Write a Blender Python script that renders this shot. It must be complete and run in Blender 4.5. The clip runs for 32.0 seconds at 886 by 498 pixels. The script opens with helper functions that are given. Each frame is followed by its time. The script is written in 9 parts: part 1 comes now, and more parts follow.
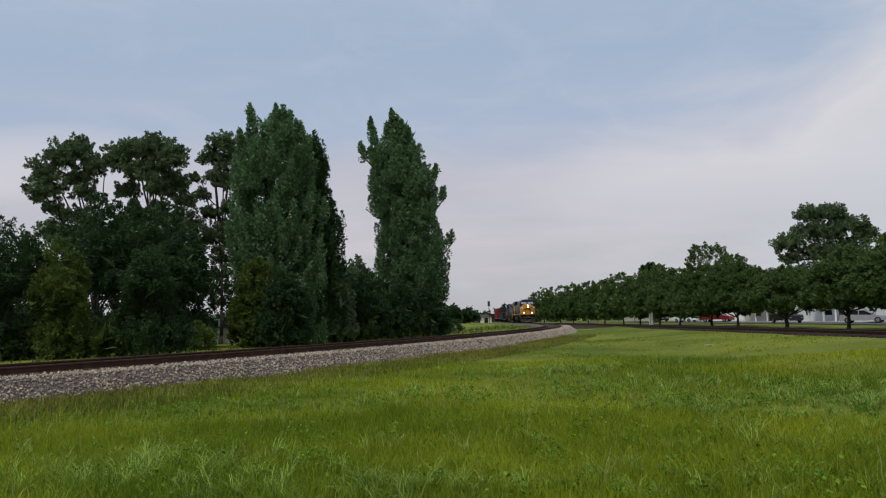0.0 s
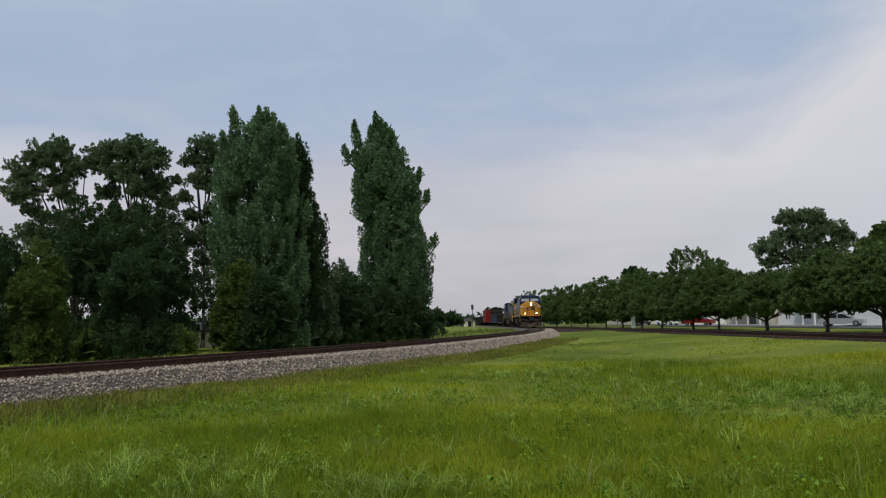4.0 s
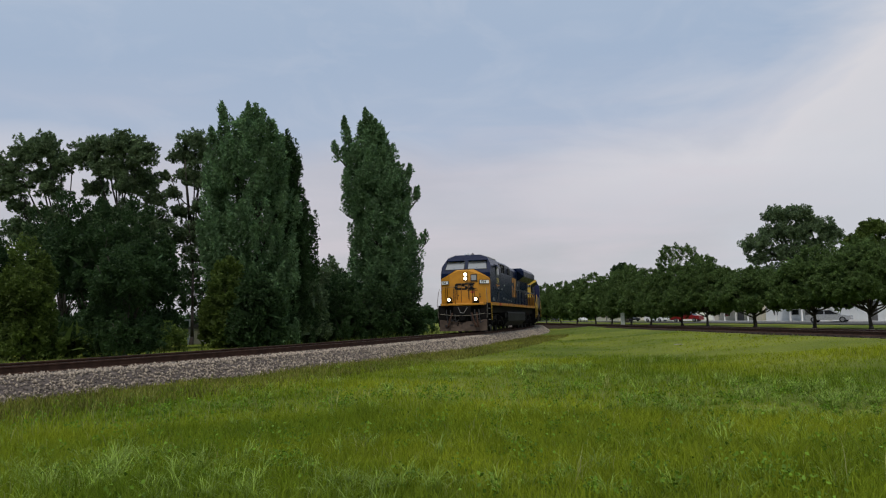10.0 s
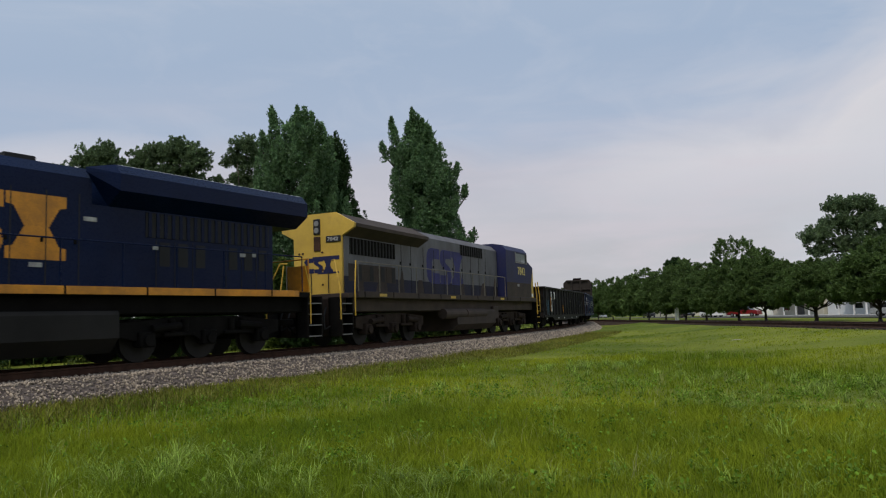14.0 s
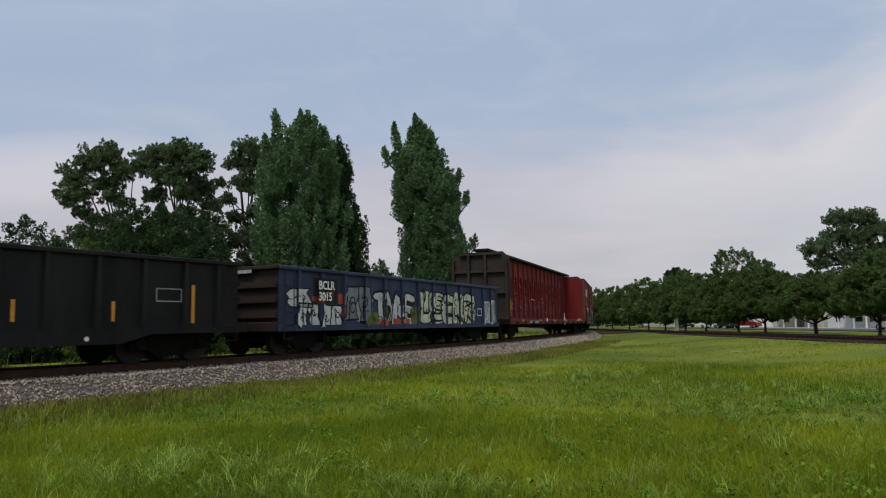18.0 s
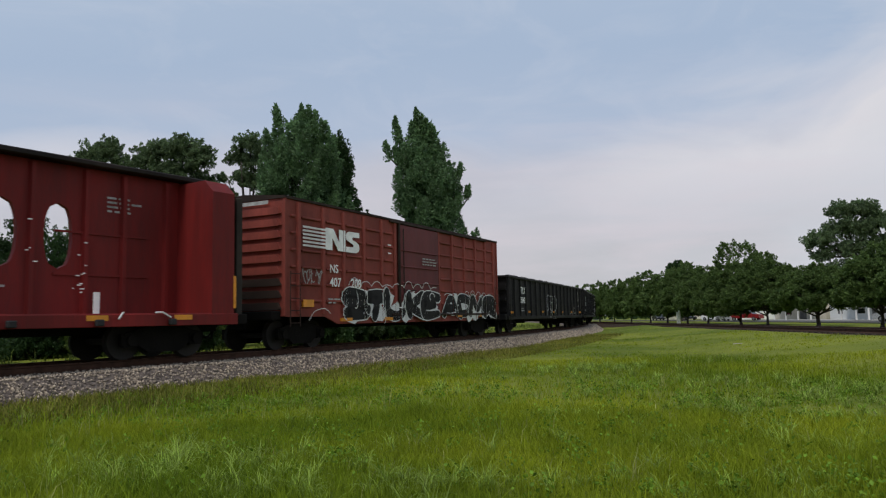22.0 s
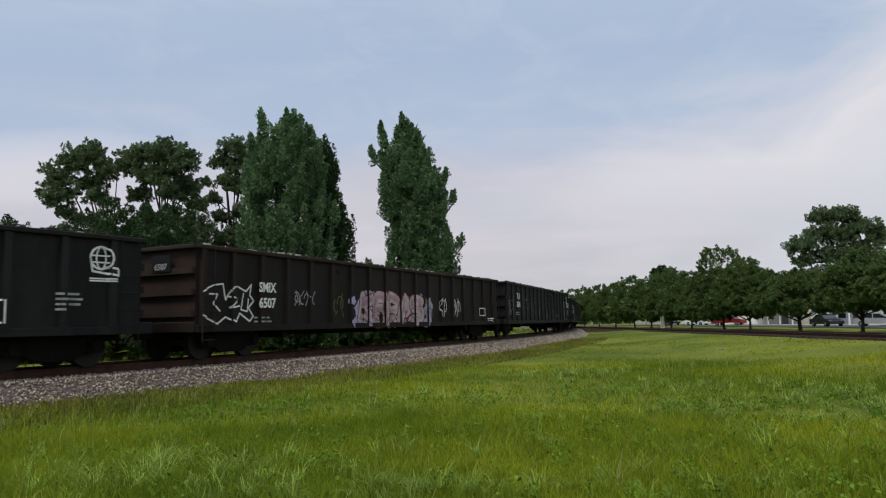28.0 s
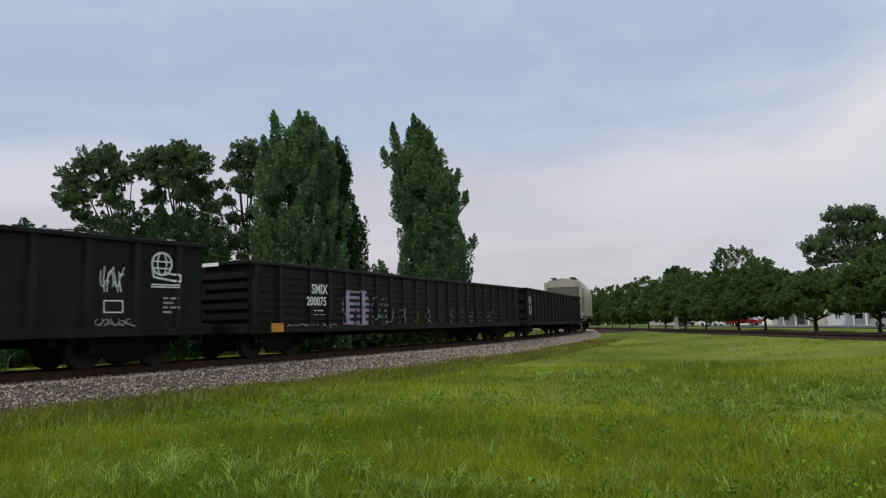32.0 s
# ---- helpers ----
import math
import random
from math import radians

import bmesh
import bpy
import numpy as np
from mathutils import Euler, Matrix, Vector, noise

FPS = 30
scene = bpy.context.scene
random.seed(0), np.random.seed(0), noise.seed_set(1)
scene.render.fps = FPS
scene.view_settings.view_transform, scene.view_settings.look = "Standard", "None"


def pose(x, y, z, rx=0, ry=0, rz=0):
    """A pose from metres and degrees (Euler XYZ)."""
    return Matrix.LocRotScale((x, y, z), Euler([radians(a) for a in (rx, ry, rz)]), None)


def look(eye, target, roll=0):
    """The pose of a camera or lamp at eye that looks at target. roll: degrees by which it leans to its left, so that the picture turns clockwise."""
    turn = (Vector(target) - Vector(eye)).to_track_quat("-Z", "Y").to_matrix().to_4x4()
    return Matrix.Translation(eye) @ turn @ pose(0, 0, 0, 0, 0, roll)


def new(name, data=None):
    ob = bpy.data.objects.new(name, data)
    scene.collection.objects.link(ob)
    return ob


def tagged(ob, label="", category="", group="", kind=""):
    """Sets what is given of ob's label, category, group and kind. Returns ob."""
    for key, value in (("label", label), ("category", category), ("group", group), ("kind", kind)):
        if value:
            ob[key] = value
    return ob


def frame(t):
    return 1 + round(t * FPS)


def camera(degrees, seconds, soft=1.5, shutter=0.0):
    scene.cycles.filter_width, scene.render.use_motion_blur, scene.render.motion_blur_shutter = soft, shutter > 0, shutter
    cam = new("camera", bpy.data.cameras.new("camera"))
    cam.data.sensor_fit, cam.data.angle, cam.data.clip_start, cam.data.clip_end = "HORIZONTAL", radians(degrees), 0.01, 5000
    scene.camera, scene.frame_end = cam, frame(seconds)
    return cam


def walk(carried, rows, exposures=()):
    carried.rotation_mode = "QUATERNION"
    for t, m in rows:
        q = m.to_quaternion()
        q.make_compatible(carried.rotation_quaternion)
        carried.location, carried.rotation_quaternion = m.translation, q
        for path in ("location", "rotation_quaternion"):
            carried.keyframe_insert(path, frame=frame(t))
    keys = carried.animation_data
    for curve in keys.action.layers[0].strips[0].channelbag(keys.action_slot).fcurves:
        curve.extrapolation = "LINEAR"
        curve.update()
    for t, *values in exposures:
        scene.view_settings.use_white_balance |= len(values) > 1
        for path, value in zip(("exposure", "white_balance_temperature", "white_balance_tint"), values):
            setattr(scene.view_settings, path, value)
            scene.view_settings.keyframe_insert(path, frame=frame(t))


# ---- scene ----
# the camera: held in the hand by someone standing on the grass
EYE = (0.0, 0.0, 0.78)
cam = camera(62.97, 32.0, soft=1.15, shutter=0.12)
TURNS = [
    (0.0, 95.64, 1.24, 0.12), (0.5, 95.70, 1.12, 0.06), (1.0, 95.93, 0.98, -0.12), (1.5, 95.73, 1.15, -0.15),
    (2.0, 95.55, 0.66, -0.67), (2.5, 95.68, 0.44, -0.38), (3.0, 95.57, 0.97, -0.47), (3.5, 96.18, 1.00, -0.76),
    (4.0, 95.89, 1.26, -1.18), (4.5, 95.76, 0.98, -1.32), (6.5, 95.77, 1.17, -2.16), (7.0, 95.53, 1.15, -2.64),
    (7.5, 95.73, 1.07, -2.54), (8.0, 96.36, 1.02, -2.83), (8.5, 96.24, 1.21, -2.59), (9.0, 96.29, 1.31, -2.73),
    (9.5, 96.12, 1.24, -2.44), (10.0, 95.60, 1.31, -1.97), (10.5, 95.69, 1.31, -1.91), (11.0, 96.20, 1.83, -1.84),
    (11.5, 96.04, 1.57, -2.05), (12.0, 95.55, 1.33, -1.32), (12.5, 95.26, 1.25, -1.47), (13.0, 96.11, 1.71, -0.96),
    (13.5, 95.60, 2.37, -0.18), (14.0, 95.57, 2.00, 2.00), (14.5, 95.66, 1.53, 2.75), (16.5, 96.31, 0.85, 1.88),
    (17.0, 95.86, 0.51, 1.66), (17.5, 95.88, 1.09, 1.92), (18.0, 96.05, 0.97, 1.94), (18.5, 95.60, 1.07, 1.94),
    (19.0, 95.40, 0.86, 1.59), (19.5, 95.38, 1.24, 1.96), (20.0, 95.52, 1.08, 1.71), (20.5, 95.39, 1.44, 2.06),
    (21.0, 95.31, 1.01, 2.07), (21.5, 95.28, 1.14, 2.17), (22.0, 95.58, 1.27, 2.11), (22.5, 95.51, 1.20, 2.20),
    (23.0, 95.15, 1.12, 1.59), (23.5, 94.73, 1.09, 1.66), (24.0, 95.16, 0.88, 1.53), (24.5, 94.97, 1.07, 1.47),
    (25.0, 95.34, 1.21, 1.97), (25.5, 95.64, 1.40, 1.69), (27.5, 95.91, 1.31, 1.22), (28.0, 95.93, 1.27, 0.94),
    (28.5, 96.32, 1.13, 1.03), (29.0, 96.33, 1.26, 0.90), (29.5, 96.38, 1.37, 0.88), (30.0, 96.31, 1.42, 1.15),
    (30.5, 96.33, 1.40, 1.17), (31.0, 96.35, 1.04, 1.54), (31.5, 96.20, 1.27, 1.70), (32.0, 96.06, 1.40, 1.95),
]
walk(cam, [(t, pose(*EYE, rx, ry, rz)) for t, rx, ry, rz in TURNS], [(0.0, 0.0), (20.0, 0.0), (23.0, 0.1), (28.0, 0.14), (32.0, 0.14)])

# ---- sky and light: a hazy evening, thin cloud, soft sun behind the camera ----
SUN_AZ, SUN_EL = 205.0, 60.0
world = bpy.data.worlds.new("world")
scene.world = world
world.use_nodes = True


def N(nt, kind, x=0, y=0, **kw):
    n = nt.nodes.new(kind)
    for k, v in kw.items():
        if k in ("operation", "blend_type", "data_type", "noise_dimensions", "sky_type", "feature", "wave_type", "bands_direction", "distribution"):
            if k == "operation":
                n.operation = v
            elif k == "blend_type":
                n.blend_type = v
            elif k == "data_type":
                n.data_type = v
            elif k == "sky_type":
                n.sky_type = v
            elif k == "feature":
                n.feature = v
            elif k == "wave_type":
                n.wave_type = v
            elif k == "bands_direction":
                n.bands_direction = v
        else:
            n.inputs[k.replace("_", " ")].default_value = v
    return n


def link(nt, a, b):
    nt.links.new(a, b)


def ramp(nt, fac, stops):
    r = nt.nodes.new("ShaderNodeValToRGB")
    els = r.color_ramp.elements
    while len(els) < len(stops):
        els.new(0.5)
    for e, (p, c) in zip(els, stops):
        e.position = p
        e.color = (*c, 1) if len(c) == 3 else c
    link(nt, fac, r.inputs[0])
    return r.outputs[0]


def build_sky():
    nt = world.node_tree
    nt.nodes.clear()
    out = nt.nodes.new("ShaderNodeOutputWorld")
    bg = nt.nodes.new("ShaderNodeBackground")
    sky = nt.nodes.new("ShaderNodeTexSky")
    sky.sky_type = "NISHITA"
    sky.sun_disc = False
    sky.sun_elevation = radians(SUN_EL)
    sky.sun_rotation = radians(SUN_AZ)
    sky.air_density, sky.dust_density, sky.ozone_density = 1.0, 2.5, 1.5
    co = nt.nodes.new("ShaderNodeTexCoord")
    sep = nt.nodes.new("ShaderNodeSeparateXYZ")
    link(nt, co.outputs["Generated"], sep.inputs[0])
    # height over the horizon and bearing, as slopes
    def calc(op, a, b=None, clamp=False):
        m = nt.nodes.new("ShaderNodeMath")
        m.operation, m.use_clamp = op, clamp
        for i, q in enumerate((a, b)):
            if q is None:
                continue
            if isinstance(q, (int, float)):
                m.inputs[i].default_value = q
            else:
                link(nt, q, m.inputs[i])
        return m.outputs[0]

    def blend(fac, a, b):
        m = N(nt, "ShaderNodeMix", data_type="RGBA")
        link(nt, fac, m.inputs[0])
        link(nt, a, m.inputs[6]) if not isinstance(a, tuple) else None
        if isinstance(b, tuple):
            m.inputs[7].default_value = (*b, 1)
        else:
            link(nt, b, m.inputs[7])
        return m.outputs[2]
    far = calc("MAXIMUM", calc("ABSOLUTE", sep.outputs["Y"]), 0.15)
    u = calc("DIVIDE", sep.outputs["X"], far)
    v = calc("DIVIDE", sep.outputs["Z"], far)
    warp = N(nt, "ShaderNodeTexNoise", Scale=3.2, Detail=5.0, Roughness=0.55, Distortion=0.5)
    mp = nt.nodes.new("ShaderNodeMapping")
    mp.inputs["Scale"].default_value = (1.0, 1.0, 2.6)
    mp.inputs["Rotation"].default_value = (0, radians(-22), 0)
    link(nt, co.outputs["Generated"], mp.inputs[0])
    link(nt, mp.outputs[0], warp.inputs["Vector"])
    n0 = calc("SUBTRACT", warp.outputs["Fac"], 0.5)
    # haze, lighter and pinker towards the horizon, over the clear sky
    wv = calc("ADD", v, calc("MULTIPLY", n0, 0.10))
    veil = ramp(nt, wv, [(0.0, (0.52, 0.52, 0.56)), (0.10, (0.55, 0.54, 0.58)), (0.205, (0.55, 0.545, 0.61)), (0.26, (0.44, 0.515, 0.65)), (0.38, (0.40, 0.495, 0.645)), (0.55, (0.44, 0.535, 0.675)), (1.0, (0.40, 0.505, 0.645))])
    clear = N(nt, "ShaderNodeMix", data_type="RGBA", blend_type="MULTIPLY")
    clear.inputs[0].default_value = 1.0
    link(nt, sky.outputs[0], clear.inputs[6])
    clear.inputs[7].default_value = (0.10, 0.10, 0.10, 1)
    thick = nt.nodes.new("ShaderNodeValue")
    thick.outputs[0].default_value = 0.86
    base = blend(thick.outputs[0], clear.outputs[2], veil)
    # a wide bank of white cloud that climbs to the right
    edge = calc("SUBTRACT", calc("ADD", calc("MULTIPLY", u, 0.6), 0.075), v)
    edge = calc("ADD", edge, calc("MULTIPLY", n0, 0.42))
    bank = calc("MULTIPLY", calc("ADD", calc("MULTIPLY", edge, 5.5), 0.35, True), calc("MULTIPLY", calc("SUBTRACT", v, 0.11), 9.0, True))
    bank = calc("MULTIPLY", bank, calc("ADD", calc("MULTIPLY", u, 4.0), 0.15, True))
    base = blend(bank, base, (0.665, 0.66, 0.70))
    deep = calc("MULTIPLY", calc("SUBTRACT", edge, 0.10), 4.5, True)
    base = blend(calc("MULTIPLY", calc("MULTIPLY", deep, 0.75), calc("ADD", calc("MULTIPLY", u, 4.0), 0.15, True)), base, (0.575, 0.60, 0.655))
    # a faint far bank low on the other side, and a mottled veil over the blue
    du = calc("MULTIPLY", calc("ADD", u, 0.62), 4.0)
    dv = calc("MULTIPLY", calc("ADD", calc("SUBTRACT", v, 0.235), calc("MULTIPLY", n0, 0.08)), 16.0)
    far_bank = calc("SUBTRACT", 1.0, calc("ADD", calc("MULTIPLY", du, du), calc("MULTIPLY", dv, dv)), True)
    base = blend(calc("MULTIPLY", far_bank, 0.7), base, (0.66, 0.64, 0.68))
    mott = N(nt, "ShaderNodeTexNoise", Scale=5.5, Detail=6.0, Roughness=0.6, Distortion=0.8)
    link(nt, mp.outputs[0], mott.inputs["Vector"])
    base = blend(ramp(nt, mott.outputs["Fac"], [(0.46, (0, 0, 0)), (0.74, (0.24, 0.24, 0.24))]), base, (0.62, 0.64, 0.71))
    # thin streaks lying along the horizon
    mp2 = nt.nodes.new("ShaderNodeMapping")
    mp2.inputs["Scale"].default_value = (1.0, 1.0, 7.0)
    mp2.inputs["Rotation"].default_value = (0, radians(3), 0)
    link(nt, co.outputs["Generated"], mp2.inputs[0])
    n2 = N(nt, "ShaderNodeTexNoise", Scale=2.2, Detail=6.0, Roughness=0.55, Distortion=0.3)
    link(nt, mp2.outputs[0], n2.inputs["Vector"])
    streak = ramp(nt, n2.outputs["Fac"], [(0.47, (0, 0, 0)), (0.66, (0.75, 0.75, 0.75))])
    low = calc("SUBTRACT", 1.0, calc("MULTIPLY", v, 2.6), True)
    base = blend(calc("MULTIPLY", streak, low), base, (0.655, 0.60, 0.65))
    link(nt, base, bg.inputs[0])
    bg.inputs[1].default_value = 1.0
    link(nt, bg.outputs[0], out.inputs[0])


build_sky()
sun = new("sun", bpy.data.lights.new("sun", "SUN"))
sun.data.energy, sun.data.angle, sun.data.color = 2.0, radians(18), (1.0, 0.93, 0.84)
sun.matrix_world = look((0, 0, 0), (-math.sin(radians(SUN_AZ)) * math.cos(radians(SUN_EL)), -math.cos(radians(SUN_AZ)) * math.cos(radians(SUN_EL)), -math.sin(radians(SUN_EL))))
scene.view_settings.exposure = 0.0

# ---- materials ----
MATS = {}


def mat(name, col, rough=0.6, metal=0.0, vary=0.25, scale=3.0, fine=40.0, bump=0.15, dirt=0.0, dirt_col=(0.05, 0.045, 0.04), island=0.0, obj=0.0, spec=0.5, translucent=0.0, stretch=None, bump_dist=0.01, col2=None, band=(0.3, 0.7)):
    """A painted, mineral or grown surface: colour that drifts at two scales, fine relief, and dirt of its own shape."""
    if name in MATS:
        return MATS[name]
    m = bpy.data.materials.new(name)
    m.use_nodes = True
    nt = m.node_tree
    bs = nt.nodes["Principled BSDF"]
    co = nt.nodes.new("ShaderNodeTexCoord")
    vec = co.outputs["Object"]
    if stretch:
        mp = nt.nodes.new("ShaderNodeMapping")
        mp.inputs["Scale"].default_value = stretch
        link(nt, vec, mp.inputs[0])
        vec = mp.outputs[0]
    big = N(nt, "ShaderNodeTexNoise", Scale=scale, Detail=4.0, Roughness=0.6)
    small = N(nt, "ShaderNodeTexNoise", Scale=fine, Detail=3.0, Roughness=0.7)
    link(nt, vec, big.inputs["Vector"])
    link(nt, vec, small.inputs["Vector"])
    lo = tuple(c * (1 - vary) for c in col)
    hi = tuple(min(1, c * (1 + vary)) for c in col)
    if col2:
        lo = col2
    c1 = ramp(nt, big.outputs["Fac"], [(band[0], lo), (band[1], hi)])
    g = ramp(nt, small.outputs["Fac"], [(0.25, (0.78,) * 3), (0.75, (1.18,) * 3)])
    mix = N(nt, "ShaderNodeMix", data_type="RGBA", blend_type="MULTIPLY")
    mix.inputs[0].default_value = min(1.0, vary * 3)
    link(nt, c1, mix.inputs[6])
    link(nt, g, mix.inputs[7])
    colour = mix.outputs[2]
    if island or obj:
        src = nt.nodes.new("ShaderNodeNewGeometry").outputs["Random Per Island"] if island else nt.nodes.new("ShaderNodeObjectInfo").outputs["Random"]
        a = island or obj
        r = ramp(nt, src, [(0.0, (1 - a,) * 3), (0.5, (1, 1, 1 - 0.2 * a)), (1.0, (1 + a, 1 + a, 1 + 0.6 * a))])
        mm = N(nt, "ShaderNodeMix", data_type="RGBA", blend_type="MULTIPLY")
        mm.inputs[0].default_value = 1.0
        link(nt, colour, mm.inputs[6])
        link(nt, r, mm.inputs[7])
        colour = mm.outputs[2]
    if dirt:
        dn = N(nt, "ShaderNodeTexNoise", Scale=scale * 0.6 + 0.5, Detail=7.0, Roughness=0.72)
        link(nt, vec, dn.inputs["Vector"])
        df = ramp(nt, dn.outputs["Fac"], [(0.62 - 0.3 * dirt, (0, 0, 0)), (0.82 - 0.15 * dirt, (dirt,) * 3)])
        md = N(nt, "ShaderNodeMix", data_type="RGBA")
        link(nt, df, md.inputs[0])
        link(nt, colour, md.inputs[6])
        md.inputs[7].default_value = (*dirt_col, 1)
        colour = md.outputs[2]
    link(nt, colour, bs.inputs["Base Color"])
    rr = ramp(nt, small.outputs["Fac"], [(0.2, (max(0.02, rough - 0.12),) * 3), (0.8, (min(1, rough + 0.12),) * 3)])
    link(nt, rr, bs.inputs["Roughness"])
    bs.inputs["Metallic"].default_value = metal
    bs.inputs["Specular IOR Level"].default_value = spec
    if bump:
        b = nt.nodes.new("ShaderNodeBump")
        b.inputs["Strength"].default_value = bump
        b.inputs["Distance"].default_value = bump_dist
        link(nt, small.outputs["Fac"], b.inputs["Height"])
        link(nt, b.outputs[0], bs.inputs["Normal"])
    if translucent:
        tr = nt.nodes.new("ShaderNodeBsdfTranslucent")
        link(nt, colour, tr.inputs[0])
        ms = nt.nodes.new("ShaderNodeMixShader")
        ms.inputs[0].default_value = translucent
        link(nt, bs.outputs[0], ms.inputs[1])
        link(nt, tr.outputs[0], ms.inputs[2])
        link(nt, ms.outputs[0], nt.nodes["Material Output"].inputs[0])
    MATS[name] = m
    return m


def glow(name, col, strength):
    if name in MATS:
        return MATS[name]
    m = bpy.data.materials.new(name)
    m.use_nodes = True
    bs = m.node_tree.nodes["Principled BSDF"]
    bs.inputs["Base Color"].default_value = (*col, 1)
    bs.inputs["Emission Color"].default_value = (*col, 1)
    bs.inputs["Emission Strength"].default_value = strength
    MATS[name] = m
    return m


def glass(name, col=(0.03, 0.035, 0.04)):
    if name in MATS:
        return MATS[name]
    m = bpy.data.materials.new(name)
    m.use_nodes = True
    bs = m.node_tree.nodes["Principled BSDF"]
    bs.inputs["Base Color"].default_value = (*col, 1)
    bs.inputs["Roughness"].default_value = 0.06
    bs.inputs["Specular IOR Level"].default_value = 0.9
    MATS[name] = m
    return m


LEAF_A = mat("leaf_deciduous", (0.125, 0.182, 0.092), 0.6, vary=0.38, scale=1.5, fine=6, bump=0, island=0.3, translucent=0.42, spec=0.2)
LEAF_P = mat("leaf_poplar", (0.118, 0.205, 0.096), 0.55, vary=0.38, scale=1.5, fine=6, bump=0, island=0.3, translucent=0.45, spec=0.25)
LEAF_Y = mat("leaf_yellowish", (0.092, 0.138, 0.030), 0.6, vary=0.35, scale=0.6, fine=6, bump=0, island=0.3, translucent=0.4, spec=0.2)
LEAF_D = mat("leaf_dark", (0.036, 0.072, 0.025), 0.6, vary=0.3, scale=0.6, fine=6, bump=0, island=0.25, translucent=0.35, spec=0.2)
LEAF_S = mat("leaf_street_tree", (0.100, 0.158, 0.048), 0.55, vary=0.38, scale=1.5, fine=6, bump=0, island=0.25, translucent=0.42, spec=0.2)
BARK = mat("bark", (0.055, 0.046, 0.038), 0.9, vary=0.35, scale=2, fine=18, bump=0.7, stretch=(1, 1, 0.25), bump_dist=0.03)
BLADE = mat("grass_blade", (0.238, 0.272, 0.017), 0.65, vary=0.25, scale=0.11, fine=0.9, band=(0.40, 0.60), bump=0, island=0.32, translucent=0.5, spec=0.12, col2=(0.148, 0.222, 0.015))
BLADE_DRY = mat("grass_seed_stalk", (0.32, 0.34, 0.12), 0.6, vary=0.3, scale=0.5, fine=6, bump=0, island=0.4, translucent=0.3, spec=0.15)
FRINGE = mat("thin_olive_grass", (0.175, 0.17, 0.038), 0.75, vary=0.3, scale=0.5, fine=3, bump=0, island=0.4, translucent=0.3, spec=0.1, col2=(0.105, 0.112, 0.026))
# verge grass is coloured darker to hold the shade the trees cast on it
SHADED_VERGE = mat("verge_grass", (0.085, 0.115, 0.022), 0.7, vary=0.35, scale=0.4, fine=3, bump=0, island=0.45, translucent=0.2, spec=0.12, col2=(0.05, 0.075, 0.016))
TUFT = mat("arching_grass", (0.235, 0.335, 0.055), 0.55, vary=0.3, scale=0.5, fine=6, bump=0, island=0.45, translucent=0.3, spec=0.25)
WEED = mat("weed_leaf", (0.13, 0.235, 0.022), 0.6, vary=0.3, scale=0.8, fine=5, bump=0, island=0.4, translucent=0.25, spec=0.15)
TURF = mat("turf", (0.135, 0.155, 0.023), 0.95, vary=0.35, band=(0.40, 0.60), scale=0.11, fine=9, bump=1.0, dirt=0.25, dirt_col=(0.14, 0.12, 0.045), bump_dist=0.08, spec=0.1, col2=(0.095, 0.13, 0.016))
BALLAST = mat("ballast_stone", (0.29, 0.243, 0.222), 0.9, vary=0.15, scale=1.2, fine=22, bump=0.6, island=0.62, bump_dist=0.02, spec=0.2)
BALLAST_BED = mat("ballast_bed", (0.135, 0.112, 0.10), 0.95, vary=0.5, scale=9, fine=30, bump=1.0, bump_dist=0.05, spec=0.1)
OLD_BED = mat("old_ballast", (0.06, 0.042, 0.032), 0.95, vary=0.4, scale=5, fine=26, bump=1.0, bump_dist=0.05, spec=0.1)
RUST = mat("rusty_rail", (0.055, 0.028, 0.018), 0.8, metal=0.0, vary=0.35, scale=4, fine=50, bump=0.3, spec=0.2)
RAILHEAD = mat("rail_head", (0.10, 0.08, 0.07), 0.5, metal=0.5, vary=0.3, scale=2, fine=60, bump=0.1)
TIE = mat("creosoted_tie", (0.035, 0.027, 0.022), 0.95, vary=0.4, scale=3, fine=25, bump=0.8, obj=0.3, bump_dist=0.02, spec=0.15)
ROADM = mat("asphalt", (0.085, 0.084, 0.082), 0.95, vary=0.2, scale=0.5, fine=60, bump=0.4, spec=0.2)
CONCRETE = mat("pale_concrete", (0.42, 0.41, 0.39), 0.9, vary=0.15, scale=0.6, fine=30, bump=0.2)
WALL_W = mat("white_painted_wall", (0.74, 0.74, 0.72), 0.8, vary=0.06, scale=0.8, fine=20, bump=0.1, dirt=0.15, dirt_col=(0.5, 0.49, 0.46))
WALL_C = mat("cream_painted_wall", (0.60, 0.56, 0.45), 0.8, vary=0.08, scale=0.8, fine=20, bump=0.1, dirt=0.2, dirt_col=(0.42, 0.39, 0.32))
ROOFING = mat("grey_roofing", (0.12, 0.115, 0.11), 0.85, vary=0.2, scale=2, fine=30, bump=0.3)
STEELGREY_D = mat("dark_mast_steel", (0.03, 0.03, 0.032), 0.7, vary=0.2, scale=3, fine=30, bump=0)
DARKWIN = glass("dark_window_glass", (0.02, 0.022, 0.025))

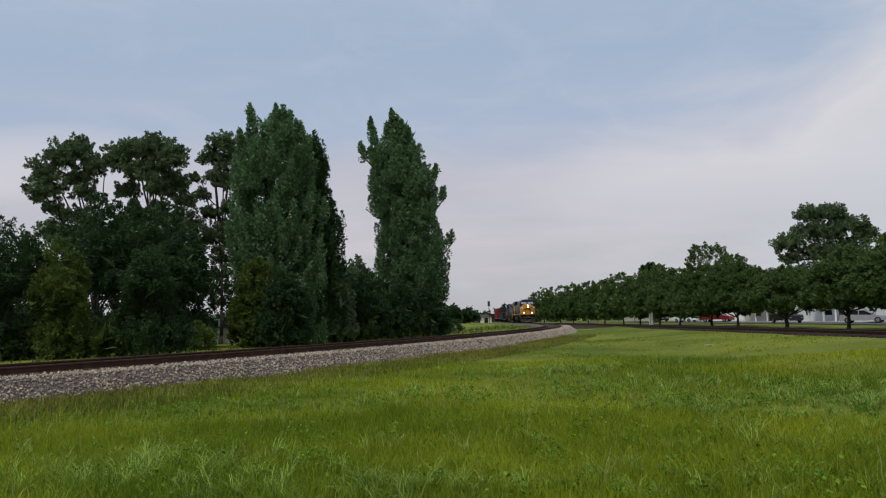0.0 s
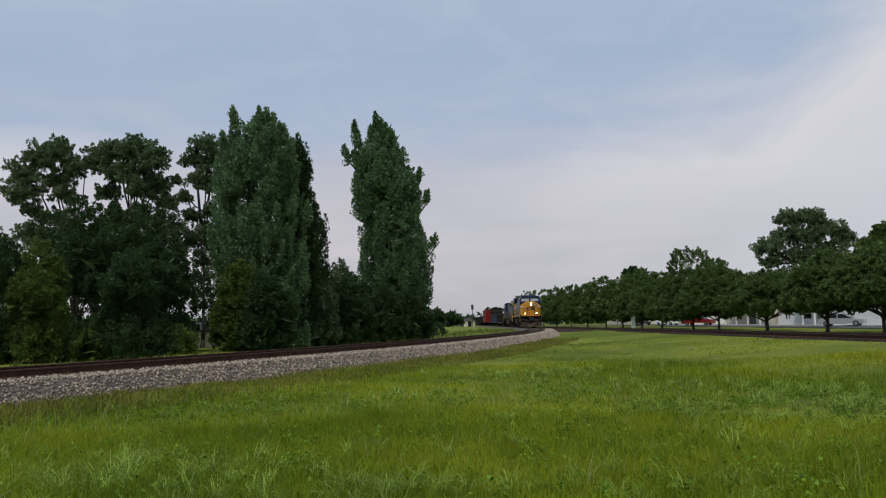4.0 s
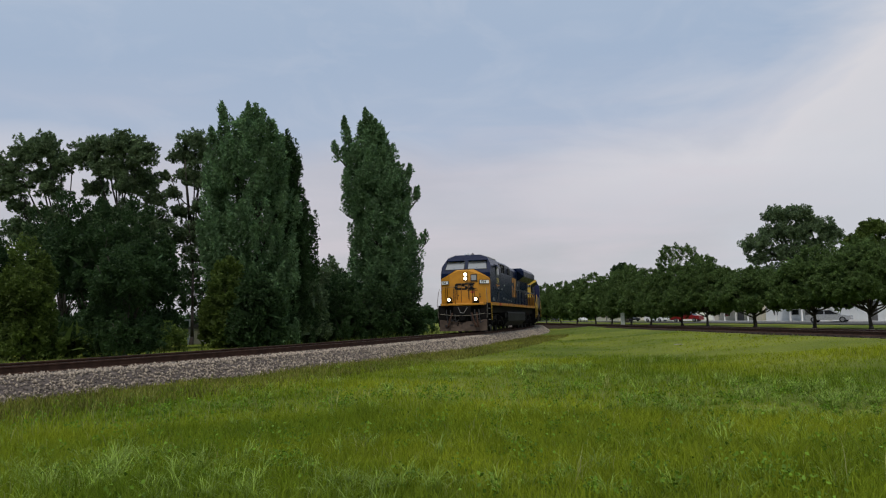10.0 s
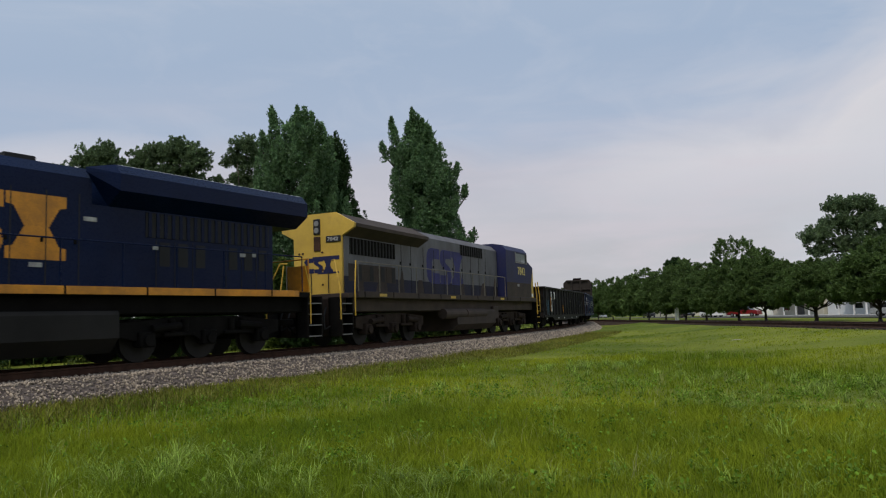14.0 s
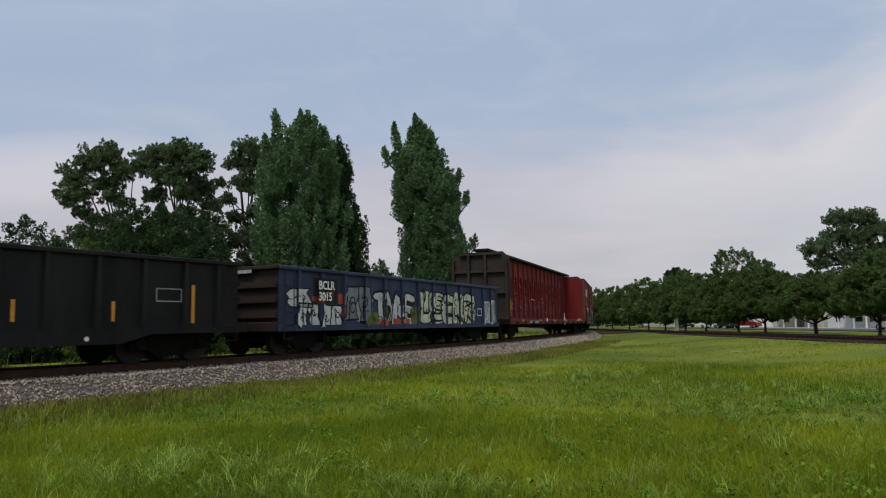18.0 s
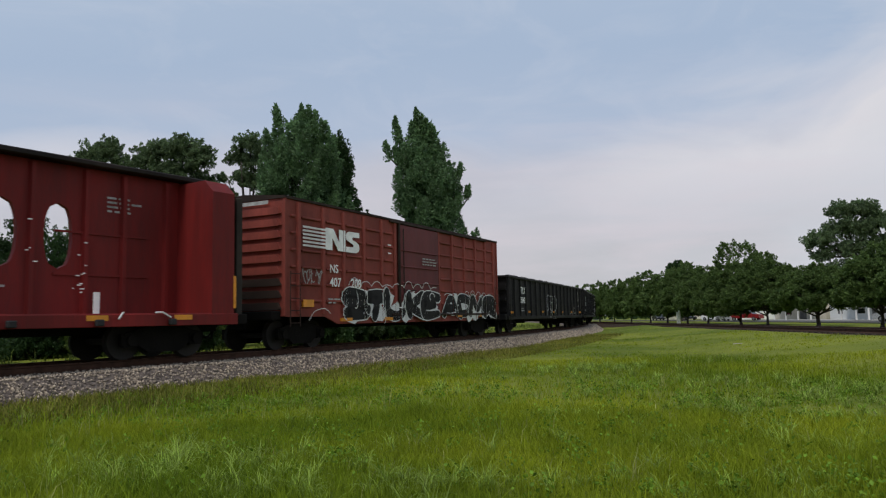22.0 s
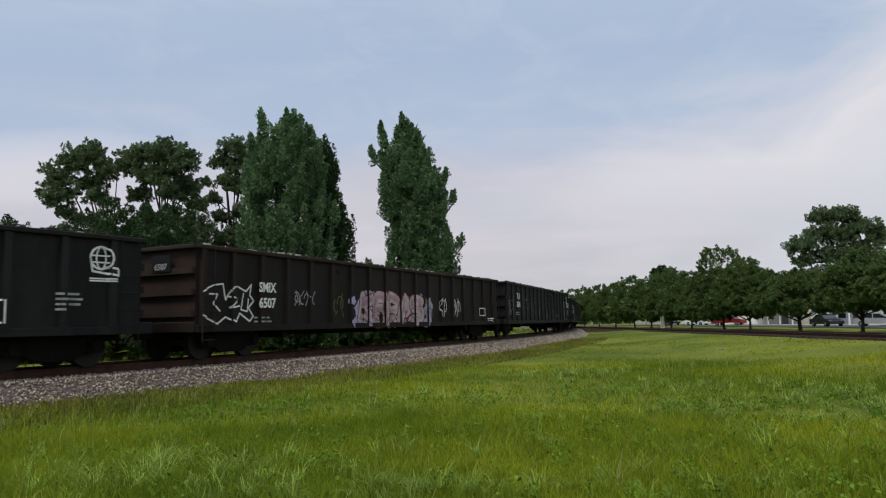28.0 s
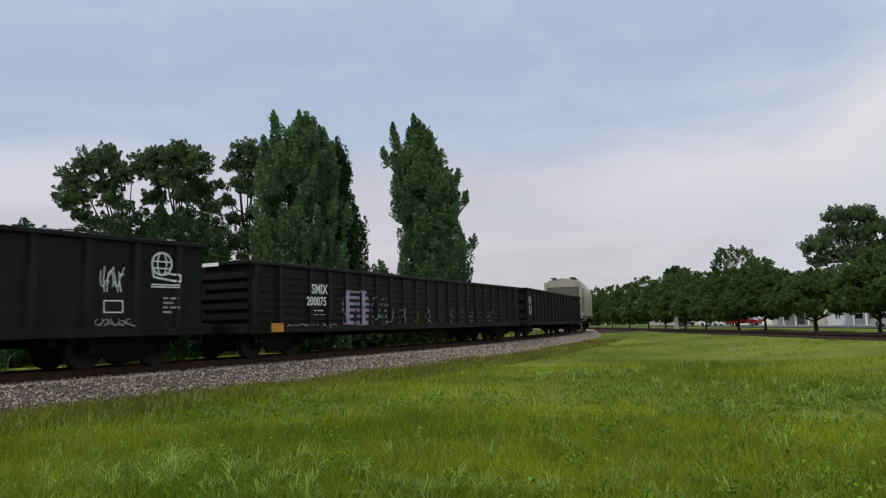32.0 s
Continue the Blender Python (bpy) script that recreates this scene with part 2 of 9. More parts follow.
# ---- mesh helpers ----
class Build:
    """Gathers vertices and faces of one part."""

    def __init__(self):
        self.v, self.f = [], []

    def add(self, vs, fs):
        o = len(self.v)
        self.v += [tuple(p) for p in vs]
        self.f += [tuple(i + o for i in f) for f in fs]
        return self

    def box(self, x0, x1, y0, y1, z0, z1, c=0.0):
        """A box; c: chamfer of all its edges."""
        x0, x1, y0, y1, z0, z1 = min(x0, x1), max(x0, x1), min(y0, y1), max(y0, y1), min(z0, z1), max(z0, z1)
        c = min(c, (x1 - x0) * 0.4, (y1 - y0) * 0.4, (z1 - z0) * 0.4)
        if c <= 0:
            vs = [(x, y, z) for x in (x0, x1) for y in (y0, y1) for z in (z0, z1)]
            return self.add(vs, [(0, 1, 3, 2), (4, 6, 7, 5), (0, 4, 5, 1), (2, 3, 7, 6), (0, 2, 6, 4), (1, 5, 7, 3)])
        vs, idx = [], {}
        X, Y, Z = (x0, x1), (y0, y1), (z0, z1)
        for i in (0, 1):
            for j in (0, 1):
                for k in (0, 1):
                    sx, sy, sz = 1 - 2 * i, 1 - 2 * j, 1 - 2 * k
                    for a, p in enumerate(((X[i], Y[j] + sy * c, Z[k] + sz * c), (X[i] + sx * c, Y[j], Z[k] + sz * c), (X[i] + sx * c, Y[j] + sy * c, Z[k]))):
                        idx[i, j, k, a] = len(vs)
                        vs.append(p)
        fs = []
        for i in (0, 1):
            q = [idx[i, 0, 0, 0], idx[i, 1, 0, 0], idx[i, 1, 1, 0], idx[i, 0, 1, 0]]
            fs.append(q if i else q[::-1])
            q = [idx[0, i, 0, 1], idx[0, i, 1, 1], idx[1, i, 1, 1], idx[1, i, 0, 1]]
            fs.append(q if i else q[::-1])
            q = [idx[0, 0, i, 2], idx[1, 0, i, 2], idx[1, 1, i, 2], idx[0, 1, i, 2]]
            fs.append(q if i else q[::-1])
        for j in (0, 1):
            for k in (0, 1):
                fs.append([idx[0, j, k, 1], idx[1, j, k, 1], idx[1, j, k, 2], idx[0, j, k, 2]])
                fs.append([idx[j, 0, k, 0], idx[j, 1, k, 0], idx[j, 1, k, 2], idx[j, 0, k, 2]])
                fs.append([idx[j, k, 0, 0], idx[j, k, 1, 0], idx[j, k, 1, 1], idx[j, k, 0, 1]])
        for i in (0, 1):
            for j in (0, 1):
                for k in (0, 1):
                    fs.append([idx[i, j, k, 0], idx[i, j, k, 1], idx[i, j, k, 2]])
        return self.add(vs, fs)

    def cyl(self, p, q, r, n=12, r2=None, caps=True):
        """A cylinder or cone from p to q."""
        p, q = Vector(p), Vector(q)
        r2 = r if r2 is None else r2
        w = (q - p).normalized()
        a = w.orthogonal().normalized()
        b = w.cross(a)
        vs = []
        for c, rad in ((p, r), (q, r2)):
            for i in range(n):
                t = 2 * math.pi * i / n
                vs.append(c + a * (rad * math.cos(t)) + b * (rad * math.sin(t)))
        fs = [(i, (i + 1) % n, n + (i + 1) % n, n + i) for i in range(n)]
        if caps:
            fs += [tuple(range(n - 1, -1, -1)), tuple(range(n, 2 * n))]
        return self.add(vs, fs)

    def tube(self, pts, r, n=6):
        """A round bar bent along points."""
        for a, b in zip(pts, pts[1:]):
            self.cyl(a, b, r, n)
        return self

    def prism(self, poly, axis, a, b):
        """A flat outline (list of two-tuples) drawn out along an axis from a to b."""
        def at(p, h):
            return {"x": (h, p[0], p[1]), "y": (p[0], h, p[1]), "z": (p[0], p[1], h)}[axis]
        n = len(poly)
        vs = [at(p, a) for p in poly] + [at(p, b) for p in poly]
        fs = [(i, (i + 1) % n, n + (i + 1) % n, n + i) for i in range(n)] + [tuple(range(n - 1, -1, -1)), tuple(range(n, 2 * n))]
        return self.add(vs, fs)

    def mesh(self, name, material, smooth=False):
        me = bpy.data.meshes.new(name)
        me.from_pydata(self.v, [], self.f)
        bm = bmesh.new()
        bm.from_mesh(me)
        bmesh.ops.recalc_face_normals(bm, faces=bm.faces)
        bm.to_mesh(me)
        bm.free()
        me.materials.append(material)
        if smooth:
            me.polygons.foreach_set("use_smooth", [True] * len(me.polygons))
            me.update()
        return me


def part(name, build, material, parent=None, label="", smooth=False):
    """Links one mesh under a thing or a part."""
    ob = new(name, build.mesh(name, material, smooth))
    if parent is not None:
        ob.parent = parent
    if label:
        tagged(ob, label)
    return ob


def share(name, me, parent, m):
    ob = new(name, me)
    ob.parent = parent
    ob.matrix_basis = m
    return ob


def fast_mesh(name, verts, faces, material, smooth=False):
    """A large mesh from arrays; faces all of one size."""
    me = bpy.data.meshes.new(name)
    nf, k = faces.shape
    me.vertices.add(len(verts))
    me.vertices.foreach_set("co", np.ascontiguousarray(verts, dtype=np.float32).ravel())
    me.loops.add(nf * k)
    me.loops.foreach_set("vertex_index", np.ascontiguousarray(faces, dtype=np.int32).ravel())
    me.polygons.add(nf)
    me.polygons.foreach_set("loop_start", np.arange(0, nf * k, k, dtype=np.int32))
    if smooth:
        me.polygons.foreach_set("use_smooth", np.ones(nf, dtype=bool))
    me.update(calc_edges=True)
    me.materials.append(material)
    return me


# ---- the plan: the curved main track, the straight track, the ground ----
GROUND = -0.72
BEND_AT = [-40, -10, 20, 50, 80, 110, 140, 170, 210, 260]
BEND = [0.0029, 0.0061, 0.0053, 0.0047, 0.0019, 0.0011, 0.0004, -0.0008, 0.0002, 0.0]
LINE_S = np.arange(-300.0, 521.0, 1.0)


def lay_curve():
    k = np.interp(LINE_S, BEND_AT, BEND)
    k[LINE_S < -60] = 0.0
    th = np.concatenate([[0], np.cumsum((k[1:] + k[:-1]) / 2)])
    i0 = 300
    th = th - th[i0] + 1.1275
    dx, dy = np.cos(th), np.sin(th)
    x = np.concatenate([[0], np.cumsum((dx[1:] + dx[:-1]) / 2)])
    y = np.concatenate([[0], np.cumsum((dy[1:] + dy[:-1]) / 2)])
    return x - x[i0] - 4.042, y - y[i0] + 26.838, th


LINE_X, LINE_Y, LINE_TH = lay_curve()


def line(s, out=0.0):
    """A place on the main track, s metres along it, out metres towards the open field."""
    x, y, th = (float(np.interp(s, LINE_S, a)) for a in (LINE_X, LINE_Y, LINE_TH))
    return x + out * math.sin(th), y - out * math.cos(th), th


STRAIGHT_X = 17.5


def straight(s, out=0.0):
    return STRAIGHT_X - out, s, math.pi / 2


def sweep(b, way, s0, s1, step, profile):
    """A profile of (out, z) swept along a track."""
    n = len(profile)
    ss = np.arange(s0, s1 + 0.01, step)
    vs, fs = [], []
    for s in ss:
        for o, z in profile:
            x, y, _ = way(float(s), o)
            vs.append((x, y, z))
    for i in range(len(ss) - 1):
        for j in range(n - 1):
            fs.append((i * n + j, i * n + j + 1, (i + 1) * n + j + 1, (i + 1) * n + j))
    return b.add(vs, fs)


def rail_profile(c):
    return [(c + a, z) for a, z in ((-0.07, -0.18), (-0.07, -0.165), (-0.01, -0.14), (-0.01, -0.045), (-0.036, -0.035), (-0.036, -0.008), (-0.028, 0.0), (0.028, 0.0), (0.036, -0.008), (0.036, -0.035), (0.01, -0.045), (0.01, -0.14), (0.07, -0.165), (0.07, -0.18))]


def hill(x, y):
    """Gentle unevenness of the field."""
    return 0.05 * noise.noise((x * 0.11, y * 0.11, 3.0)) + 0.03 * noise.noise((x * 0.4, y * 0.4, 7.0))


def dist_main(x, y):
    d = np.hypot(LINE_X - x, LINE_Y - y)
    i = int(np.argmin(d))
    side = (x - LINE_X[i]) * math.sin(LINE_TH[i]) - (y - LINE_Y[i]) * math.cos(LINE_TH[i])
    return d[i] * (1 if side > 0 else -1)


def ground_z(x, y):
    d = dist_main(x, y)
    z = GROUND + hill(x, y)
    if d < 0:  # the land beyond the track lies higher
        k = min(1, max(0, (-d - 1.3) / 1.6))
        z += 0.42 * k
    if 0 < d < 5:  # soil has crept up the foot of the ballast
        z += 0.13 * min(1, 1 - max(0, d - 2.3) / 2.7) * (0.8 + 0.5 * noise.noise((x * 0.5, y * 0.5, 9.0))) * min(1, max(0, (36 - y) / 16))
    if 0 < d < 8:  # the land climbs gently to the ballast farther on
        z += 0.15 * min(1, max(0, (y - 24) / 20)) * min(1, 1 - max(0, d - 2.2) / 5.8)
    if d > 0 and x > 9:  # it rises to the side track and falls again behind it
        e = abs(x - STRAIGHT_X)
        z += 0.5 * max(0.0, 1 - max(0.0, e - 1.4) / 7.0) * min(1, max(0, (d - 3.0) / 3.0))
        if x > STRAIGHT_X:
            z += 0.10 * min(1, e / 8)
    return z


def build_ground():
    # one sheet, fine near the camera, coarse towards the horizon
    xs = np.concatenate([[-4000, -1500, -600, -250, -140, -90], np.arange(-60, 60.1, 1.5), [75, 100, 150, 260, 600, 1500, 4000]])
    ys = np.concatenate([[-4000, -1500, -500, -200, -90, -45, -25], np.arange(-12, 80.1, 1.5), np.arange(84, 160, 6), [180, 220, 300, 450, 800, 1800, 4500]])
    vs = [(x, y, ground_z(x, y) if abs(x) < 200 and -100 < y < 320 else GROUND) for y in ys for x in xs]
    n = len(xs)
    fs = np.array([(j * n + i, j * n + i + 1, (j + 1) * n + i + 1, (j + 1) * n + i) for j in range(len(ys) - 1) for i in range(n - 1)])
    tagged(new("ground", fast_mesh("ground", np.array(vs), fs, TURF, True)), "rough green grass field with uneven mown turf", "grass field", kind="structure")


build_ground()


def build_track(way, s0, s1, near0, near1, bed, name, label, gap, crest=1.75, foot=2.55):
    bedz = [(-foot, GROUND - 0.05), (-crest, -0.22), (-0.95, -0.185), (-0.6, -0.21), (0.6, -0.21), (0.95, -0.185), (crest, -0.22), (foot, GROUND - 0.05)]
    b = sweep(Build(), way, s0, s1, 2.0, bedz)
    track = part(name, b, bed)
    tagged(track, label, "railway track", kind="structure")
    # a darker brown strip of ballast between the rails
    part("stained_ballast", sweep(Build(), way, s0, s1, 2.0, [(-0.9, -0.215), (-0.8, -0.175), (0.8, -0.175), (0.9, -0.215)]), OLD_BED, track, "dark brown ballast between the rails")
    for c in (-0.7535, 0.7535):
        r = sweep(Build(), way, s0, s1, 2.0, rail_profile(c))
        rail = part("rail", r, RUST, track, "rusty steel rail")
        head = sweep(Build(), way, s0, s1, 2.0, [(c - 0.024, 0.003), (c + 0.024, 0.003)])
        part("running_surface", head, RAILHEAD, rail, "worn bright top of the rail")
    tie = Build().box(-0.115, 0.115, -1.3, 1.3, -0.34, -0.175, 0.012).mesh("tie", TIE)
    s = near0
    while s < near1:
        x, y, th = way(s)
        share("tie", tie, track, pose(x, y, random.uniform(-0.012, 0.004), 0, 0, math.degrees(th) + random.uniform(-1, 1)))
        s += gap
    return track


# ---- trees ----
def leaf_cloud(rng, centres, radii, per, size, droop=0.0, tall=1.0):
    """Leaves, each two triangles folded along the rib, in clumps round the given centres."""
    n = len(centres) * per
    c = np.repeat(centres, per, 0)
    r = np.repeat(radii, per)[:, None]
    d = rng.normal(size=(n, 3))
    d /= np.linalg.norm(d, axis=1, keepdims=True)
    p = c + d * r * (rng.random((n, 1)) ** 0.45) * np.array([tall ** -0.5, tall ** -0.5, tall])
    ax = rng.normal(size=(n, 3)) + d * 0.5
    ax[:, 2] -= droop if tall < 1.1 else -0.7
    ax /= np.linalg.norm(ax, axis=1, keepdims=True)
    up = rng.normal(size=(n, 3)) * 0.8 + d * 0.6 + np.array([0, 0, 0.7])
    sd = np.cross(ax, up)
    sd /= np.linalg.norm(sd, axis=1, keepdims=True) + 1e-9
    nm = np.cross(sd, ax)
    s = size * rng.uniform(0.6, 1.35, (n, 1))
    v = np.stack([p - ax * s * 0.5, p + sd * s * 0.38 + nm * s * 0.12, p + ax * s * 0.5, p - sd * s * 0.38 + nm * s * 0.12], 1).reshape(-1, 3)
    k = np.arange(n)[:, None] * 4
    f = np.concatenate([k + np.array([[0, 1, 2]]), k + np.array([[0, 2, 3]])], 1).reshape(-1, 3)
    return v, f


def sprays(rng, base, tip, rad, per, size, fan=0.6):
    """Leafy shoots from base to tip: small three-cornered leaves round each axis, thinning to the point."""
    n = len(base)
    k = np.repeat(np.arange(n), per)
    t = rng.random(n * per)[:, None]
    ax = tip - base
    ln = np.linalg.norm(ax, axis=1, keepdims=True) + 1e-9
    ax = (ax / ln)[k]
    q = rng.normal(size=(n * per, 3))
    q -= ax * (q * ax).sum(1, keepdims=True)
    q /= np.linalg.norm(q, axis=1, keepdims=True) + 1e-9
    p = base[k] + ax * ln[k] * t + q * rad[k][:, None] * ((1 - t) ** 0.6 * np.minimum(1, 0.35 + 4 * t)) * rng.random((n * per, 1)) ** 0.5
    d = ax * 0.6 + q * fan + rng.normal(size=(n * per, 3)) * 0.45
    d /= np.linalg.norm(d, axis=1, keepdims=True)
    w = np.cross(d, rng.normal(size=(n * per, 3)))
    w /= np.linalg.norm(w, axis=1, keepdims=True) + 1e-9
    s = size * rng.uniform(0.6, 1.4, (n * per, 1))
    return np.stack([p - w * s * 0.4, p + w * s * 0.4, p + d * s], 1).reshape(-1, 3)


def core(rng, c, r, n, size):
    """Large leaves deep in the crown, where the small ones are too dense to tell apart."""
    k = rng.integers(0, len(c), n)
    d = rng.normal(size=(n, 3))
    d *= rng.random((n, 1)) ** 0.4 / np.linalg.norm(d, axis=1, keepdims=True)
    p = c[k] + d * r[k] * 0.62
    a, b = (rng.normal(size=(n, 3)) * size * 0.7 for _ in (0, 1))
    return np.stack([p, p + a, p + b], 1).reshape(-1, 3)


def crown_of(root, verts, leaf):
    v = np.concatenate(verts)
    ob = new("crown", fast_mesh("crown", v, np.arange(len(v)).reshape(-1, 3), leaf))
    ob.parent = root
    ob["kind"] = "stuff"


def stem(rng, root, top, r, stems=1, lean=0.05):
    tb = Build()
    for k in range(stems):
        le = rng.uniform(-lean, lean, 2) * top * (1 if stems == 1 else 2.2)
        pts = [Vector((le[0] * t * t + rng.normal() * 0.04, le[1] * t * t + rng.normal() * 0.04, -0.1 + t * top)) for t in (0, 0.06, 0.2, 0.4, 0.65, 1.0)]
        for i in range(5):
            w0, w1 = r * (1 - 0.17 * i), r * (1 - 0.17 * (i + 1))
            tb.cyl(pts[i], pts[i + 1], max(0.03, w0 * (1.3 if i == 0 else 1)), 9, max(0.025, w1))
    part("trunk", tb, BARK, root, smooth=True)


def tree(name, x, y, z, blobs, shoots, per, size, leaf, label, seed, trunk_r=0.18, fork=0.3, rad=0.4, group="", stems=1, limbs=3, category="tree", lift=0.35, reach=0.8, inner=0.72, fill=400, shell=0.84, swell=1.0):
    """A tree: a tapered trunk, limbs to every lobe of the crown, and leafy shoots over the lobes.
    blobs: (dx, dy, height of centre, half width, half height, weight)."""
    rng = np.random.default_rng(seed)
    root = tagged(new(name), label, category, group)
    root.matrix_basis = pose(x, y, z)
    B = np.array(blobs, float)
    c, r = B[:, :3], B[:, [3, 3, 4]] * swell
    top = float(max(c[:, 2])) * 0.9
    stem(rng, root, top, trunk_r, stems)
    for bx, by, bz, rw, rh, wt in blobs:
        lb = Build()
        z0 = min(fork * top + 0.25 * rng.random() * top, bz - 0.3 * rh)
        start, mid = Vector((0, 0, max(0.1, z0))), Vector((bx * 0.8, by * 0.8, bz - rh * 0.35))
        bend = start.lerp(mid, 0.5) + Vector((bx * 0.06, by * 0.06, -0.05 * (bz - z0)))
        lb.cyl(start, bend, trunk_r * 0.42, 7, trunk_r * 0.32)
        lb.cyl(bend, mid, trunk_r * 0.32, 7, trunk_r * 0.22)
        for q in range(limbs):
            a = rng.uniform(0, 6.28)
            end = Vector((bx + math.cos(a) * rw * 0.8, by + math.sin(a) * rw * 0.8, bz + rng.uniform(-0.2, 0.8) * rh))
            knee = mid.lerp(end, 0.5) + Vector((0, 0, -0.08 * rh))
            lb.cyl(mid, knee, trunk_r * 0.2, 5, trunk_r * 0.12)
            lb.cyl(knee, end, trunk_r * 0.12, 5, 0.01)
        part("limb", lb, BARK, root, smooth=True)
    w = B[:, 5] / B[:, 5].sum()
    k = rng.choice(len(B), shoots * 3, p=w)
    d = rng.normal(size=(len(k), 3))
    d /= np.linalg.norm(d, axis=1, keepdims=True)
    tip = c[k] + d * r[k] * rng.uniform(shell, 1.08, (len(k), 1))
    q = np.linalg.norm((tip[:, None, :] - c[None]) / r[None], axis=2).min(1)
    ok = np.flatnonzero((q > inner) & (d[:, 2] > -0.75))[:shoots]
    k, d, tip = k[ok], d[ok], tip[ok]
    ax = d + np.array([0, 0, lift]) + rng.normal(size=d.shape) * 0.22
    ax /= np.linalg.norm(ax, axis=1, keepdims=True)
    ln = reach * rng.uniform(0.6, 1.3, (len(k), 1))
    verts = [sprays(rng, tip - ax * ln, tip, rad * rng.uniform(0.6, 1.25, len(k)), per, size)]
    if fill:
        verts.append(core(rng, c, r, fill, size * 3.2))
    crown_of(root, verts, leaf)
    return root


def spire(name, x, y, z, rows, leaders, shoots, per, size, leaf, label, seed, trunk_r=0.28, rad=0.3, reach=1.3, low=0.15):
    """A tall narrow tree of steeply rising shoots. rows: (height, left edge, right edge) of its outline; leaders: (dx, height, length) of the tops."""
    rng = np.random.default_rng(seed)
    root = tagged(new(name), label, "tree")
    root.matrix_basis = pose(x, y, z)
    h, le, ri = (np.array(a, float) for a in zip(*rows))
    stem(rng, root, h[-1] * 0.8, trunk_r, 1, 0.01)
    zz = rng.uniform(h[0], h[-1], shoots * 4)
    l, r = np.interp(zz, h, le), np.interp(zz, h, ri)
    keep = np.flatnonzero(rng.random(len(zz)) < ((r - l) / (ri - le).max()) ** 1.3)[:shoots]
    zz, l, r = zz[keep], l[keep], r[keep]
    a = rng.uniform(0, 2 * np.pi, len(zz))
    f = np.sqrt(rng.uniform(low, 1.05, len(zz)))
    hw = (r - l) / 2
    out = np.stack([np.cos(a), np.sin(a), 0 * a], 1)
    tip = np.stack([(l + r) / 2, 0 * l, zz], 1) + out * (hw * f)[:, None] * np.array([1, 0.85, 0])
    ax = np.array([0, 0, 1.0]) + out * rng.uniform(0.1, 0.5, (len(zz), 1)) * f[:, None] + rng.normal(size=out.shape) * 0.1
    ax /= np.linalg.norm(ax, axis=1, keepdims=True)
    ln = reach * rng.uniform(0.55, 1.3, (len(zz), 1))
    verts = [sprays(rng, tip - ax * ln, tip, rad * rng.uniform(0.6, 1.3, len(zz)), per, size, 0.45)]
    for dx, top, length in leaders:
        n = max(8, int(length * 11))
        heart = float(np.interp(top - length, h, (le + ri) / 2))
        t = rng.random(n)
        tp = np.stack([dx + (heart - dx) * 0.5 * t * rng.uniform(0.2, 1.3, n) + rng.normal(size=n) * 0.2 * t, rng.normal(size=n) * 0.16, top - length * t], 1)
        tp[0] = (dx, 0, top)
        verts.append(sprays(rng, tp - np.array([0.0, 0.0, 0.75]), tp, 0.2 + 0.26 * t, per // 2, size, 0.35))
        b = Build().cyl((dx * 0.4, 0, top - length * 3.2), (dx, 0, top - length * 0.9), trunk_r * 0.3, 6, trunk_r * 0.14).cyl((dx, 0, top - length * 0.9), (dx, 0, top - 0.3), trunk_r * 0.14, 5, 0.012)
        part("limb", b, BARK, root, smooth=True)
    for k in range(12):
        z0 = h[-1] * rng.uniform(0.12, 0.7)
        a0 = rng.uniform(0, 6.28)
        wd = 0.6 * float(np.interp(z0 + 2, h, (ri - le) / 2))
        mid = float(np.interp(z0 + 2, h, (ri + le) / 2))
        part("limb", Build().cyl((0, 0, z0), (mid + math.cos(a0) * wd, math.sin(a0) * wd, z0 + 2.2), trunk_r * 0.3, 6, 0.02), BARK, root, smooth=True)
    zc = np.linspace(h[0] + 0.6, h[-1] - 1.2, 18)
    lc, rc = np.interp(zc, h, le), np.interp(zc, h, ri)
    c = np.stack([(lc + rc) / 2, 0 * zc, zc], 1)
    hwc = (rc - lc) / 2
    verts.append(core(rng, c, np.stack([hwc, hwc * 0.8, hwc * 0 + 1.0], 1), 1500, size * 3))
    crown_of(root, verts, leaf)
    return root


main_track = build_track(line, -290, 515, -32, 70, BALLAST_BED, "railway_track", "curved single railway track on pale grey stone ballast", 0.53)
build_track(straight, -150, 112, 18, 95, OLD_BED, "railway_track", "straight rusty side track on old brown ballast", 0.58, 1.3, 1.75)


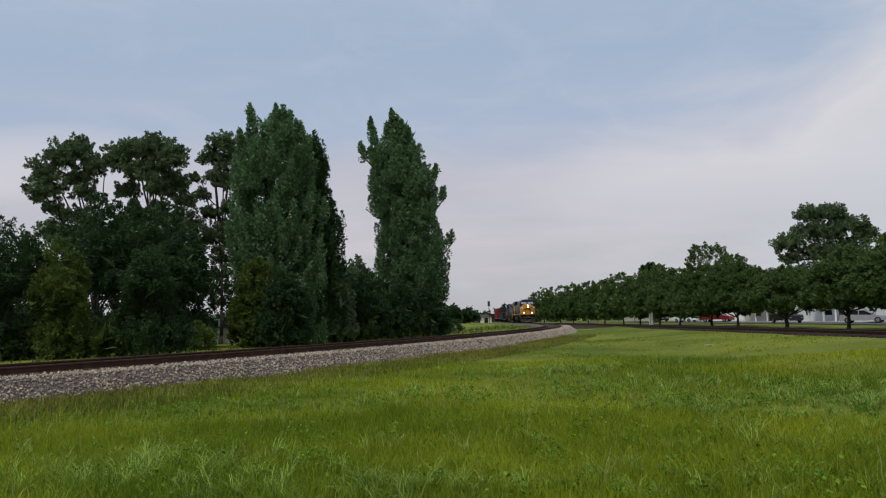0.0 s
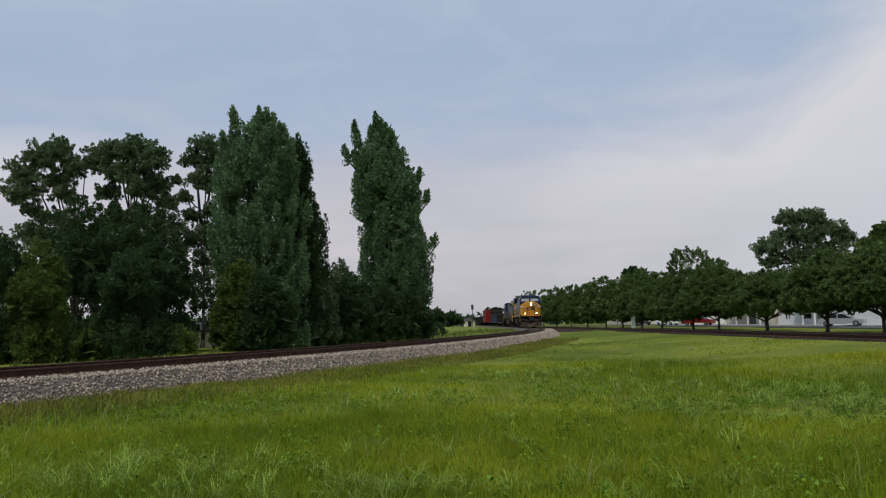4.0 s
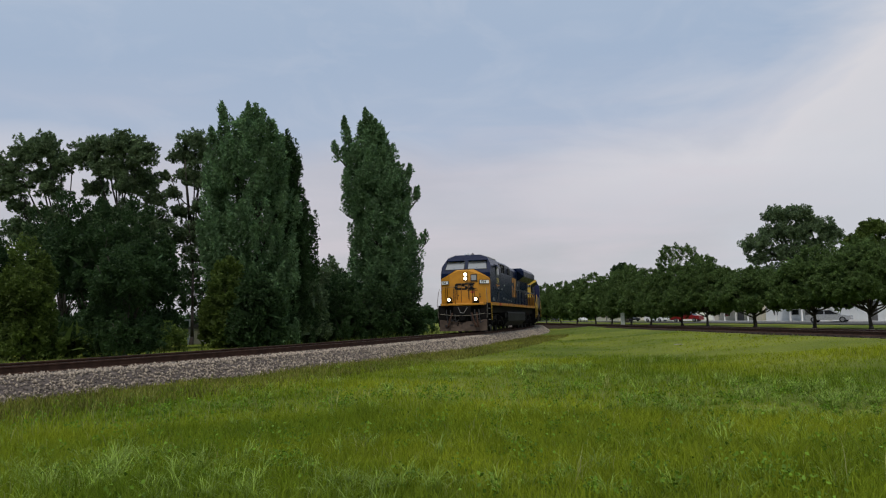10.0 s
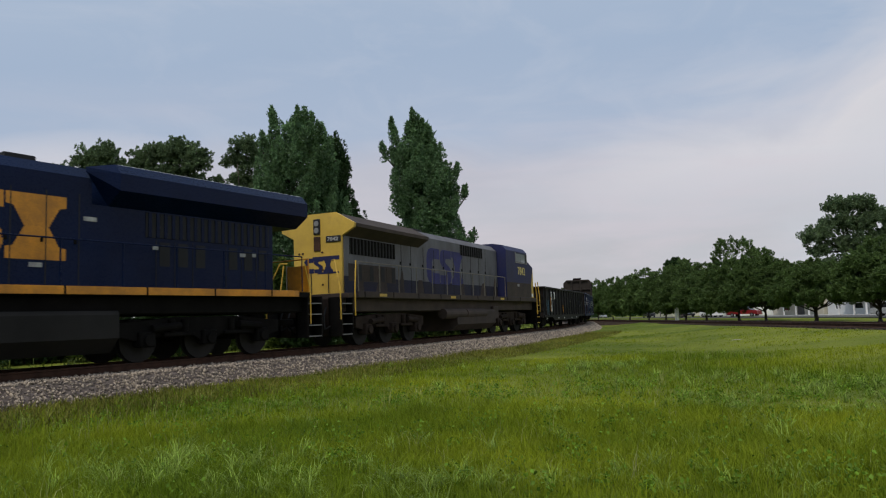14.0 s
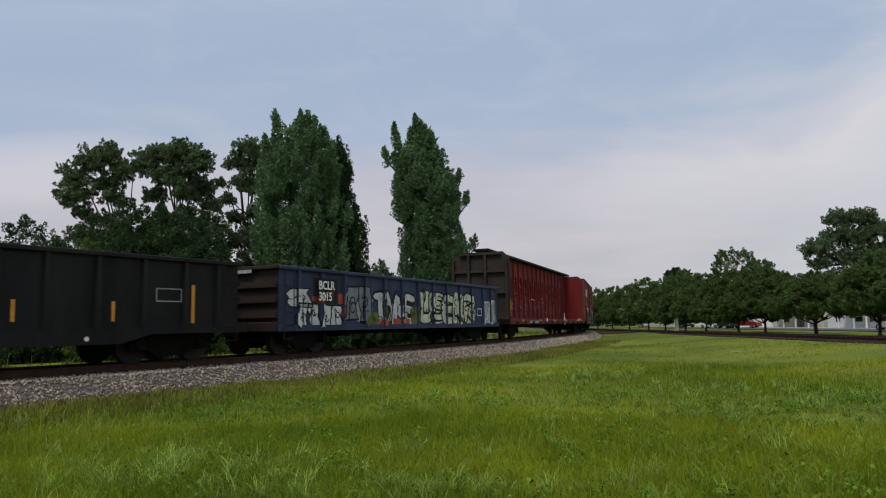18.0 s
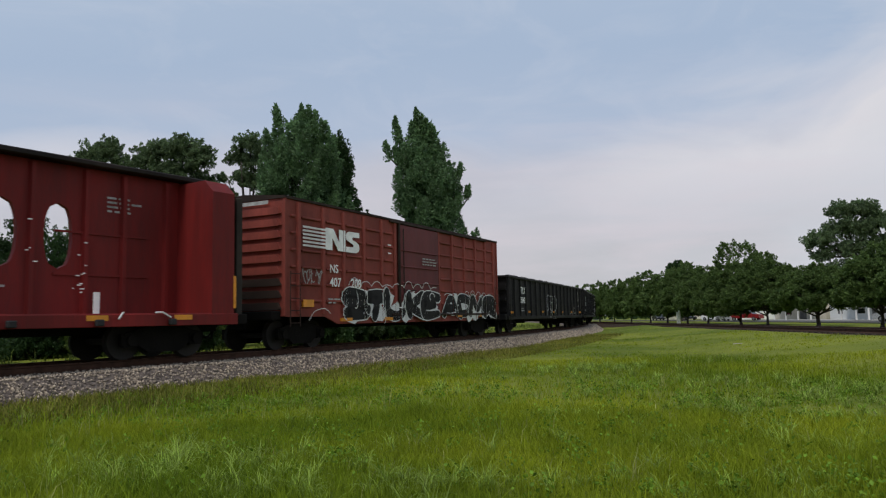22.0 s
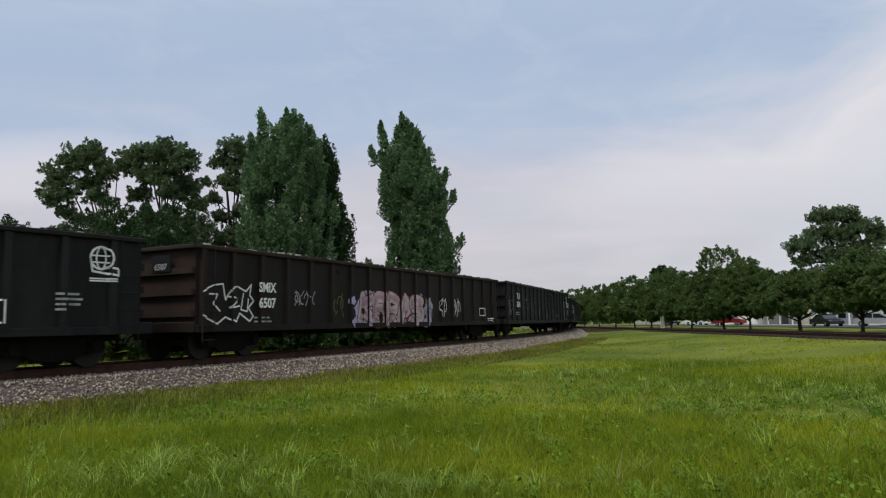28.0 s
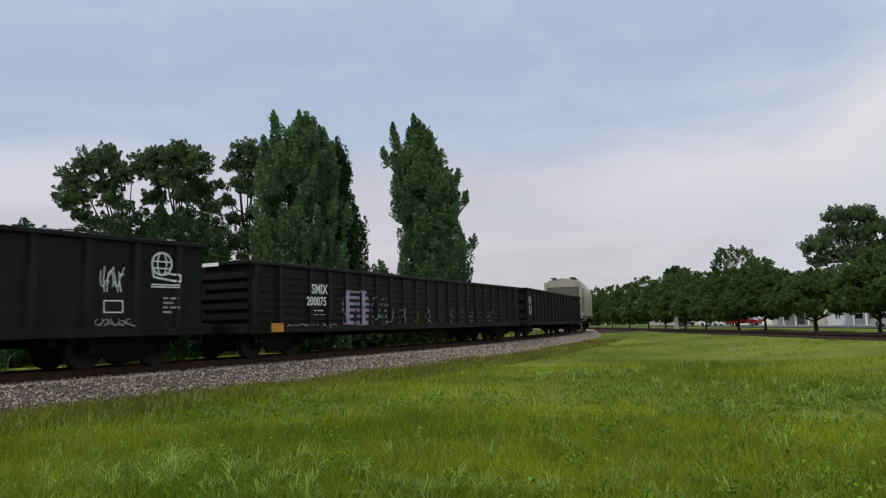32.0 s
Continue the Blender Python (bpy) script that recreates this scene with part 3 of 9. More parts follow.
def build_stones():
    """Loose ballast on the field side of the bed: the nearest stones singly, the rest joined."""
    rng = np.random.default_rng(11)
    proto = []
    for k in range(6):
        d = np.array([(1, 0, 0), (-1, 0, 0), (0, 1, 0), (0, -1, 0), (0, 0, 1), (0, 0, -1)], float) * rng.uniform(0.65, 1.15, (6, 1)) + rng.normal(size=(6, 3)) * 0.16
        proto.append(d)
    tri = np.array([(0, 2, 4), (2, 1, 4), (1, 3, 4), (3, 0, 4), (2, 0, 5), (1, 2, 5), (3, 1, 5), (0, 3, 5)])

    def place(s, o):
        x, y, _ = line(s, o)
        z = -0.19 - 0.03 * max(0.0, o - 0.95) if o < 1.75 else -0.22 + (o - 1.75) / 0.80 * (GROUND - 0.05 + 0.22)
        return x, y, z
    vs, fs, k = [], [], 0
    n = 46000
    ss = -32 + 96 * rng.random(n) ** 1.6
    oo = rng.uniform(0.86, 0.95, n) + rng.random(n) ** 0.8 * np.where(ss < -4, 1.8, 1.6)
    oo += (oo > 2.5) * rng.exponential(0.12, n)
    for i in range(n):
        x, y, z = place(ss[i], oo[i])
        z = max(z, GROUND + 0.0)
        r = rng.uniform(0.018, 0.046) * (1 + max(0, ss[i]) / 60)
        vs.append(proto[i % 6] * r * rng.uniform(0.75, 1.25, 3) + np.array([x, y, z + r * 0.4]))
        fs.append(tri + k)
        k += 6
    st = new("loose_ballast", fast_mesh("loose_ballast", np.concatenate(vs), np.concatenate(fs), BALLAST))
    tagged(st, "loose pale grey crushed stone beside the rails", "ballast", kind="stuff")
    me = []
    for p in proto:
        me.append(fast_mesh("stone", p * 0.036, tri, BALLAST))
    for i in range(290):
        s, o = rng.uniform(-17, -6), rng.uniform(1.4, 2.65)
        x, y, z = place(s, o)
        share("stone", me[i % 6], main_track, pose(x, y, z + 0.03, *rng.uniform(0, 360, 3)))


build_stones()


def build_grass():
    rng = np.random.default_rng(5)

    def blades(n, d0, d1, a0, a1, h0, h1, w, name, material, label, keep, along=None):
        a = np.radians(rng.uniform(a0, a1, n))
        d = np.sqrt(rng.uniform(d0 * d0, d1 * d1, n))
        cl = rng.integers(0, max(2, n // 9), n)
        rc = np.random.default_rng(9)
        ca, cd = np.radians(rc.uniform(a0, a1, n)), np.sqrt(rc.uniform(d0 * d0, d1 * d1, n))
        tuft = rng.random(n) < 0.6
        x = np.where(tuft, np.sin(ca[cl]) * cd[cl] + rng.normal(0, 0.07, n), np.sin(a) * d)
        y = np.where(tuft, np.cos(ca[cl]) * cd[cl] + rng.normal(0, 0.07, n), np.cos(a) * d)
        if along:  # a strip beside the main track instead of a sector
            u = along[0] + (along[1] - along[0]) * rng.random(n) ** 1.9
            o = along[2] + (along[3] - along[2]) * rng.random(n) ** 1.5
            x, y = np.array([line(float(p), float(q))[:2] for p, q in zip(u, o)]).T
        ok = np.array([keep(float(p), float(q)) for p, q in zip(x, y)])
        x, y, cl, tuft = x[ok], y[ok], cl[ok], tuft[ok]
        n = len(x)
        z = np.array([ground_z(float(p), float(q)) for p, q in zip(x, y)])
        patch = np.array([noise.noise((p * 0.22, q * 0.22, 1.0)) for p, q in zip(x, y)])
        h = rng.uniform(h0, h1, n) * (1 + 0.8 * np.clip(patch, -0.6, 1)) * np.where(tuft, rc.uniform(0.7, 1.5, n)[cl % n], 0.8)
        t = rng.uniform(0, 2 * np.pi, n)
        lean = rng.uniform(0.15, 1.0, n) * h
        lx, ly = np.cos(t) * lean, np.sin(t) * lean
        t2 = t + np.pi / 2 + rng.normal(0, 0.5, n)
        ww = w * rng.uniform(0.6, 1.4, n)
        wx, wy = np.cos(t2) * ww, np.sin(t2) * ww
        b = np.stack([x, y, z - 0.02], 1)
        W = np.stack([wx, wy, 0 * wx], 1)
        m = b + np.stack([lx * 0.3, ly * 0.3, h * 0.6], 1)
        e = b + np.stack([lx, ly, h * rng.uniform(0.8, 1.05, n)], 1)
        v = np.stack([b - W, b + W, m + W * 0.8, m - W * 0.8, e], 1).reshape(-1, 3)
        k = np.arange(n)[:, None] * 5
        f = np.concatenate([k + np.array([[0, 1, 2]]), k + np.array([[0, 2, 3]]), k + np.array([[3, 2, 4]])], 1).reshape(-1, 3)
        tagged(new(name, fast_mesh(name, v, f, material)), label, "grass", kind="stuff")

    def field(x, y):
        return dist_main(x, y) > 2.28 + 0.3 * noise.noise((x * 0.9, y * 0.9, 5.0)) + 0.25 * noise.noise((x * 0.3, y * 0.3, 2.0)) + 3.2 * min(1.0, max(0.12, (38 - y) / 16)) * rng.random() ** 1.1 and x < STRAIGHT_X - 1.7

    def fringe(x, y):
        return dist_main(x, y) > 2.2 + 0.35 * noise.noise((x * 0.9, y * 0.9, 5.0))

    def verge(x, y):
        return -9 < dist_main(x, y) < -1.45

    blades(150000, 5.2, 12, -38, 38, 0.07, 0.19, 0.0036, "field_grass", BLADE, "short and tufted green grass of a rough field", field)
    blades(120000, 12, 26, -38, 38, 0.05, 0.15, 0.0068, "field_grass", BLADE, "short and tufted green grass of a rough field", field)
    blades(60000, 24, 46, -38, 38, 0.03, 0.09, 0.011, "field_grass", BLADE, "short and tufted green grass of a rough field", field)
    blades(30000, 44, 85, -38, 38, 0.03, 0.07, 0.016, "field_grass", BLADE, "short and tufted green grass of a rough field", field)
    blades(36000, 16, 105, -40, 18, 0.12, 0.4, 0.014, "verge_grass", SHADED_VERGE, "tall grass and weeds along the track", verge)
    blades(72000, 9, 60, -38, 12, 0.05, 0.16, 0.008, "fringe_grass", FRINGE, "thin olive grass and weeds at the foot of the ballast", fringe, (-30, 30, 2.05, 4.9))
    blades(3500, 6, 26, -36, 36, 0.16, 0.3, 0.003, "seed_stalks", BLADE_DRY, "pale seeding grass stalks", field)
    # long arching tufts: (x, y, spread across, spread along, tufts)
    cx, cy = [], []
    for x0, y0, sx, sy, n in ((-0.5, 6.7, 0.35, 0.2, 5), (2.2, 6.5, 0.6, 0.25, 7), (-3.4, 7.8, 1.0, 1.0, 70), (-1.9, 6.9, 0.8, 0.6, 26), (6.2, 14, 1.7, 1.5, 70), (3.3, 20.5, 1.3, 1.0, 36), (7.2, 11.5, 0.9, 1.2, 36), (4.6, 8.4, 0.9, 0.8, 22), (0.5, 6.6, 1.2, 0.3, 16), (0.5, 9, 4, 2, 46), (3, 16, 5, 5, 50), (-2, 14, 3, 3, 26)):
        cx.append(rng.normal(x0, sx, n))
        cy.append(rng.normal(y0, sy, n))
    cx, cy = np.concatenate(cx), np.concatenate(cy)
    ok = np.array([field(float(p), float(q)) for p, q in zip(cx, cy)])
    cx, cy = cx[ok], cy[ok]
    per = 34
    x, y = np.repeat(cx, per), np.repeat(cy, per)
    n = len(x)
    z = np.repeat([ground_z(float(p), float(q)) for p, q in zip(cx, cy)], per)
    t = rng.uniform(0, 2 * np.pi, n)
    ln = rng.uniform(0.14, 0.34, n) * np.repeat(rng.uniform(0.7, 1.25, len(cx)), per)
    bow = rng.uniform(0.5, 1.5, n)
    b = np.stack([x + rng.normal(0, 0.035, n), y + rng.normal(0, 0.035, n), z], 1)
    ww = rng.uniform(0.002, 0.0038, n) * (1 + np.hypot(x, y) / 12)
    W = np.stack([-np.sin(t) * ww, np.cos(t) * ww, 0 * t], 1)
    ring, a = [], 1.45 - rng.uniform(0, 0.5, n)
    p = b
    for k in range(5):
        ring += [p - W * (1 - 0.2 * k), p + W * (1 - 0.2 * k)]
        p = p + np.stack([np.cos(t) * np.cos(a), np.sin(t) * np.cos(a), np.sin(a)], 1) * (ln / 4)[:, None]
        a = a - bow * 0.42
    v = np.stack(ring, 1).reshape(-1, 3)
    k = np.arange(n)[:, None] * 10
    f = np.concatenate([k + np.array([[2 * j, 2 * j + 1, 2 * j + 3, 2 * j + 2]]) for j in range(4)], 1).reshape(-1, 4)
    tagged(new("grass_tufts", fast_mesh("grass_tufts", v, f, TUFT)), "long pale green grass tufts that arch over", "grass", kind="stuff")
    # broad-leaved weeds in low clumps
    n = 330
    a, d = np.radians(rng.uniform(-37, 37, n)), np.sqrt(rng.uniform(36, 260, n))
    c = [(x, y, ground_z(x, y) + 0.05) for x, y in zip((np.sin(a) * d).tolist(), (np.cos(a) * d).tolist()) if field(x, y)]
    v, f = leaf_cloud(rng, np.array(c), rng.uniform(0.08, 0.34, len(c)), 60, 0.038)
    v[:, 2] = np.maximum(v[:, 2], GROUND - 0.1)
    tagged(new("field_weeds", fast_mesh("field_weeds", v, f, WEED)), "low leafy weeds among the grass", "weeds", kind="stuff")


build_grass()


def stick():
    """A short pale stick lying in the mown grass."""
    x, y = 11.2, 31.0
    b = Build().tube([(-0.22, 0, 0), (-0.05, 0.03, 0.01), (0.2, -0.02, 0.005)], 0.013, 6)
    st = tagged(part("fallen_stick", b, CONCRETE), "short pale stick lying in the grass", "stick")
    st.matrix_basis = pose(x, y, ground_z(x, y) + 0.07, 0, 0, 12)


stick()


YARD = -0.311  # the bearing on which a yard shows between the bushes


def build_left_trees():
    # the two tall poplars, and the darker tree grown into the first
    spire("poplar_tree", -8.3, 38, -0.4, [(0.5, -2.3, 2.0), (4.0, -2.6, 2.2), (5.4, -3.0, 2.2), (7.1, -3.0, 2.2), (8.2, -2.9, 1.9), (9.1, -2.9, 1.6), (10.2, -2.8, 1.75), (11.2, -2.5, 1.35), (11.7, -2.2, 1.1), (12.3, -0.9, 0.7), (12.7, -0.7, 0.35)],
          [(-1.96, 13.09, 2.0), (-2.5, 11.7, 1.2), (-0.53, 12.98, 1.0), (-0.12, 12.9, 1.0), (0.22, 12.62, 0.8), (1.0, 11.5, 1.0), (-0.9, 12.3, 0.8)],
          640, 165, 0.115, LEAF_P, "tall dense green poplar with two pointed tops", 21, 0.3, 0.36, 1.4, 0.3)
    spire("tall_tree", -6.7, 39.4, -0.4, [(0.5, -1.6, 1.3), (5.4, -1.6, 1.4), (7.1, -1.5, 1.25), (8.2, -1.4, 0.75), (9.1, -1.4, 0.4), (10.2, -1.3, 0.35), (11.0, -1.0, 0.1), (11.6, -0.8, -0.3)],
          [(0.1, 11.3, 0.9), (0.35, 10.5, 0.8), (-0.3, 11.9, 0.8)], 520, 90, 0.115, LEAF_D, "dark narrow tree grown into the poplar beside it", 27, 0.22, 0.32, 0.9)
    spire("poplar_tree", -2.4, 48, -0.4, [(0.5, -2.6, 2.4), (2.9, -2.5, 2.4), (3.9, -2.4, 2.7), (5.4, -2.1, 2.85), (6.8, -1.95, 2.9), (7.9, -2.1, 2.1), (8.8, -2.25, 2.35), (10.0, -2.45, 2.2), (10.9, -2.6, 2.0), (11.6, -2.65, 1.75), (12.3, -2.65, 1.5), (12.9, -2.5, 1.15), (13.4, -1.5, 0.85), (14.2, -1.25, 0.5), (14.9, -1.1, -0.1)],
          [(-2.34, 15.06, 2.9), (-3.05, 13.35, 0.9), (-0.91, 15.6, 1.2), (-0.55, 15.2, 1.0), (-1.25, 14.7, 1.0), (-0.2, 14.8, 1.0), (0.24, 14.3, 1.0), (0.96, 12.9, 0.9), (2.6, 10.2, 0.9), (2.1, 11.7, 0.8), (3.0, 7.2, 1.0)],
          680, 165, 0.135, LEAF_P, "tall free-standing green poplar with pointed top", 22, 0.28, 0.4, 1.5, 0.3)
    # open, branching trees behind
    tree("tall_tree", -19.2, 40, -0.4, [
        (-3.2, 0, 10.0, 0.75, 0.75, 1), (-2.3, 0.3, 11.0, 0.85, 0.75, 1), (-1.2, -0.2, 11.1, 0.8, 0.7, 1), (-0.4, 0, 10.2, 0.6, 0.65, 0.7), (-2.9, -0.3, 8.8, 0.7, 0.65, 0.8), (-1.7, 0.4, 9.6, 0.9, 0.8, 0.8), (-0.8, 0, 8.8, 0.65, 0.55, 0.5), (-2.6, 0, 7.9, 0.45, 0.35, 0.3), (-0.6, 0.2, 7.2, 0.8, 0.6, 0.7), (-4.2, 0, 9.2, 0.18, 0.12, 0.05), (-1.7, 0, 7.6, 0.5, 0.35, 0.3), (-0.9, 0, 6.1, 1.3, 0.9, 1.4), (-2.7, 0.2, 6.6, 0.8, 0.6, 0.8), (0.6, 0.2, 5.6, 1.0, 0.9, 1.0)],
        1150, 52, 0.11, LEAF_A, "tall open tree with bare branches showing", 23, 0.14, 0.5, 0.2, limbs=6, reach=0.42, inner=0.2, fill=0, shell=0.25, swell=1.42)
    tree("tall_tree", -16.2, 40, -0.4, [
        (-1.9, 0, 10.7, 0.8, 0.8, 1), (-1.2, 0.3, 11.3, 0.7, 0.5, 0.8), (0.1, 0, 11.1, 0.95, 0.75, 1.2), (1.1, -0.2, 10.6, 0.75, 0.8, 1), (-0.5, 0, 9.9, 1.1, 0.8, 1), (1.3, 0.2, 9.2, 0.7, 0.7, 0.8), (0.4, -0.3, 9.0, 0.9, 0.7, 0.8), (-1.6, 0.3, 8.9, 0.6, 0.5, 0.5), (1.8, 0, 8.2, 0.5, 0.5, 0.5), (0.3, 0, 7.4, 1.0, 0.6, 0.8), (-1.2, 0, 7.2, 0.7, 0.5, 0.6), (0.2, 0, 6.0, 1.7, 1.0, 1.8), (-1.6, 0.2, 6.1, 1.0, 0.8, 1.0), (1.9, 0.1, 6.8, 0.8, 0.8, 0.8)],
        1450, 56, 0.11, LEAF_A, "tall dark green broadleaf tree", 24, 0.15, 0.5, 0.21, limbs=5, reach=0.45, inner=0.2, fill=260, shell=0.3, swell=1.38)
    tree("tall_tree", -12.9, 42, -0.4, [
        (0.1, 0, 12.0, 0.8, 0.55, 1), (-0.8, 0.2, 11.2, 0.6, 0.45, 0.8), (0.5, 0, 11.0, 0.8, 0.7, 1), (-1.6, 0, 9.9, 0.3, 0.25, 0.3), (-0.5, 0, 9.9, 0.6, 0.45, 0.6), (-1.2, 0.1, 8.9, 0.4, 0.3, 0.35), (0.4, 0, 9.6, 0.7, 0.6, 0.8), (-0.8, 0, 7.8, 0.4, 0.35, 0.35), (0.2, 0, 8.0, 0.4, 0.4, 0.4), (-0.6, 0.2, 6.4, 0.9, 0.9, 0.9), (0.4, 0.2, 5.2, 1.0, 1.0, 0.9), (0.3, 0.3, 7.0, 0.6, 0.6, 0.5)],
        800, 50, 0.11, LEAF_A, "slim open tree with a long bare trunk", 25, 0.12, 0.55, 0.2, limbs=6, reach=0.42, inner=0.2, fill=0, shell=0.25, swell=1.5)
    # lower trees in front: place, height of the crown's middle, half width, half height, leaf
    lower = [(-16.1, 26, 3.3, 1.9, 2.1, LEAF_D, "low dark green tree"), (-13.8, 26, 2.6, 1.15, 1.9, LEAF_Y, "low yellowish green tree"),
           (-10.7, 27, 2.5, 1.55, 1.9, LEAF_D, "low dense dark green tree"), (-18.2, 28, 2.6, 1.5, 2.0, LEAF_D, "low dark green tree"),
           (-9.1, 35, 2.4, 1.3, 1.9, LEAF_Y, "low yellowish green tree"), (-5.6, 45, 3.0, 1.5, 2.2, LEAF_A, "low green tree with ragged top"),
           # low trees added by the poplars; their dark leaf colour holds the shade there
           (-7.4, 33.5, 1.9, 1.3, 1.6, LEAF_D, "low tree before the poplar, leaf colour dark for the shade there"), (-4.4, 42, 2.2, 1.5, 1.9, LEAF_D, "low dark tree beside the poplar"), (-2.6, 44.5, 1.9, 1.5, 1.7, LEAF_D, "low tree before the poplar, leaf colour dark for the shade there"), (-0.9, 46, 1.8, 1.3, 1.6, LEAF_D, "low tree before the poplar, leaf colour dark for the shade there"), (-6.4, 40, 2.4, 1.6, 2.4, LEAF_A, "low dark tree beside the poplar"), (-14.9, 34, 4.3, 2.5, 3.3, LEAF_D, "dark tree under taller ones"), (-13.0, 34, 4.0, 2.0, 3.1, LEAF_D, "dark tree under taller ones"), (-17.4, 36, 4.6, 2.5, 3.4, LEAF_D, "dark tree under taller ones"),
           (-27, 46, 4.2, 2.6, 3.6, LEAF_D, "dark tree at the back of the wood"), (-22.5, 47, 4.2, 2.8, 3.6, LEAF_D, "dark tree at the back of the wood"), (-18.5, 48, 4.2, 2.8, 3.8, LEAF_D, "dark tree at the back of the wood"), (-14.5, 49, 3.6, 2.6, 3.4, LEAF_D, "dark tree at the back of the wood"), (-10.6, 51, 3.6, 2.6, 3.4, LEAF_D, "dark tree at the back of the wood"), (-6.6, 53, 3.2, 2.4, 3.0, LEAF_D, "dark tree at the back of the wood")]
    for i, (x, y, zc, rw, rh, leaf, lab) in enumerate(lower):
        rg = random.Random(i)
        bl = [(0, 0, zc + 0.3, rw * 0.72, rh * 0.9, 1.2)] + [(math.cos(k * 1.05) * rw * 0.5, math.sin(k * 1.05) * rw * 0.45, zc + rg.uniform(-0.9, 0.55), rw * 0.5, rh * 0.5, 0.8) for k in range(6)] + [(math.cos(k * 1.57) * rw * 0.5, math.sin(k * 1.57) * rw * 0.5, 0.9, rw * 0.55, 0.9, 0.6) for k in range(4)]
        near = y < 36
        tree("small_tree", x, y, -0.4, bl, 300 if near else 200, 95 if near else 70, 0.085 if y < 30 else 0.12, leaf, lab, 40 + i, 0.1, 0.15, 0.3, stems=2, limbs=2, reach=0.6)
    # undergrowth: a low front row, and a taller, darker one under the trees
    for i in range(46):
        rg = random.Random(500 + i)
        s = -14 + i * 1.25
        x, y, _ = line(s, -(11.5 + rg.uniform(0, 5.5)))
        if abs(x / y - YARD) < 0.05:
            continue
        h = rg.uniform(1.8, 3.2)
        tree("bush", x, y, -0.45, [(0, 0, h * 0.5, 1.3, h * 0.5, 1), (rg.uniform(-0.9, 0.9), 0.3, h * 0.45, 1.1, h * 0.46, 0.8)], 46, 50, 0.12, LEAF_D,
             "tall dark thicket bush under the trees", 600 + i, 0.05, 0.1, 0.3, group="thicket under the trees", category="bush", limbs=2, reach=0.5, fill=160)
    for i in range(44):
        rg = random.Random(100 + i)
        s = -12 + i * 1.15
        x, y, _ = line(s, -(7.6 + rg.uniform(0, 3.0)))
        if abs(x / y - YARD) < 0.045:
            continue
        h = rg.uniform(0.9, 1.7)
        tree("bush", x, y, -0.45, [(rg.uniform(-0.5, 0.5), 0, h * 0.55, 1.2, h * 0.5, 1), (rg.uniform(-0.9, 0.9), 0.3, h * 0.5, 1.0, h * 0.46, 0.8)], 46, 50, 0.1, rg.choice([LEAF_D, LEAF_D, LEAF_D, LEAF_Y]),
             "low leafy bush at the foot of the trees", 200 + i, 0.04, 0.1, 0.26, group="bushes under the trees", category="bush", limbs=2, reach=0.4, fill=60)


build_left_trees()


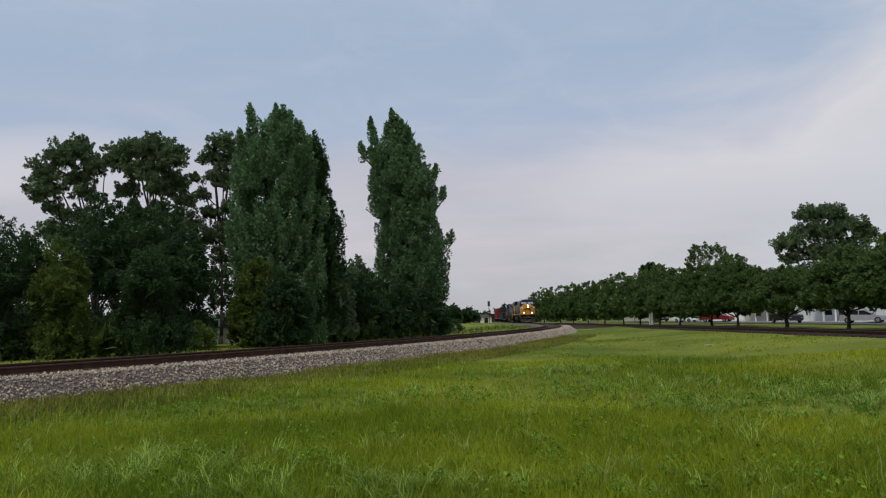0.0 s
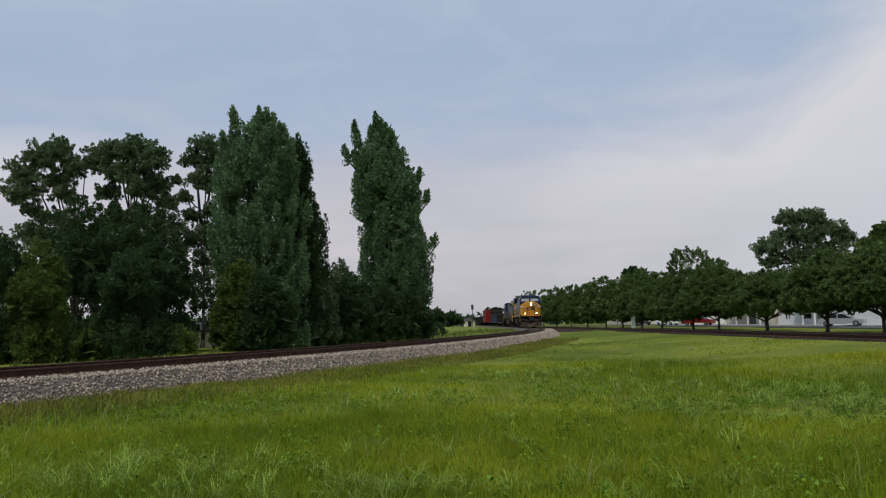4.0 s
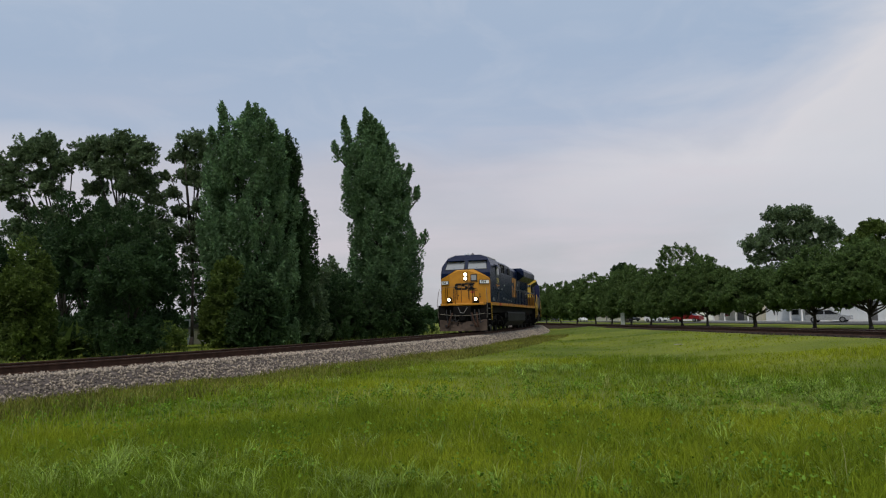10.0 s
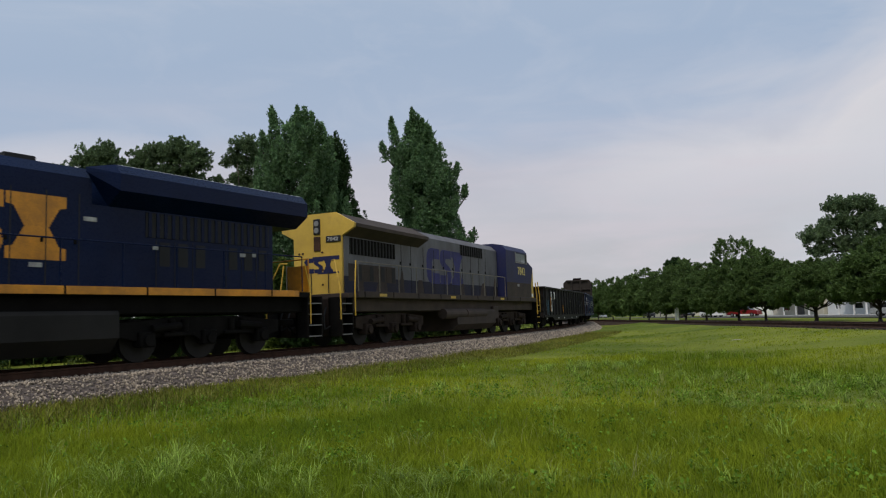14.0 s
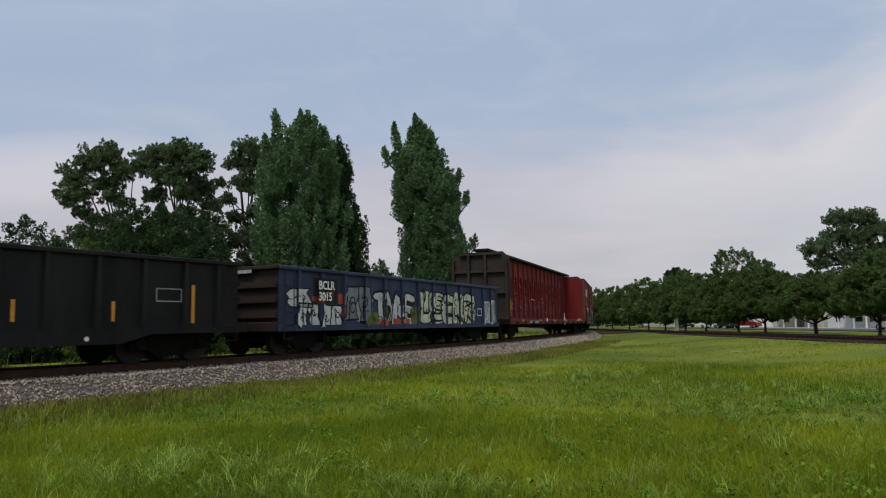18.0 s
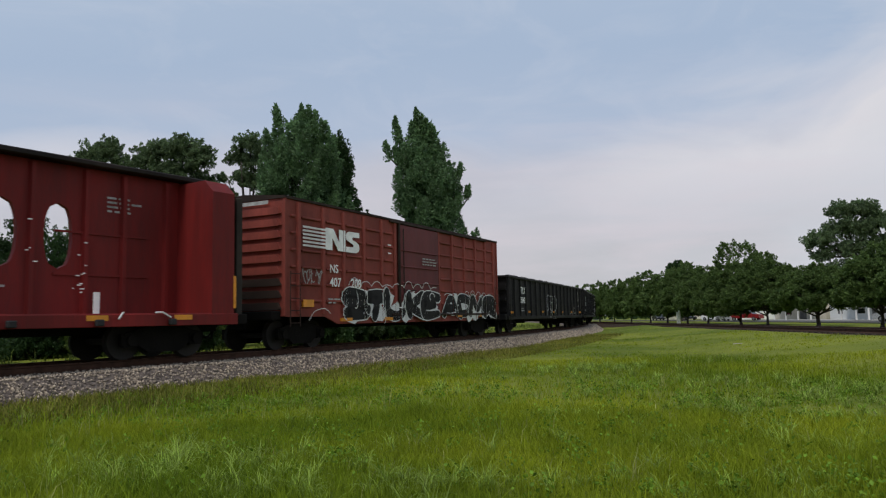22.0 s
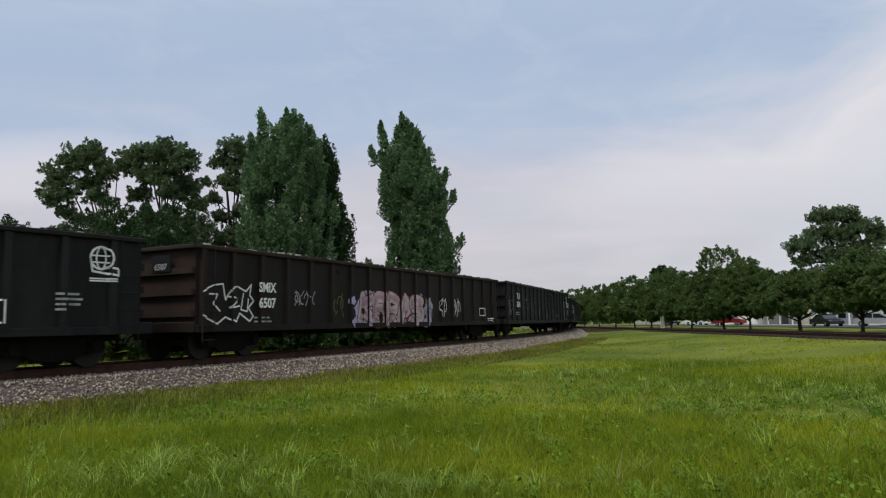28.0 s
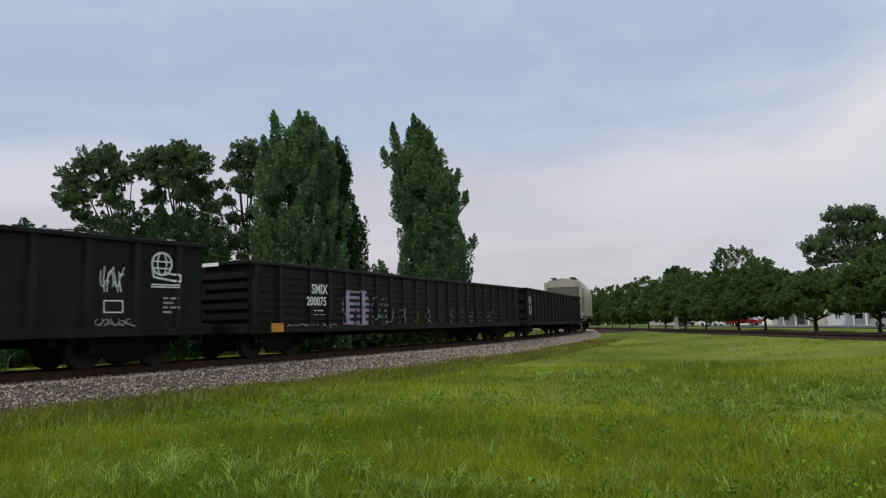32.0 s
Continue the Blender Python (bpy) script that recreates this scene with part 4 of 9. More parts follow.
def build_right_trees():
    row = [(33.0, 52, 5.9, 3.0), (32.2, 58, 5.8, 2.7), (32.0, 68, 5.1, 3.0), (32.2, 80, 6.9, 3.3), (32.0, 87, 8.9, 4.0), (32.0, 99, 6.8, 3.4), (32, 108, 8.0, 3.7), (32, 119, 7.4, 3.5), (32, 130, 8.3, 3.8), (32, 145, 8.0, 4), (32, 162, 8.3, 4.2), (32, 180, 8.6, 4.4), (32, 200, 9.2, 4.8), (31, 226, 9.5, 5.0)]
    for i, (x, y, h, r) in enumerate(row):
        h, r = h * 1.14 + 0.1, r * 1.24
        rg = random.Random(300 + i)
        zb = 1.5 if i < 3 else 0.95
        bl = [(0, 0, zb + (h - zb) * 0.58, r * 0.68, (h - zb) * 0.41, 1.6)]
        for n, ring, up, w in ((7, 0.50, 0.46, 0.46), (9, 0.70, 0.22, 0.42)):
            for k in range(n):
                a = (k + rg.uniform(-0.25, 0.25)) * 2 * math.pi / n
                bl.append((math.cos(a) * r * ring, math.sin(a) * r * ring, zb + (up + rg.uniform(-0.05, 0.09)) * (h - zb), r * w * rg.uniform(0.85, 1.1), (h - zb) * w * 0.55, 0.8))
        far = y > 110
        tree("street_tree", x, y, -0.55, bl, 420 if far else 900, 70 if far else 90, 0.24 if far else 0.15, LEAF_S, "round-crowned green street tree with low branches", 320 + i, 0.17, 0.2, 0.42 if far else 0.34, group="row of street trees", stems=3 if i == 2 else 1, limbs=2, lift=0.1, reach=0.75, inner=0.78, fill=1800, shell=0.75)
    tree("shade_tree", 58.5, 110, -0.4, [(-2.2, 0, 16.2, 2.0, 1.4, 1.2), (1.0, 0, 16.4, 2.0, 1.2, 1.0), (3.6, 0, 14.6, 2.4, 1.6, 1.0), (-5.8, 0, 11.8, 2.4, 1.7, 1.0), (-2.6, 0, 13.6, 2.6, 1.6, 1.0), (6.2, 0, 13.2, 2.0, 1.5, 0.9), (0.8, 0, 13.4, 2.8, 1.7, 1.2), (-5.9, 0, 9.6, 1.6, 1.0, 0.5), (3.6, 0, 11.4, 3.0, 1.6, 1.0), (-1.6, 0, 10.4, 2.8, 1.5, 0.8), (2.0, 0, 8.4, 4.0, 1.8, 0.8), (-4.0, 0, 7.4, 2.8, 1.6, 0.8)],
         900, 52, 0.24, LEAF_A, "large spreading dark shade tree behind the buildings", 351, 0.4, 0.45, 0.5, limbs=4, reach=1.0, inner=0.3, fill=900, shell=0.4, swell=1.25)
    tree("shade_tree", 70, 108, -0.4, [(0, 0, 13.6, 2.2, 1.6, 1), (-2.0, 0, 11.6, 2.2, 1.6, 1), (2, 0, 10.4, 3, 2, 1), (-1.6, 0, 8.5, 3.0, 2.4, 1)], 260, 60, 0.3, LEAF_Y, "pale green spreading tree behind the buildings", 352, 0.4, 0.4, 0.6, reach=1.0)
    tree("shade_tree", 76, 104, -0.4, [(0, 0, 13.2, 3.4, 2.6, 1), (2, 0, 9.5, 4, 3, 1)], 220, 60, 0.3, LEAF_D, "large dark shade tree behind the buildings", 353, 0.4, 0.3, 0.7, reach=1.0)
    tree("shade_tree", 43.5, 150, -0.4, [(0, 0, 9.6, 3.0, 2.6, 1), (-2, 0, 7, 3.0, 2.6, 1), (2.2, 0, 7, 3.0, 2.6, 1)], 220, 50, 0.34, LEAF_D, "dark domed tree behind the street trees", 354, 0.4, 0.3, 0.7, reach=1.0)


build_right_trees()


WAY = [(0.2, 56), (0.7, 66), (1.4, 80), (3.0, 108), (5.6, 150)]


def far_end():
    """Where the line meets the horizon: dark trees, pale sheds, a signal mast and a gravel way."""
    for i, (u, y, h, r) in enumerate(((0.011, 190, 5.6, 2.0), (0.034, 205, 4.8, 2.6), (0.056, 250, 3.6, 2.4), (0.104, 262, 4.0, 2.6), (0.092, 270, 4.4, 2.8), (0.022, 240, 3.4, 2.2))):
        rg = random.Random(700 + i)
        bl = [(0, 0, h * 0.62, r, h * 0.36, 1.2), (r * 0.5, 0, h * 0.45, r * 0.7, h * 0.3, 0.8), (-r * 0.5, 0, h * 0.42, r * 0.7, h * 0.3, 0.8)]
        tree("far_tree", u * y, y, -0.6, bl, 110, 34, 0.34, LEAF_D, "small dark round tree far down the line", 710 + i, 0.16, 0.2, 0.5, group="far trees along the line")
    for x, y, w, h, m in ((13.2, 232, 3.4, 2.2, WALL_C), (12.0, 250, 4.0, 2.4, ROOFING)):
        sh = tagged(new("far_shed"), "small pale shed far down the line", "shed", "far sheds")
        sh.matrix_basis = pose(x, y, -0.7)
        part("wall", Build().box(-w / 2, w / 2, -2, 2, -0.1, h, 0.02), m, sh)
        part("roof", Build().prism([(-w / 2 - 0.3, h), (w / 2 + 0.3, h), (0, h + 1.0)], "y", -2.3, 2.3), ROOFING, sh)
        part("door", Build().box(-0.6, 0.6, -2.06, -2.0, 0, 2.0, 0.01), DARKWIN, sh)
    mast = tagged(new("signal_mast"), "slim dark signal mast beside the line", "signal")
    mast.matrix_basis = pose(9.6, 156, -0.6)
    part("mast", Build().cyl((0, 0, 0), (0, 0, 5.2), 0.08, 8, 0.06), STEELGREY_D, mast)
    part("signal_head", Build().box(-0.25, 0.25, -0.12, 0.12, 4.2, 5.3, 0.05), STEELGREY_D, mast)
    part("base", Build().box(-0.3, 0.3, -0.3, 0.3, -0.1, 0.4, 0.03), CONCRETE, mast)
    way = Build()
    pts = WAY
    way.add([(x - 0.5, y, -0.36) for x, y in pts] + [(x + 0.5, y, -0.36) for x, y in pts], [(i, i + 5, i + 6, i + 1) for i in range(4)])
    tagged(part("gravel_way", way, CONCRETE), "pale gravel way beside the line", "path", kind="structure")


def far_woods():
    rng = np.random.default_rng(77)
    cs, rs = [], []
    for k in range(260):
        a = rng.uniform(-0.62, 0.62)
        d = rng.uniform(270, 340)
        if abs(math.sin(a) * d - 21) < 5:
            continue
        h = rng.uniform(3.5, 7.5)
        n = 10
        c = np.array([math.sin(a) * d, math.cos(a) * d, 0.0]) + rng.normal(size=(n, 3)) * np.array([3.0, 3.0, 0])
        c[:, 2] = rng.uniform(0, 1, n) ** 0.8 * h - 0.5
        cs.append(c)
        rs.append(rng.uniform(0.9, 1.8, n))
    v, f = leaf_cloud(rng, np.concatenate(cs), np.concatenate(rs), 14, 1.2)
    tagged(new("far_woods", fast_mesh("far_woods", v, f, LEAF_D)), "distant dark green tree line on the horizon", "trees", kind="stuff")


far_woods()
far_end()

# ---- the street beyond the side track: road, low white buildings, parked and passing vehicles ----
STREET_Z = -0.52
road = Build().box(42.4, 48.0, -400, 420, STREET_Z - 0.3, STREET_Z)
tagged(part("road", road, ROADM), "grey asphalt street along the side track", "road", kind="structure")
tagged(part("pavement", Build().box(48.0, 50.8, -60, 124, STREET_Z - 0.3, STREET_Z + 0.13, 0.02), CONCRETE), "pale concrete pavement before the buildings", "pavement", kind="structure")


def house(x, y0, y1, h, wall, label, openings=(), posts=(), depth=9.0):
    """A low building whose front faces the track."""
    root = tagged(new("building"), label, "building")
    zb = STREET_Z
    cuts = sorted(openings)
    edge = y0
    for a, b, z0, z1, kind in cuts:
        if a > edge:
            part("wall", Build().box(x, x + 0.25, edge, a, zb, zb + h), wall, root)
        part("wall", Build().box(x, x + 0.25, a, b, zb + z1, zb + h), wall, root)
        if z0 > 0.05:
            part("wall", Build().box(x, x + 0.25, a, b, zb, zb + z0), wall, root)
        if kind == "door":
            d = part("door", Build().box(x + 0.08, x + 0.14, a, b, zb, zb + z1, 0.01), ROOFING, root, "dark door")
            part("handle", Build().box(x + 0.05, x + 0.08, a + 0.08, a + 0.14, zb + 0.95, zb + 1.1), STEELGREY, d)
        else:
            w = part("window", Build().box(x + 0.12, x + 0.16, a, b, zb + z0, zb + z1), DARKWIN, root)
            part("window_frame", Build().box(x + 0.02, x + 0.12, a, a + 0.08, zb + z0, zb + z1).box(x + 0.02, x + 0.12, b - 0.08, b, zb + z0, zb + z1).box(x + 0.02, x + 0.12, a, b, zb + (z0 + z1) / 2 - 0.03, zb + (z0 + z1) / 2 + 0.03), WALL_W, w)
        edge = b
    part("wall", Build().box(x, x + 0.25, edge, y1, zb, zb + h), wall, root)
    part("side_wall", Build().box(x + 0.25, x + depth, y0, y0 + 0.25, zb, zb + h), wall, root)
    part("side_wall", Build().box(x + 0.25, x + depth, y1 - 0.25, y1, zb, zb + h), wall, root)
    part("roof", Build().box(x - 0.3, x + depth + 0.2, y0 - 0.25, y1 + 0.25, zb + h, zb + h + 0.22, 0.03), ROOFING, root)
    for p in posts:
        part("porch_post", Build().box(x - 1.6, x - 1.42, p - 0.09, p + 0.09, zb, zb + 2.5, 0.01), WALL_W, root)
    if posts:
        part("porch_roof", Build().box(x - 1.8, x, min(posts) - 0.4, max(posts) + 0.4, zb + 2.5, zb + 2.66, 0.02), WALL_W, root)
    return root


STEELGREY = mat("grey_metal", (0.3, 0.3, 0.3), 0.4, metal=0.7, vary=0.1, scale=3, fine=30, bump=0)
house(50.8, 55, 87.5, 4.0, WALL_W, "long low white building with a dark door", ((64, 65.4, 1.0, 2.4, "window"), (74.0, 75.3, 1.0, 2.4, "window"), (78.6, 79.9, 0, 2.3, "door")))
house(50.6, 88.8, 104, 3.8, WALL_W, "white building with a small porch on posts", ((92, 93.4, 0, 2.2, "door"), (94.8, 97, 0.9, 2.3, "window"), (100.5, 102, 0.9, 2.3, "window")), (91.3, 94.2, 98.0))
house(51.0, 106, 124, 4.2, WALL_C, "cream building with pale pillars", ((108, 109.6, 0.9, 2.4, "window"), (112, 114.4, 0, 2.4, "door"), (117, 119.4, 0.9, 2.4, "window")), (107.4, 111.5, 115.7, 120.0))
house(50.4, 142, 160, 3.4, WALL_W, "small far white building", ((146, 147.2, 0, 2.2, "door"), (151, 153.4, 0.9, 2.2, "window")))
house(51.4, 184, 208, 3.6, WALL_C, "far cream building along the street", ((190, 192.4, 0.9, 2.2, "window"), (196, 197.2, 0, 2.2, "door")))


def sign_posts():
    root = tagged(new("street_sign"), "white double post beside the street", "sign post")
    root.matrix_basis = pose(28.4, 100, STREET_Z)
    for y in (-0.5, 0.5):
        part("post", Build().box(-0.11, 0.11, y - 0.11, y + 0.11, -0.1, 2.9, 0.02), WALL_W, root)
    part("crosspiece", Build().box(-0.08, 0.08, -0.7, 0.7, 2.6, 2.75, 0.02), WALL_W, root)


sign_posts()


def vehicle(name, label, paint, shape, length, keyed=False):
    """A road vehicle, nose along +x: body from its side outline, glass, wheels, lamps."""
    root = tagged(new(name), label, "car")
    w = 0.92
    prof = {"sedan": ([(-0.5, 0.3), (-0.5, 0.78), (-0.47, 0.92), (-0.30, 0.96), (0.22, 0.90), (0.46, 0.76), (0.5, 0.62), (0.5, 0.3)], [(-0.40, 0.94), (-0.20, 1.40), (0.06, 1.42), (0.27, 0.92)]),
            "suv": ([(-0.5, 0.35), (-0.5, 1.0), (-0.48, 1.08), (0.20, 1.06), (0.47, 0.96), (0.5, 0.8), (0.5, 0.35)], [(-0.47, 1.06), (-0.42, 1.70), (0.05, 1.74), (0.24, 1.06)]),
            "pickup": ([(-0.5, 0.45), (-0.5, 1.08), (-0.06, 1.10), (0.25, 1.12), (0.47, 1.04), (0.5, 0.9), (0.5, 0.45)], [(-0.09, 1.10), (-0.06, 1.74), (0.14, 1.76), (0.29, 1.12)])}[shape]
    body = [(x * length, z) for x, z in prof[0]]
    cabin = [(x * length, z) for x, z in prof[1]]
    part("body", Build().prism(body, "y", -w, w), paint, root)
    c = part("cabin", Build().prism(cabin, "y", -w * 0.86, w * 0.86), DARKWIN, root, "dark window glass")
    zt = max(z for _, z in cabin)
    xa, xb = cabin[1][0], cabin[2][0]
    part("roof", Build().box(xa - 0.05, xb + 0.05, -w * 0.87, w * 0.87, zt - 0.04, zt + 0.04, 0.02), paint, c)
    for sy in (1, -1):
        part("pillar", Build().box((xa + xb) / 2 - 0.05, (xa + xb) / 2 + 0.05, sy * w * 0.85, sy * w * 0.875, 0.95, zt), paint, c)
        part("pillar", Build().prism([(cabin[0][0], cabin[0][1]), (cabin[1][0], cabin[1][1]), (cabin[1][0] + 0.1, cabin[1][1]), (cabin[0][0] + 0.14, cabin[0][1])], "y", sy * w * 0.85, sy * w * 0.875), paint, c)
        part("pillar", Build().prism([(cabin[3][0], cabin[3][1]), (cabin[2][0], cabin[2][1]), (cabin[2][0] - 0.08, cabin[2][1]), (cabin[3][0] - 0.12, cabin[3][1])], "y", sy * w * 0.85, sy * w * 0.875), paint, c)
        part("headlight", Build().box(length / 2 - 0.14, length / 2 + 0.01, sy * 0.55, sy * 0.88, 0.62, 0.76, 0.03), STEELGREY, root)
        part("tail_light", Build().box(-length / 2 - 0.01, -length / 2 + 0.08, sy * 0.62, sy * 0.9, 0.66, 0.84, 0.02), TAILM, root)
        for sx in (-0.31, 0.33):
            wh = part("wheel", Build().cyl((sx * length, sy * 0.72, 0.33), (sx * length, sy * 0.95, 0.33), 0.33, 18), TYREM, root)
            part("rim", Build().cyl((sx * length, sy * 0.95, 0.33), (sx * length, sy * 0.965, 0.33), 0.2, 14), STEELGREY, wh)
    part("bumper", Build().box(length / 2 - 0.1, length / 2 + 0.05, -0.85, 0.85, 0.32, 0.5, 0.03), paint, root)
    part("bumper", Build().box(-length / 2 - 0.05, -length / 2 + 0.1, -0.85, 0.85, 0.32, 0.5, 0.03), paint, root)
    return root


TAILM = mat("red_lamp_glass", (0.25, 0.01, 0.008), 0.3, vary=0.1, scale=3, fine=30, bump=0)
TYREM = mat("tyre_rubber", (0.018, 0.018, 0.018), 0.9, vary=0.2, scale=5, fine=40, bump=0.2)
SILVER = mat("silver_car_paint", (0.45, 0.46, 0.48), 0.3, metal=0.4, vary=0.06, scale=1, fine=30, bump=0)
CARWHITE = mat("white_car_paint", (0.75, 0.75, 0.75), 0.3, vary=0.05, scale=1, fine=30, bump=0)
CARRED = mat("red_car_paint", (0.22, 0.012, 0.015), 0.3, vary=0.08, scale=1, fine=30, bump=0)
CARDARK = mat("dark_car_paint", (0.015, 0.016, 0.018), 0.3, vary=0.1, scale=1, fine=30, bump=0)
vehicle("parked_car", "silver sedan parked before the white building", SILVER, "sedan", 4.6).matrix_basis = pose(47.0, 81.6, STREET_Z, 0, 0, -40)
vehicle("parked_pickup", "red pickup truck parked along the street", CARRED, "pickup", 5.4).matrix_basis = pose(46.8, 125, STREET_Z, 0, 0, -48)
vehicle("parked_car", "white car parked along the street", CARWHITE, "sedan", 4.5).matrix_basis = pose(47.0, 142, STREET_Z, 0, 0, -56)
vehicle("parked_car", "dark car parked at the far end of the street", CARDARK, "sedan", 4.5).matrix_basis = pose(47.2, 160, STREET_Z, 0, 0, -70)
# passing traffic: vehicle, a time, where it is along the street then, speed
TRAFFIC = [
    (vehicle("passing_pickup", "dark pickup truck driving along the street", CARDARK, "pickup", 5.6), 0.0, 95.0, 11.2),
    (vehicle("passing_suv", "white sport utility vehicle driving along the street", CARWHITE, "suv", 4.8), 17.2, 85.0, 15.4),
    (vehicle("passing_pickup", "dark pickup truck driving along the street", CARDARK, "pickup", 5.6), 21.0, 85.4, 13.7),
    (vehicle("passing_car", "grey sedan driving along the street", SILVER, "sedan", 4.6), 25.0, 85.3, 14.3),
    (vehicle("passing_car", "dark sedan driving along the street", CARDARK, "sedan", 4.6), 28.0, 88.0, 14.3),
]


def yard():
    """What shows under the trees beyond the track: a clothes-line post and a small white shed."""
    root = tagged(new("clothes_post"), "white wooden clothes-line post in a yard", "post")
    root.matrix_basis = pose(-13.65, 44, -0.4)
    part("post", Build().box(-0.04, 0.04, -0.04, 0.04, -0.05, 1.55, 0.01), WALL_W, root)
    part("crossbar", Build().box(-0.3, 0.3, -0.03, 0.03, 1.48, 1.55, 0.01), WALL_W, root)
    shed = tagged(new("garden_shed"), "small white shed behind the trees", "shed")
    shed.matrix_basis = pose(-13.05, 43.5, -0.4, 0, 0, 12)
    part("wall", Build().box(-0.5, 0.5, -0.4, 0.4, -0.1, 1.0, 0.02), WALL_W, shed)
    part("roof", Build().prism([(-0.6, 1.0), (0.6, 1.0), (0, 1.3)], "y", -0.5, 0.5), ROOFING, shed)
    part("door", Build().box(-0.3, 0.3, -0.43, -0.4, 0, 0.9, 0.01), WALL_C, shed)


yard()

# ---- the train: materials ----
BLUE = mat("dark_blue_loco_paint", (0.0022, 0.0084, 0.036), 0.30, spec=0.11, vary=0.2, scale=0.7, fine=30, bump=0.02, dirt=0.25, dirt_col=(0.009, 0.014, 0.03))
YELLOW = mat("yellow_loco_paint", (0.52, 0.225, 0.009), 0.5, vary=0.15, scale=1.2, fine=30, bump=0.05, dirt=0.5, dirt_col=(0.22, 0.10, 0.02))
STRIPE = mat("yellow_sill_stripe", (0.54, 0.215, 0.008), 0.5, vary=0.25, scale=2.0, fine=30, bump=0.05, dirt=0.6, dirt_col=(0.12, 0.05, 0.012))
OLDYELLOW = mat("faded_yellow_paint", (0.53, 0.345, 0.05), 0.55, vary=0.15, scale=1.0, fine=25, bump=0.08, dirt=0.45, dirt_col=(0.26, 0.16, 0.05))
OLDBLUE = mat("royal_blue_loco_paint", (0.011, 0.014, 0.062), 0.55, spec=0.3, vary=0.25, scale=0.9, fine=25, bump=0.08, dirt=0.4, dirt_col=(0.035, 0.03, 0.035))
GREYP = mat("faded_grey_loco_paint", (0.128, 0.126, 0.138), 0.65, spec=0.25, vary=0.22, scale=0.8, fine=20, bump=0.08, dirt=0.6, dirt_col=(0.042, 0.032, 0.026), stretch=(1, 1, 0.35))
GRIME = mat("brown_grime", (0.042, 0.028, 0.021), 0.85, vary=0.35, scale=1.5, fine=25, bump=0.3)
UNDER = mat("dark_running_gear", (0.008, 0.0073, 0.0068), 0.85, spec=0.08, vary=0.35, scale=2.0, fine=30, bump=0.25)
DUSTY = mat("dusty_running_gear", (0.034, 0.025, 0.020), 0.9, spec=0.08, vary=0.35, scale=2.0, fine=30, bump=0.25)
TANKM = mat("grey_fuel_tank", (0.017, 0.0165, 0.016), 0.75, spec=0.15, vary=0.25, scale=1.0, fine=25, bump=0.15, dirt=0.4, dirt_col=(0.028, 0.024, 0.02))
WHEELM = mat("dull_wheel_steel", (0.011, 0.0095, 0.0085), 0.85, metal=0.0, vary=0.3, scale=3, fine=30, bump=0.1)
PLOWM = mat("worn_plow_steel", (0.072, 0.052, 0.04), 0.8, spec=0.2, vary=0.35, scale=2.0, fine=22, bump=0.2, dirt=0.7, dirt_col=(0.035, 0.024, 0.018))
VENTM = mat("dark_vent", (0.010, 0.010, 0.011), 0.8, vary=0.3, scale=4, fine=60, bump=0.3)
BLACKP = mat("weathered_black_wagon_paint", (0.0100, 0.0100, 0.0108), 0.55, spec=0.14, vary=0.5, scale=0.6, fine=18, bump=0.12, dirt=0.6, dirt_col=(0.030, 0.027, 0.026), stretch=(1, 1, 0.3))
BROWNP = mat("rusty_black_wagon_paint", (0.013, 0.0105, 0.010), 0.65, spec=0.14, vary=0.35, scale=0.6, fine=18, bump=0.15, dirt=0.6, dirt_col=(0.034, 0.024, 0.019), stretch=(1, 1, 0.3))
RUSTP = mat("rusted_wagon_end", (0.030, 0.019, 0.015), 0.8, spec=0.2, vary=0.35, scale=1.0, fine=18, bump=0.2, dirt=0.5, dirt_col=(0.02, 0.014, 0.012))
BLUEW = mat("faded_blue_wagon_paint", (0.029, 0.043, 0.095), 0.6, spec=0.25, vary=0.45, scale=0.8, fine=18, bump=0.1, dirt=0.45, dirt_col=(0.035, 0.035, 0.04), stretch=(1, 1, 0.3))
REDP = mat("red_wagon_paint", (0.16, 0.012, 0.011), 0.65, spec=0.25, vary=0.3, scale=0.8, fine=18, bump=0.1, dirt=0.6, dirt_col=(0.045, 0.010, 0.009), stretch=(1, 1, 0.16))
OXIDE = mat("oxide_red_boxcar_paint", (0.215, 0.046, 0.034), 0.7, spec=0.25, vary=0.35, scale=0.7, fine=18, bump=0.1, dirt=0.4, dirt_col=(0.06, 0.02, 0.016), stretch=(1, 1, 0.3))
DOORP = mat("plum_door_paint", (0.12, 0.026, 0.028), 0.6, spec=0.25, vary=0.25, scale=0.9, fine=18, bump=0.1, dirt=0.4, dirt_col=(0.06, 0.02, 0.016), stretch=(1, 1, 0.3))
CREAM = mat("cream_hopper_paint", (0.38, 0.36, 0.31), 0.6, vary=0.18, scale=0.7, fine=18, bump=0.1, dirt=0.5, dirt_col=(0.22, 0.17, 0.12), stretch=(1, 1, 0.3))
WHITE = mat("white_stencil_paint", (0.80, 0.80, 0.78), 0.7, vary=0.15, scale=3, fine=40, bump=0.05)
FADEW = mat("worn_white_paint", (0.33, 0.33, 0.32), 0.75, vary=0.35, scale=5, fine=40, bump=0.05)
BLACKINK = mat("black_spray_paint", (0.012, 0.012, 0.013), 0.5, vary=0.2, scale=3, fine=40, bump=0, spec=0.15)
CREAMINK = mat("pale_green_spray_paint", (0.62, 0.65, 0.48), 0.6, vary=0.3, scale=2, fine=30, bump=0, spec=0.15)
PINKINK = mat("pink_spray_paint", (0.42, 0.25, 0.30), 0.6, vary=0.35, scale=2, fine=30, bump=0, spec=0.15)
